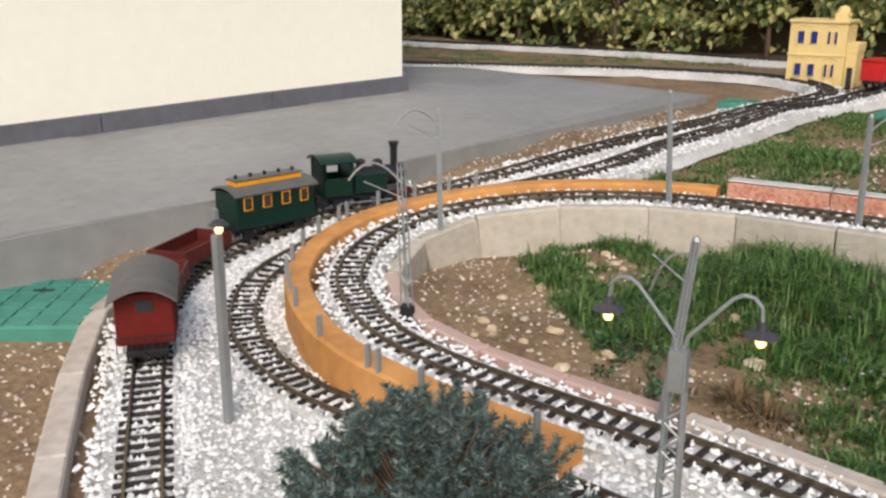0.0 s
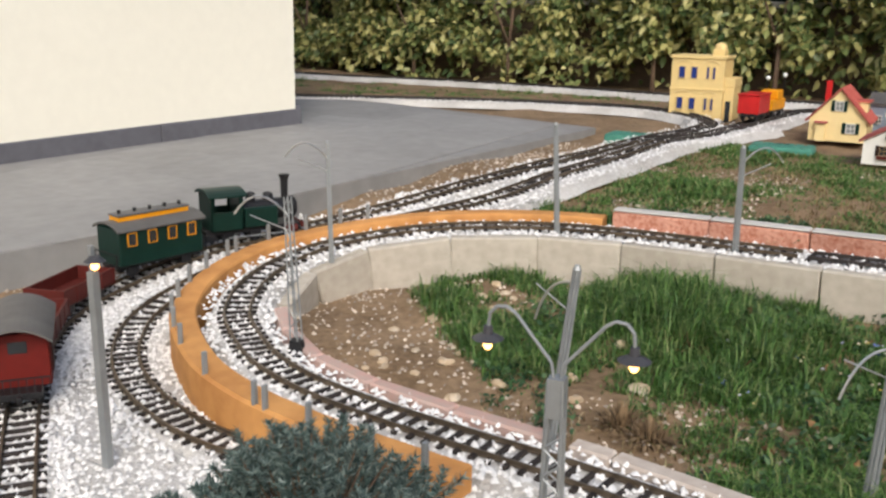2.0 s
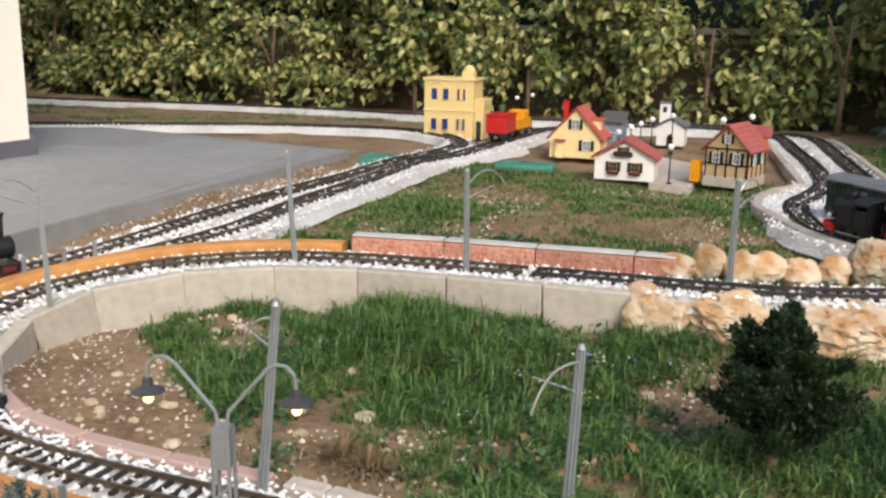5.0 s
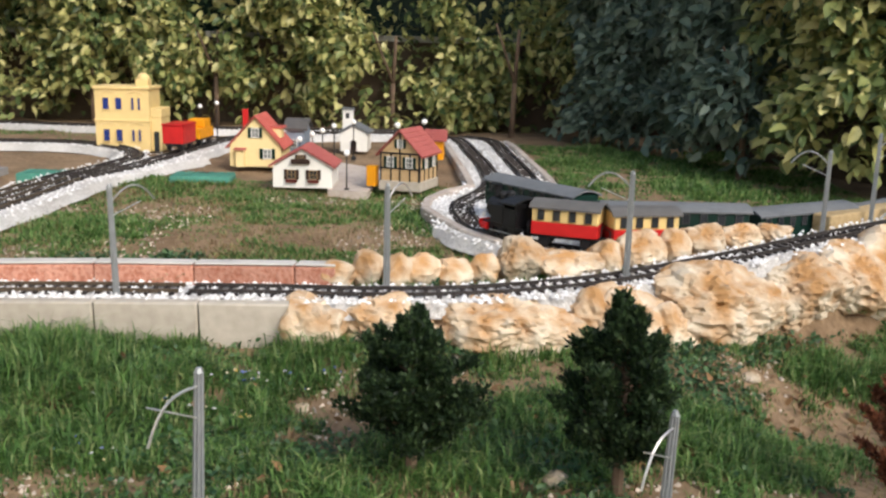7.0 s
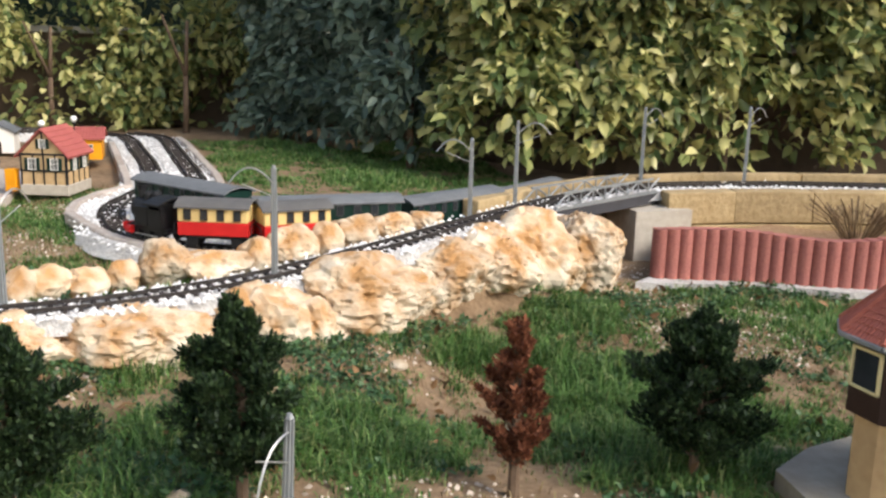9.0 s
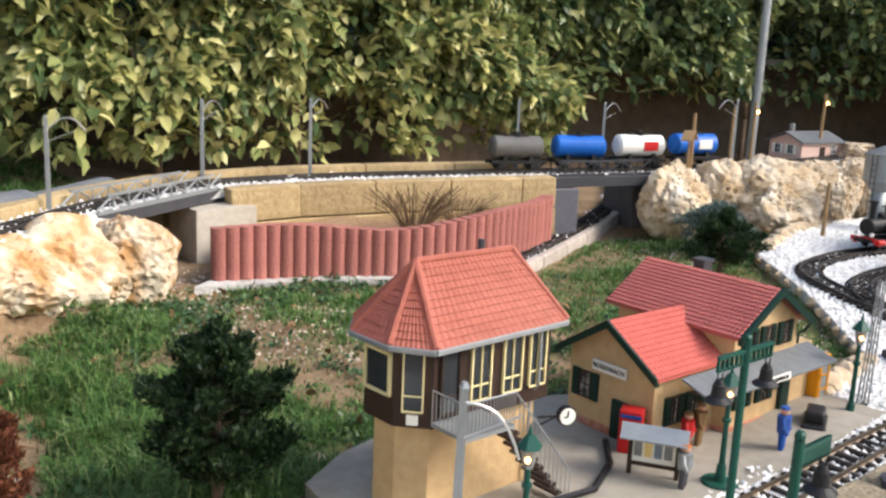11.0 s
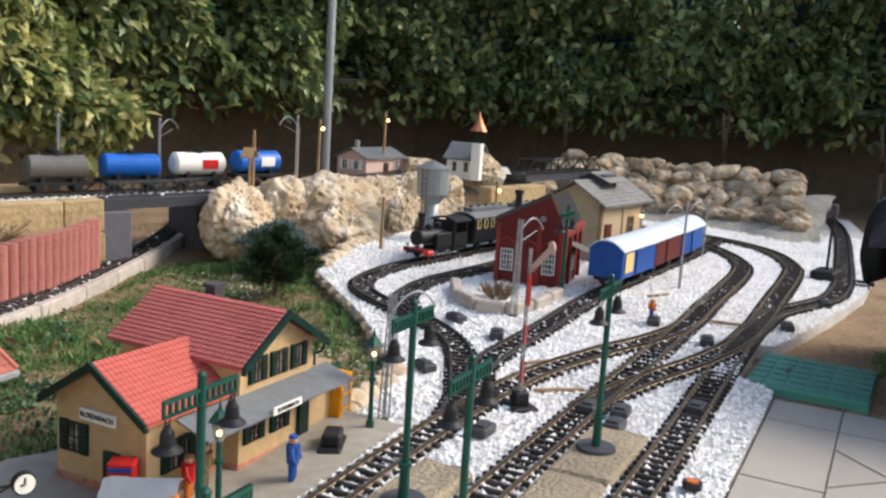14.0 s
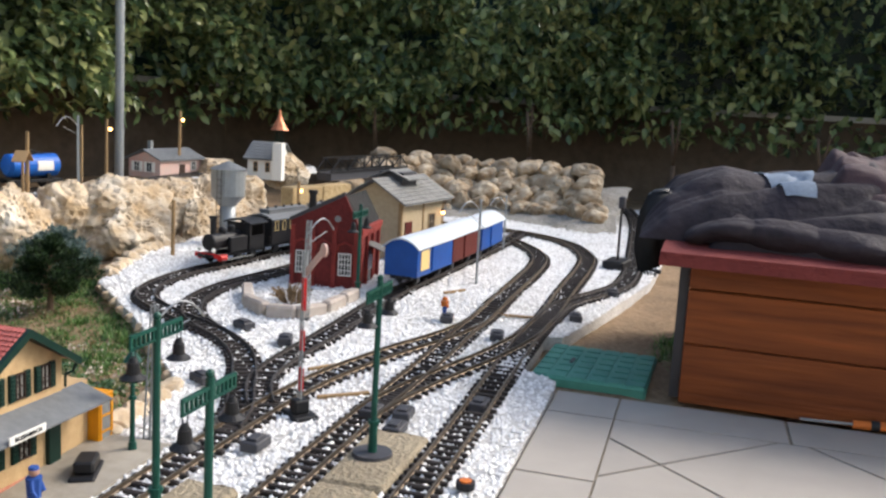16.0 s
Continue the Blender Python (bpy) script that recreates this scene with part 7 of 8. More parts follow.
def fence_posts():
    line, ns = T2[i0:i1], sides(T2)[i0:i1]
    at = [2, 6.5, 11.5, 15.8, 16.8, 22, 28, 32, 35, 38, 41, 44, 47, 48.2, 51, 54, 57, 60]
    for k in at:
        q, s = line[int(k)], ns[int(k)]
        t = new("fence_post")
        bm = bmesh.new()
        box(bm, -.004, .004, -.003, .003, 0, .04, bevel=.0008)
        box(bm, -.002, .002, -.0045, .0045, .004, .036)
        bpy.data.objects.remove(t)
        ob = finish("fence_post", bm, M["steel"])
        ob.matrix_world = Matrix.Translation((q.x + s.x * .112, q.y + s.y * .112, q.z + .008)) @ Matrix.Rotation(math.atan2(s.y, s.x), 4, "Z")
        tagged(ob, "stubby grey plastic post on the orange ledge", "fence post", "posts on the orange ledge")


fence_posts()


def gas_lamp(x, y, z, h=.17):
    t = thing("gas_lamp", pose(x, y, z), "dark green cast lamp post with a lit lantern", "street lamp", "green lamps of the platform")
    bm = bmesh.new()
    cyl(bm, (0, 0, 0), (0, 0, .006), .026, .024, 18)
    cyl(bm, (0, 0, .006), (0, 0, .03), .008, .006, 10)
    cyl(bm, (0, 0, .03), (0, 0, h - .045), .0042, .0032, 10)
    cyl(bm, (0, 0, h * .55), (0, 0, h * .58), .006, .006, 10)
    part("post", bm, M["postgreen"], t)
    bm = bmesh.new()
    cyl(bm, (0, 0, h - .045), (0, 0, h - .02), .006, .011, 6)
    part("lantern", bm, M["lacepane"], t)
    bm = bmesh.new()
    ball(bm, (0, -.0, h - .032), .0058, 8)
    ball(bm, (-.008, -.006, h - .032), .0036, 6)
    part("bulb", bm, M["lamp"], t, "glowing bulb")
    bm = bmesh.new()
    cyl(bm, (0, 0, h - .02), (0, 0, h - .006), .0155, .005, 6)
    cyl(bm, (0, 0, h - .006), (0, 0, h + .008), .003, .0005, 6)
    part("cap", bm, M["postgreen"], t)


gas_lamp(1.996, .873, .018, .175)
gas_lamp(1.265, .892, .018, .152)
gas_lamp(1.613, .862, .018, .165)


def bell_lamp(x, y, z, h, turn, base, arms=(-1, 1)):
    """A green post with a pierced cross beam and hanging black bell lamps."""
    t = thing("platform_lamp", pose(x, y, z, 0, 0, turn), "dark green post with a pierced beam and hanging black bell lamps", "platform lamp", "bell lamps of the platforms")
    bm = bmesh.new()
    cyl(bm, (0, 0, 0), (0, 0, .05), .0075, .0065, 10)
    cyl(bm, (0, 0, .05), (0, 0, .055), .009, .009, 10)
    cyl(bm, (0, 0, .055), (0, 0, h), .0048, .0045, 10)
    ball(bm, (0, 0, h + .004), .005, 8)
    part("post", bm, M["postgreen"], t)
    bm = bmesh.new()
    cyl(bm, (0, 0, -.004), (0, 0, .006), .032 if base == "darkgrey" else .028, .030 if base == "darkgrey" else .026, 22)
    part("foot", bm, M[base], t)
    bm = bmesh.new()
    x0, x1 = (-.052 if -1 in arms else 0), (.052 if 1 in arms else 0)
    box(bm, x0, x1, -.002, .002, h - .012, h - .008)
    box(bm, x0, x1, -.0015, .0015, h - .026, h - .023)
    beam = part("beam", bm, M["postgreen"], t)
    for k in range(13):
        u = x0 + (x1 - x0) * k / 12
        bpart("beam_bar", M["postgreen"], beam, (u - .0015, u + .0015, -.0015, .0015, h - .026, h - .008))
    for s in arms:
        bm = bmesh.new()
        tube(bm, [(s * .047, -.003, h - .026), (s * .047, -.0025, h - .034), (s * .047, .0025, h - .034), (s * .047, .003, h - .026)], .0008, 4)
        cyl(bm, (s * .047, 0, h - .040), (s * .047, 0, h - .034), .006, .0035, 12)
        cyl(bm, (s * .047, 0, h - .053), (s * .047, 0, h - .040), .0078, .0068, 14)
        cyl(bm, (s * .047, 0, h - .058), (s * .047, 0, h - .053), .0150, .0085, 18)
        cyl(bm, (s * .047, 0, h - .0595), (s * .047, 0, h - .058), .0145, .0150, 18)
        part("bell_shade", bm, M["black"], t)


bell_lamp(1.443, .745, .02, .262, 0, "postgreen")
bell_lamp(1.765, .684, .046, .262, 0, "darkgrey")
bell_lamp(2.098, .528, .046, .268, 0, "darkgrey")
bell_lamp(1.656, .552, .046, .24, 0, "darkgrey")
bell_lamp(1.252, .576, .02, .255, 0, "darkgrey", (1,))
bell_lamp(3.06, .925, .05, .25, 0, "postgreen")
bell_lamp(3.99, 1.02, .06, .24, 0, "postgreen")


def islands():
    for n, (x0, x1, y0, y1) in enumerate(((1.42, 1.58, .65, .735), (1.585, 1.735, .65, .735), (1.74, 1.915, .65, .735), (1.56, 1.74, .475, .566), (1.745, 1.98, .475, .566), (1.985, 2.21, .47, .568))):
        bm = bmesh.new()
        box(bm, x0, x1, y0, y1, .005, .047, bevel=.006)
        bmesh.ops.subdivide_edges(bm, edges=bm.edges[:], cuts=3)
        for v in bm.verts:
            v.co += Vector((noise.noise(v.co * 40), noise.noise(v.co * 40 + Vector((9, 0, 0))), noise.noise(v.co * 50))) * .003
        tagged(finish("stone_slab", bm, M["slabstone"]), "pitted tufa slab between the platform tracks", "stone slab", "slabs between the tracks")


islands()


def semaphore():
    t = thing("semaphore_signal", pose(2.238, .712, .02, 0, 0, 48), "red and white semaphore signal with its arm lowered", "railway signal")
    bm = bmesh.new()
    for s in (-1, 1):
        cyl(bm, (s * .006, 0, 0), (s * .003, 0, .30), .0018, .0016, 5)
    for k in range(18):
        s = 1 if k % 2 else -1
        cyl(bm, (s * .0055, 0, .016 * k), (-s * .005, 0, .016 * (k + 1)), .001, .001, 4)
    part("mast", bm, M["steel"], t)
    for k, (z0, z1) in enumerate(((.06, .10), (.13, .165), (.20, .255))):
        bpart("red_panel", M["red"], t, (-.0055, .0055, -.004, .001, z0, z1))
    bm = bmesh.new()
    box(bm, -.085, 0, -.006, -.003, -.005, .006)
    cyl(bm, (-.085, -.006, 0), (-.085, -.002, 0), .011, .011, 16)
    bmesh.ops.transform(bm, matrix=Matrix.Translation((.005, -.002, .262)) @ Matrix.Rotation(radians(36), 4, "Y"), verts=bm.verts)
    part("arm", bm, M["pink"], t)
    bpart("base_box", M["black"], t, (-.03, .03, -.024, .02, -.004, .022), (-.012, .012, -.014, .012, .022, .045), bevel=.002)


semaphore()


def point_lever():
    t = thing("switch_stand", pose(3.92, .335, .062, 0, 0, -10), "tall black switch stand on a black box beside the branch track", "switch stand")
    bm = bmesh.new()
    cyl(bm, (0, 0, .02), (0, 0, .215), .0045, .004, 8)
    part("post", bm, M["black"], t)
    bpart("head", M["darkgrey"], t, (-.012, .012, -.010, .010, .205, .245), bevel=.004)
    bpart("base_box", M["black"], t, (-.06, .06, -.035, .035, 0, .035), bevel=.004)
    bpart("tie_bar", M["black"], t, (-.05, -.03, -.14, -.035, .0, .012), (.02, .04, -.14, -.035, .0, .012), bevel=.001)


point_lever()


def black_box(x, y, turn, l=.05, w=.03, h=.016):
    bm = bmesh.new()
    box(bm, -l / 2, l / 2, -w / 2, w / 2, 0, h, bevel=.002)
    box(bm, -l * .3, l * .3, -w * .3, w * .3, h - .001, h + .004, bevel=.001)
    ob = finish("point_motor", bm, M["darkgrey"])
    ob.matrix_world = pose(x, y, level(x, y) + .016, 0, 0, turn)
    tagged(ob, "flat black point motor box beside the rails", "point motor", "point motors")


for x, y, a in ((2.075, .71, 0), (2.29, .60, 0), (2.225, .535, 0), (2.33, .95, 60), (2.40, .435, 0), (2.30, .545, 5), (2.83, .50, 10), (2.93, .645, 10), (3.10, .36, 10), (2.68, 1.05, 60), (2.62, .92, 20), (3.42, .30, 10)):
    black_box(x, y, a)


def gnome(x, y, z, coat, legs, hat, label, h=.07):
    """A small painted railway figure in one plain mesh."""
    bm = bmesh.new()
    cyl(bm, (-.006, 0, 0), (-.004, 0, h * .45), .004, .0055, 8)
    cyl(bm, (.006, 0, 0), (.004, 0, h * .45), .004, .0055, 8)
    cyl(bm, (0, 0, h * .42), (0, 0, h * .8), .009, .0105, 10)
    for s in (-1, 1):
        tube(bm, [(s * .010, 0, h * .78), (s * .015, -.003, h * .6), (s * .013, -.008, h * .45)], .003, 6)
    ball(bm, (0, 0, h * .9), .0068, 10)
    cyl(bm, (0, 0, h * .95), (0, 0, h), .0072, .006, 10)
    ob = finish("figurine", bm, M[coat])
    me = ob.data
    for m in (legs, "skin", hat):
        me.materials.append(M[m])
    idx = []
    for p in me.polygons:
        z_ = p.center.z / h
        idx.append(1 if z_ < .44 else (2 if .83 < z_ < .945 else (3 if z_ >= .945 else 0)))
    me.polygons.foreach_set("material_index", idx)
    ob.matrix_world = pose(x, y, z, 0, 0, 20)
    tagged(ob, label, "figurine", "railway figurines")


gnome(1.778, .868, .022, "figblue", "deepblue", "figblue", "painted figurine in a blue uniform on the platform")
gnome(1.56, .885, .02, "steel", "darkgrey", "figorange", "painted figurine in grey beside the notice board", .062)
gnome(1.665, .955, .02, "red", "figorange", "figbrown", "painted figurine in red under the canopy", .06)
gnome(1.70, .958, .02, "figbrown", "figbrown", "figbrown", "brown painted figurine under the canopy", .065)
gnome(2.94, .655, level(2.94, .655) + .034, "figorange", "figblue", "figorange", "small orange figurine on a point motor box", .036)


def platform_things():
    t = thing("notice_board", pose(1.556, .932, .018, 0, 0, -58), "brown notice board with a grey roof and paper notices", "notice board")
    bpart("board", M["dial"], t, (-.03, .03, -.002, .002, .02, .055))
    for s in (-1, 1):
        bpart("leg", M["brown"], t, (s * .032 - .003, s * .032 + .003, -.004, .004, 0, .062))
    bpart("rail", M["brown"], t, (-.034, .034, -.003, .003, .014, .02), (-.034, .034, -.003, .003, .055, .06))
    for k, c in enumerate(("lacepane", "cream", "jean", "lacepane")):
        bpart("notice", M[c], t, (-.027 + .0135 * k, -.016 + .0135 * k, -.003, -.0018, .028, .048))
    bm = bmesh.new()
    slab(bm, (-.045, -.03, .062), (.045, -.03, .062), (.045, .0, .074), (-.045, .0, .074), .002)
    slab(bm, (-.045, .0, .074), (.045, .0, .074), (.045, .03, .062), (-.045, .03, .062), .002)
    part("roof", bm, M["steel"], t)
    t = thing("vending_machine", pose(1.598, 1.005, .018, 0, 0, -60), "bright red vending machine beside the station wall", "vending machine")
    bpart("body", M["red"], t, (-.017, .017, -.014, .014, 0, .066), bevel=.002)
    bpart("front_panel", M["dial"], t, (-.012, .012, -.0155, -.0135, .03, .05))
    bpart("top_band", M["deepblue"], t, (-.015, .015, -.0155, -.0135, .055, .06))
    t = thing("luggage_pile", pose(1.905, .885, .02, 0, 0, 25), "stack of black suitcases on the platform", "luggage")
    for n, b in enumerate(((-.036, .036, -.018, .018, 0, .018), (-.024, .022, -.014, .014, .018, .036))):
        bpart("suitcase", M["black"], t, b, bevel=.003)
    t = thing("station_clock", pose(1.41, 1.0, .04, 0, 0, -20), "round white station clock on a black bracket", "clock")
    bm = bmesh.new()
    tube(bm, [(-.012, .004, .075), (.02, 0, .075)], .002)
    tube(bm, [(-.012, .004, .062), (.014, 0, .075)], .0014)
    part("bracket", bm, M["black"], t)
    bm = bmesh.new()
    cyl(bm, (.028, -.004, .075), (.028, .004, .075), .0135, .0135, 20)
    part("case", bm, M["black"], t)
    bm = bmesh.new()
    cyl(bm, (.028, -.0048, .075), (.028, -.004, .075), .0115, .0115, 20)
    dial = part("dial", bm, M["dial"], t)
    bpart("hour_hand", M["black"], dial, (.027, .029, -.0056, -.0048, .075, .083))
    bpart("minute_hand", M["black"], dial, (.0225, .028, -.0056, -.0048, .0735, .0755))
    bm = bmesh.new()
    tube(bm, [(1.36, .96, .022), (1.45, .945, .024), (1.53, .985, .024), (1.585, 1.04, .024)], .005, 6)
    tagged(finish("cable", bm, M["black"]), "black cable lying across the platform", "cable")


platform_things()


def timber_bit(x, y, turn, l):
    bm = bmesh.new()
    box(bm, -l / 2, l / 2, -.004, .004, 0, .006, bevel=.001)
    ob = finish("wood_strip", bm, M["timber"])
    ob.matrix_world = pose(x, y, level(x, y) + .017, 0, 0, turn)
    tagged(ob, "thin strip of pale wood lying on the gravel", "wood strip", "wood strips on the gravel")


for p in ((2.50, .775, -35, .08), (2.36, .68, -50, .10), (3.05, .50, -80, .09), (3.2, .70, -30, .08)):
    timber_bit(*p)


def planter():
    t = thing("planter_edge", pose(0, 0, 0), "low edge of whitish stones round a dry planting patch", "planter")
    ring = [(2.98, 1.20), (2.85, 1.13), (2.79, 1.05), (2.795, .975), (2.87, .935), (2.97, .93), (3.06, .93)]
    for (xa, ya), (xb, yb) in zip(ring, ring[1:]):
        L = math.hypot(xb - xa, yb - ya)
        bm = bmesh.new()
        box(bm, .002, L - .002, -.014, .014, -.01, .03, bevel=.005)
        ob = part("edge_stone", bm, M["kerb"], t)
        ob.matrix_basis = Matrix.Translation((xa, ya, level(xa, ya) + .014)) @ Matrix.Rotation(math.atan2(yb - ya, xb - xa), 4, "Z")
    dry_bush(2.93, 1.05, .06, .045, 80, "dry brown grass tuft in the planting patch", M["twig"])


planter()


def lid(x, y, z, w, d, turn, label):
    t = thing("inspection_cover", pose(x, y, z, 0, 0, turn), label, "cover", "green inspection covers")
    bpart("frame", M["teal"], t, (-w / 2, w / 2, -d / 2, d / 2, -.02, .012), bevel=.004)
    n = 6
    for i in range(n):
        for j in range(n):
            bpart("panel", M["teal"], t, (-w / 2 + w * (i + .12) / n, -w / 2 + w * (i + .88) / n, -d / 2 + d * (j + .12) / n, -d / 2 + d * (j + .88) / n, .011, .0145))
    bpart("grip", M["black"], t, (-.02, .02, d * .2, d * .2 + .008, .0146, .016))


lid(2.785, .27, .029, .265, .235, -2, "ribbed green plastic inspection cover beside the patio")
lid(-1.615, .80, level(-1.615, .80) - .004, .27, .26, 40, "faded green plastic inspection cover in the earth")
lid(-1.16, 3.17, .127, .2, .12, 5, "faded green plastic inspection cover in the earth")
lid(-.66, 3.19, .13, .2, .12, 5, "faded green plastic inspection cover in the lawn")


def garden_box():
    t = thing("garden_chest", pose(2.632, .095, .03, 0, 0, -2), "stained board garden chest with a red felt lid", "garden chest")
    for k, (z0, z1) in enumerate(((0, .115), (.118, .222), (.225, .285))):
        bpart("board", M["wood"], t, (0, .018, -.9, 0, z0, z1), bevel=.002)
        bpart("board", M["wood"], t, (.0185, .62, -.018, 0, z0, z1), bevel=.002)
    bpart("back_panel", M["wood"], t, (.60, .62, -.9, -.019, 0, .285), (.019, .6, -.9, -.88, 0, .285))
    bpart("corner_post", M["darkgrey"], t, (.03, .06, .002, .02, 0, .28))
    bm = bmesh.new()
    slab(bm, (-.05, -.95, .297), (-.05, .055, .297), (.66, .055, .362), (.66, -.95, .362), .012)
    for k in range(3):
        box(bm, -.051, .64, -.30 - .3 * k, -.296 - .3 * k, .296, .2985, Matrix.Translation((0, 0, 0)))
    part("lid", bm, M["redfelt"], t, "red felted lid")
    bpart("lid_trim", M["redfelt"], t, (-.052, -.044, -.95, .056, .272, .288))
    t = thing("quilted_jacket", pose(0, 0, 0), "dark quilted jacket with denim lining heaped on the chest lid", "jacket")

    def puffed(name, path, radii, flat_z, seam, material, label="", lump=.14, seed=0):
        """A stuffed tube along a path, pinched at its seams, sagging and creased."""
        line = curve([(x, y, z) for x, y, z in path], .006)
        bm, rings, m = bmesh.new(), [], 30
        for k, q in enumerate(line):
            u = k / max(1, len(line) - 1)
            d = (line[min(k + 1, len(line) - 1)] - line[max(k - 1, 0)]).normalized()
            side = d.cross(Vector((0, 0, 1))).normalized()
            up = side.cross(d)
            R = float(np.interp(u, np.linspace(0, 1, len(radii)), radii))
            end = min(1.0, math.sqrt(max(0.0, 1 - (1 - min(1, min(u, 1 - u) * len(line) * .006 / max(.01, R))) ** 2)) + .05)
            pinch = .84 + .16 * abs(math.sin(math.pi * k * .006 / seam + seed)) ** .6
            ring = []
            for i_ in range(m):
                a = 2 * math.pi * i_ / m
                v = side * math.cos(a) + up * math.sin(a) * flat_z
                w = R * end * pinch * (1 + lump * noise.noise(q * 9 + v * 2 + Vector((seed, 0, 0))) + .07 * noise.noise(q * 18 + v * 2))
                w -= .16 * R * abs(noise.noise(q * 9 + v * 1.0 + Vector((0, seed, 0)))) ** .7
                ring.append(bm.verts.new(q + v * w))
            rings.append(ring)
        for a, b in zip(rings, rings[1:]):
            for i_ in range(m):
                bm.faces.new((a[i_], a[(i_ + 1) % m], b[(i_ + 1) % m], b[i_]))
        bm.faces.new(rings[0][::-1])
        bm.faces.new(rings[-1])
        part(name, bm, M[material], t, label, smooth=True)

    def heap(name, y0, y1, x0, x1, rise, material, label="", seed=0, lift=0.0, fan=.35, under=None):
        """A draped, quilted sheet over the lid: mounded, seamed and creased; its rim lies on the felt."""
        nu, nv = int((y0 - y1) / .007), int((x1 - x0) / .007)
        bm, rows = bmesh.new(), []
        for i_ in range(nu + 1):
            u = i_ / nu
            y = y0 + (y1 - y0) * u
            row = []
            for k in range(nv + 1):
                v = k / nv
                x = x0 + (x1 - x0) * v
                if under:
                    y = y0 + (y1 - y0) * u + (.35 - .4 * u) * (x - 2.80) + .012 * noise.noise((x * 14, u * 3, 2))
                lid_z = .336 + .0915 * (x - 2.632) - .004
                ya, yb, xa, xb = under or (y0, y1, x0, x1)
                across = min(x - xa, xb - x) / (xb - xa)
                rim = min(1.0, math.sqrt(max(0, across) / .22)) * min(1.0, math.sqrt(max(0.0, min(ya - y, y - yb)) / .05))
                q = Vector((x, y, seed))
                h = float(np.interp(y, [-.9, -.4, -.25, -.15, -.08, -.03, .05, .13, .2], rise))
                h *= .86 + .42 * noise.noise(q * 3.4) + .10 * noise.noise(q * 8)
                warp = y * fan + (1.15 - fan) * (x - 2.8) + .025 * noise.noise(q * 4 + Vector((3, 0, 0)))
                h += .024 * abs(math.sin(math.pi * warp / .105)) ** .55 - .014
                h -= .014 * max(0.0, 1 - abs(noise.noise(Vector((x * 9, y * 4, seed + 5)))) / .10)
                h += .0022 * noise.noise(q * 34)
                row.append(bm.verts.new((x + .02 * noise.noise(q * 4), y + .02 * noise.noise(q * 4 + Vector((9, 0, 0))), lid_z + max(.004, h) * rim + lift)))
            rows.append(row)
        for a, b in zip(rows, rows[1:]):
            for k in range(nv):
                bm.faces.new((a[k], a[k + 1], b[k + 1], b[k]))
        part(name, bm, M[material], t, label, smooth=True)

    top = [.15, .15, .14, .125, .12, .105, .115, .09, .05]
    heap("body_panel", .195, -.30, 2.68, 3.12, top, "cloth", seed=1)
    heap("hood", -.125, -.93, 2.70, 3.16, [h * .98 for h in top], "plum", "plum quilted hood", seed=5)
    heap("front_panel", .07, -.90, 2.64, 2.86, [h * .55 for h in top], "cloth", seed=9)
    puffed("sleeve", [(2.67, .115, .345), (2.675, .04, .365), (2.68, -.08, .362), (2.665, -.22, .352), (2.665, -.42, .352), (2.69, -.62, .36)], (.03, .052, .06, .055, .05, .045), .58, .12, "cloth", lump=.18, seed=3)
    bm = bmesh.new()
    prism(bm, [(.150, .425), (.195, .415), (.212, .37), (.216, .30), (.200, .242), (.178, .262), (.160, .255), (.150, .33)], .11, "x", 2.80)
    bmesh.ops.bevel(bm, geom=bm.edges[:], offset=.006, segments=2, affect="EDGES")
    part("hem", bm, M["black"], t, "black hem hanging over the edge", smooth=True)
    heap("lining", -.045, -.118, 2.74, 2.92, top, "jean", "pale blue denim lining", 1, .005, under=(.195, -.30, 2.68, 3.12))
    t = thing("screwdriver", pose(2.602, -.215, .036, 0, 0, -88), "screwdriver with an orange and black handle on the tiles", "screwdriver")
    bm = bmesh.new()
    cyl(bm, (0, 0, .006), (.075, 0, .009), .008, .009, 12)
    part("handle", bm, M["figorange"], t)
    bm = bmesh.new()
    cyl(bm, (.03, 0, .0075), (.045, 0, .008), .0095, .0095, 12)
    part("grip_band", bm, M["black"], t)
    bm = bmesh.new()
    cyl(bm, (-.09, 0, .004), (0, 0, .006), .0025, .0025, 8)
    part("shaft", bm, M["steel"], t)
    t = thing("toy_wheel", pose(2.05, .37, .04), "small black and orange toy wheel on the gravel", "toy wheel")
    bm = bmesh.new()
    cyl(bm, (0, 0, 0), (0, 0, .01), .014, .014, 16)
    part("tyre", bm, M["black"], t)
    bm = bmesh.new()
    cyl(bm, (0, 0, .01), (0, 0, .012), .009, .009, 14)
    part("hub", bm, M["figorange"], t)


garden_box()


def street_pole():
    t = thing("street_lamp_pole", pose(4.36, 2.55, .2), "tall plain grey steel pole in front of the hedge", "pole")
    bm = bmesh.new()
    cyl(bm, (0, 0, -.2), (.02, 0, 2.4), .02, .018, 14)
    part("post", bm, M["steel"], t)


street_pole()


def telegraph(x, y, z, h, lamp_on):
    t = thing("telegraph_pole", pose(x, y, z), "rough brown wooden pole with a small lamp" if lamp_on else "rough brown wooden pole on the bank", "pole", "wooden poles on the bank")
    bm = bmesh.new()
    cyl(bm, (0, 0, -.05), (.004, 0, h), .0065, .0055, 7)
    part("post", bm, M["timber"], t)
    if lamp_on:
        bm = bmesh.new()
        tube(bm, [(.004, 0, h - .03), (.022, 0, h - .03)], .0012)
        part("arm", bm, M["black"], t)
        bm = bmesh.new()
        ball(bm, (.024, 0, h - .036), .007, 8)
        part("bulb", bm, M["lamp"], t, "glowing bulb")


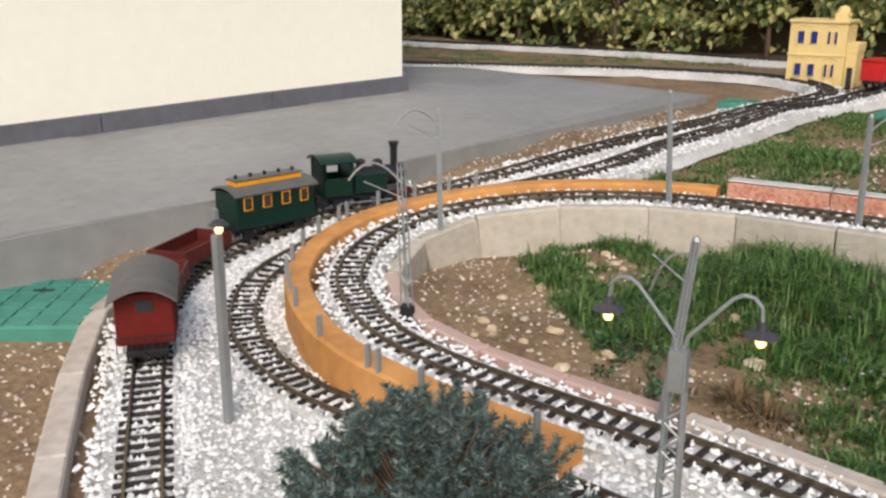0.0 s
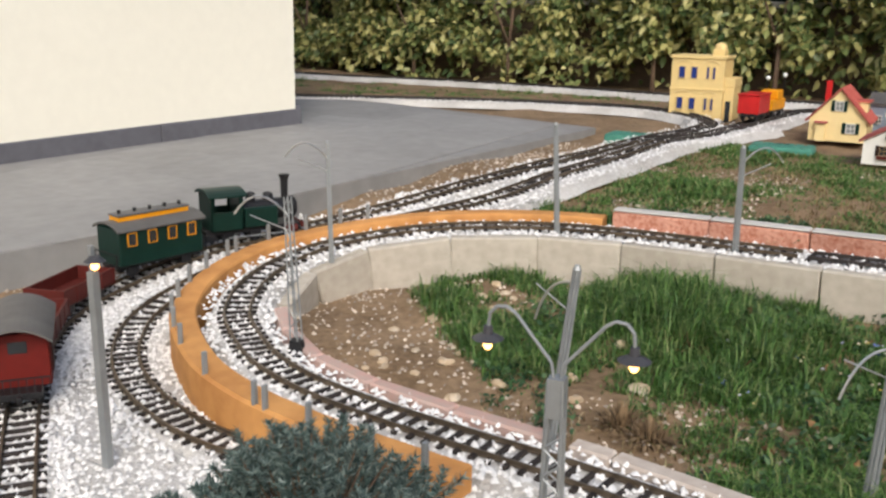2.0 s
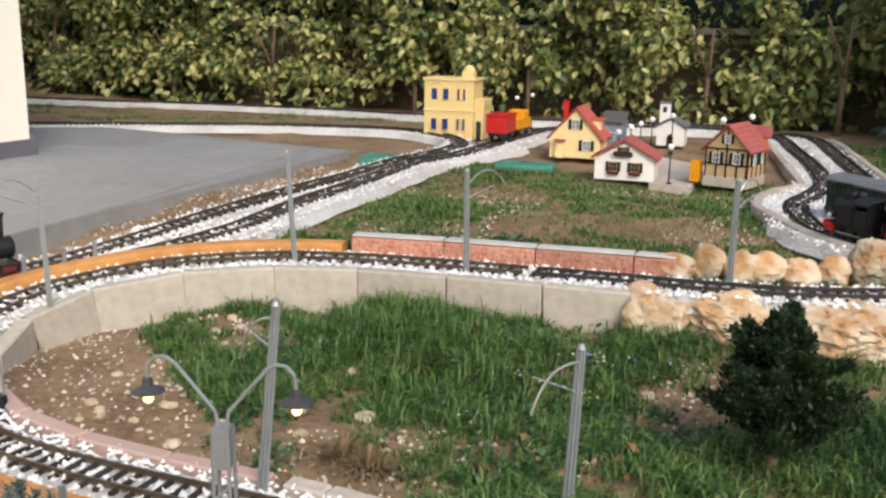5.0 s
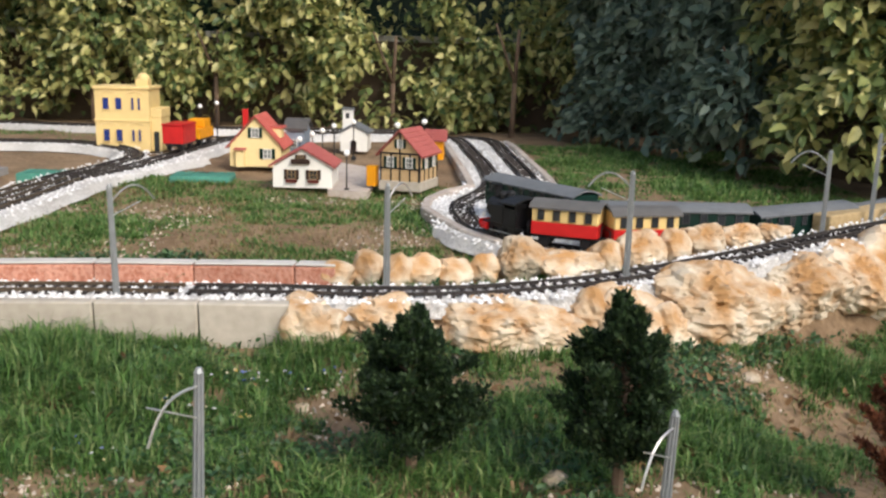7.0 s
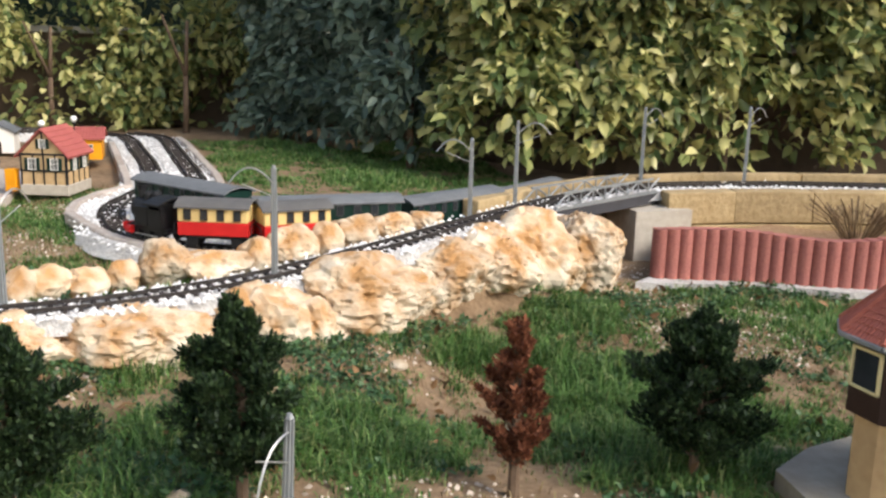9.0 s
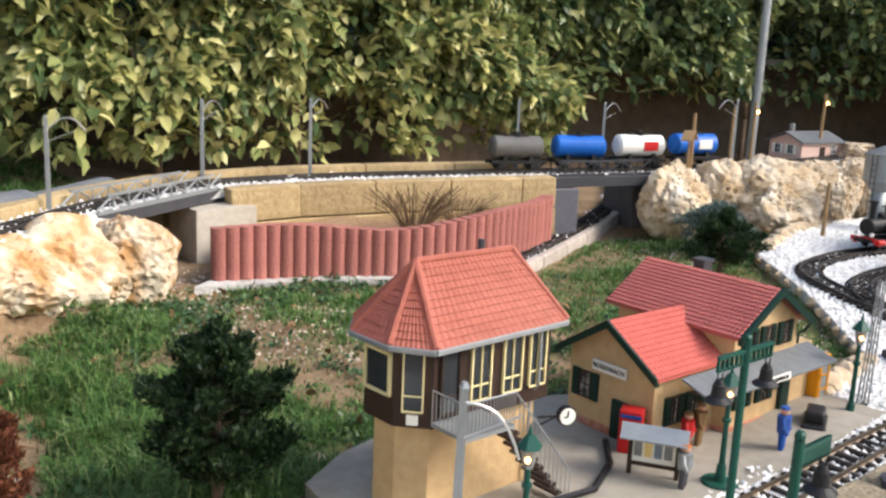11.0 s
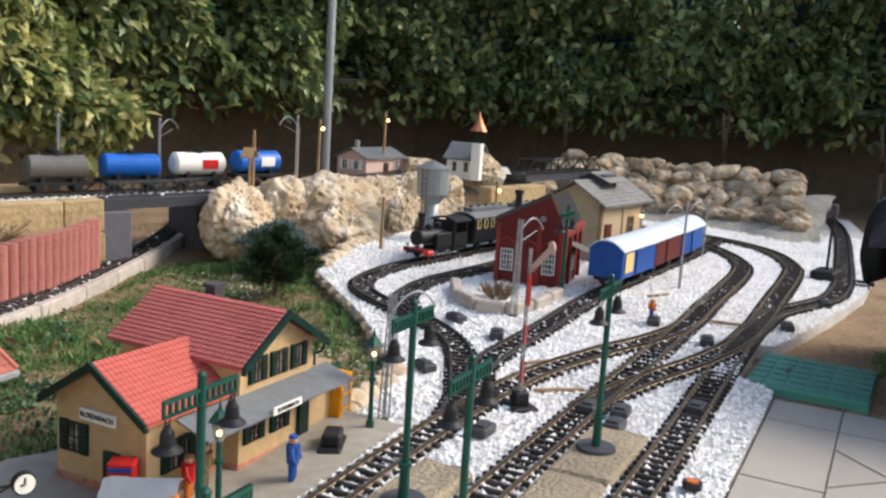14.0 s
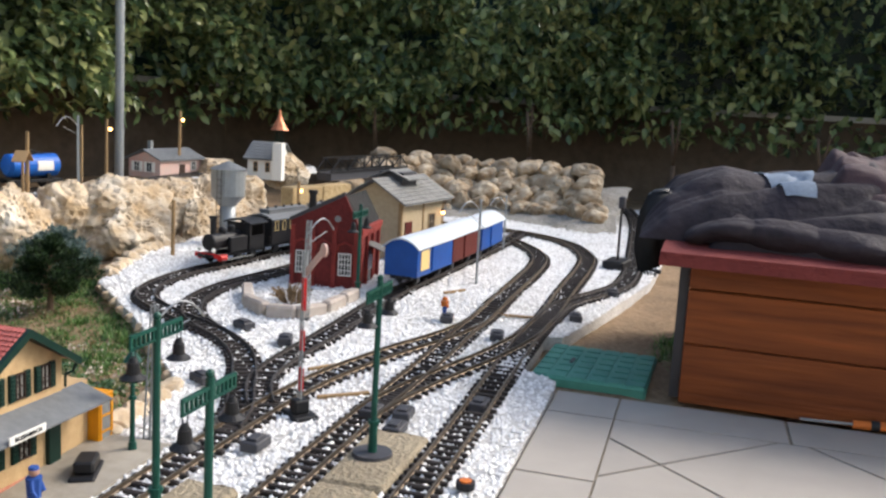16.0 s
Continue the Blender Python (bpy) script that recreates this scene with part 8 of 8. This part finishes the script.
for p in ((3.60, 2.17, .2, .23, False), (3.74, 2.17, .2, .25, True), (4.03, 2.05, .24, .25, True), (3.20, 2.06, .2, .22, False), (3.30, 1.62, .06, .18, False), (3.98, 1.52, .06, .2, True)):
    telegraph(*p)
t = thing("wayside_shelter", pose(3.17, 2.05, .225, 0, 0, 20), "tiny wooden shrine roof on a post", "shelter")
bm = bmesh.new()
slab(bm, (-.035, -.02, .11), (0, -.02, .14), (0, .02, .14), (-.035, .02, .11), .003)
slab(bm, (0, -.02, .14), (.035, -.02, .11), (.035, .02, .11), (0, .02, .14), .003)
part("roof", bm, M["timber"], t)
bpart("post", M["timber"], t, (-.003, .003, -.003, .003, -.02, .135))


def globe_lamp(x, y, z, h):
    t = thing("globe_lamp", pose(x, y, z), "black village lamp post with a white globe", "street lamp", "globe lamps of the village")
    bm = bmesh.new()
    cyl(bm, (0, 0, -.01), (0, 0, .006), .01, .008, 10)
    cyl(bm, (0, 0, 0), (0, 0, h), .0025, .002, 7)
    part("post", bm, M["black"], t)
    bm = bmesh.new()
    ball(bm, (0, 0, h + .008), .0105, 12)
    part("globe", bm, M["globe"], t, smooth=True)


for p in ((-.36, 3.6, .14, .10), (-.33, 3.65, .14, .11), (-.39, 3.5, .14, .09), (-.30, 3.75, .14, .12), (-.22, 3.72, .15, .13), (-.16, 3.06, .125, .11), (-.02, 3.32, .145, .16), (.07, 3.38, .145, .17), (-1.0, 4.35, .14, .14), (-.95, 4.45, .14, .15)):
    globe_lamp(*p)


# ---- shrubs ----
def conifer(x, y, z, h, wide, n, material, label, seed, lobes=9, size=(.005, .012)):
    """A clipped dwarf conifer: a stem with limbs, and sprays of small scales in uneven lobes."""
    t = thing("dwarf_conifer", pose(x, y, z), label, "conifer")
    r = random.Random(seed)
    bm = bmesh.new()
    cyl(bm, (0, 0, -.02), (0, 0, h * .8), .009, .003, 7)
    limbs = []
    for k in range(lobes * 3):
        u = (k + r.random()) / (lobes * 3)
        a = k * 2.4 + r.uniform(-.5, .5)
        reach = wide * (1.25 * math.sin(math.pi * min(1, .24 + .68 * u)) ** 1.3) * r.uniform(.55, 1.15)
        root = Vector((0, 0, h * (.10 + .70 * u)))
        tip = root + Vector((math.cos(a) * reach, math.sin(a) * reach, h * r.uniform(.10, .24)))
        limbs.append((root, tip, r.uniform(.16, .27) * wide * (1.25 - .6 * u)))
        tube(bm, [root, root.lerp(tip, .6)], .0022, 5)
    limbs.append((Vector((0, 0, h * .75)), Vector((r.uniform(-.01, .01), 0, h)), wide * .2))
    part("trunk", bm, M["bark"], t)
    p, o = [], []
    for _ in range(n):
        root, tip, fat = r.choice(limbs)
        u = r.uniform(.35, 1.0)
        d = Vector((r.gauss(0, 1), r.gauss(0, 1), r.gauss(0, .7))).normalized()
        q = root.lerp(tip, u) + d * fat * r.uniform(.4, 1.0) * (1.25 - .75 * abs(u - .62) * 2)
        p.append((q.x, q.y, max(.01, q.z)))
        g = (tip - root).normalized() * .9 + d * .6
        o.append((g.x, g.y, g.z + .5))
    crown = leaves("crown", p, o, size, .24, material, "", "", -.4)
    for key in list(crown.keys()):
        del crown[key]
    crown.parent = t
    return t


conifer(.16, 1.30, .02, .22, .078, 24000, M["conifer"], "bushy dark green dwarf conifer on the lawn", 3, 18)
conifer(.43, 1.245, .03, .255, .064, 22000, M["conifer"], "slim dark green dwarf conifer on the lawn", 5, 18)
conifer(1.06, 1.24, -.01, .245, .082, 24000, M["conifer"], "broad dark green dwarf conifer on the lawn", 8, 18)
conifer(.79, 1.25, 0, .235, .04, 6000, M["rust"], "withered rust-brown dwarf conifer on the lawn", 9, 12, (.006, .013))
conifer(2.75, 1.62, .02, .17, .10, 14000, M["conifer"], "spreading dark conifer behind the station", 12, 10)
conifer(3.02, 1.82, .03, .13, .12, 12000, M["spruce"], "low blue-green juniper below the rocks", 14, 9)


def spruce(x, y, z):
    """A low cushion of blue spruce shoots."""
    t = thing("blue_spruce", pose(x, y, z), "low cushion of blue-grey spruce beside the track", "shrub")
    r = random.Random(21)
    bm = bmesh.new()
    p, o = [], []
    for k in range(560):
        a, e = r.uniform(0, 6.283), math.asin(r.uniform(.08, 1.0))
        d = Vector((math.cos(a) * math.cos(e), math.sin(a) * math.cos(e), math.sin(e)))
        lump = 1 + .22 * noise.noise(d * 2.4) + .10 * noise.noise(d * 6)
        L = (.165 if e < .9 else .150) * r.uniform(.80, 1.04) * lump
        d = (d + Vector((r.gauss(0, .22), r.gauss(0, .22), .25))).normalized()
        tip = Vector((math.cos(a) * math.cos(e), math.sin(a) * math.cos(e), math.sin(e))) * L
        start = tip - d * r.uniform(.030, .05)
        cyl(bm, start * .3, tip - d * .004, .0016, .001, 4)
        side = d.orthogonal().normalized()
        for n in range(120):
            u = r.uniform(0, 1)
            w = Matrix.Rotation(r.uniform(0, 6.283), 3, d) @ side
            p.append(start.lerp(tip, u))
            o.append((d * .75 + w).normalized())
    part("stem", bm, M["bark"], t)
    P, O = np.array(p), np.array(o)
    n = len(P)
    L = rng.uniform(.008, .0125, n)[:, None]
    s = np.cross(O, rng.normal(0, 1, (n, 3)))
    s /= np.linalg.norm(s, axis=1)[:, None]
    v = np.stack([P - s * .0013, P + s * .0013, P + O * L], 1).reshape(-1, 3)
    f = np.arange(n * 3).reshape(-1, 3)
    ob = mesh_np("crown", v, f, M["spruce"])
    ob.parent = t


spruce(-.55, .665, -.02)


# ---- small things on the lawn ----
def tuft(x, y, h, n, lean, label, material, seed):
    """A withered tuft of thin blades in one clump."""
    r = random.Random(seed)
    bm = bmesh.new()
    for _ in range(n):
        a, q = r.uniform(0, 6.283), r.uniform(.1, lean)
        c, s = math.cos(a), math.sin(a)
        b = Vector((c * .02 * r.random(), s * .02 * r.random(), -.004))
        l = h * r.uniform(.5, 1.1)
        tip = b + Vector((c * l * q, s * l * q, l * max(.1, 1 - .6 * q)))
        m = (b + tip) / 2 + Vector((0, 0, l * .15))
        w = Vector((-s, c, 0)) * .0016
        va = [bm.verts.new(v) for v in (b - w, b + w, m + w, m - w, tip)]
        bm.faces.new((va[0], va[1], va[2], va[3]))
        bm.faces.new((va[3], va[2], va[4]))
    ob = finish("withered_tuft", bm, material)
    ob.matrix_world = pose(x, y, soil(x, y))
    tagged(ob, label, "tuft", "withered tufts on the lawn")


for k, (x, y, h) in enumerate(((-.41, 1.17, .045), (-.36, 1.15, .04), (-.41, 1.48, .04), (-.03, 1.40, .035), (.30, 1.24, .035), (.52, 1.18, .035), (1.02, 1.13, .04), (.62, 1.2, .03))):
    tuft(x, y, h, 190, 1.5, "withered brown tuft on the bare earth", M["twig"], k)


def field_stone(x, y, s, seed):
    bm = bmesh.new()
    bmesh.ops.create_icosphere(bm, subdivisions=2, radius=1.0)
    for v in bm.verts:
        v.co = Vector((v.co.x * s * 1.3, v.co.y * s, v.co.z * s * .7)) * (1 + .35 * noise.noise(v.co * 1.6 + Vector((seed, 0, 0))))
    ob = finish("field_stone", bm, M["whiterock"])
    ob.matrix_world = pose(x, y, soil(x, y) + s * .3, 0, 0, seed * 47)
    tagged(ob, "pale rounded stone lying on the earth", "stone", "stones on the lawn")


for k, (x, y, s) in enumerate(((-.427, 1.297, .015), (.355, 1.277, .016), (-.03, 1.53, .012), (.2, 1.5, .012), (-.55, 1.3, .013), (-.5, 1.22, .01), (.62, 1.4, .012), (.9, 1.55, .013), (1.25, 1.3, .014), (.1, 1.2, .01), (-.15, 1.25, .011), (-.6, 1.4, .012), (.5, 1.6, .013), (1.3, 1.7, .012), (-.52, 1.45, .014), (.75, 1.75, .015))):
    field_stone(x, y, s, k)
for k in range(26):
    a = _r.random()
    field_stone(-.62 - .35 * _r.random(), 1.12 + .5 * a, _r.uniform(.005, .011), k + 40)
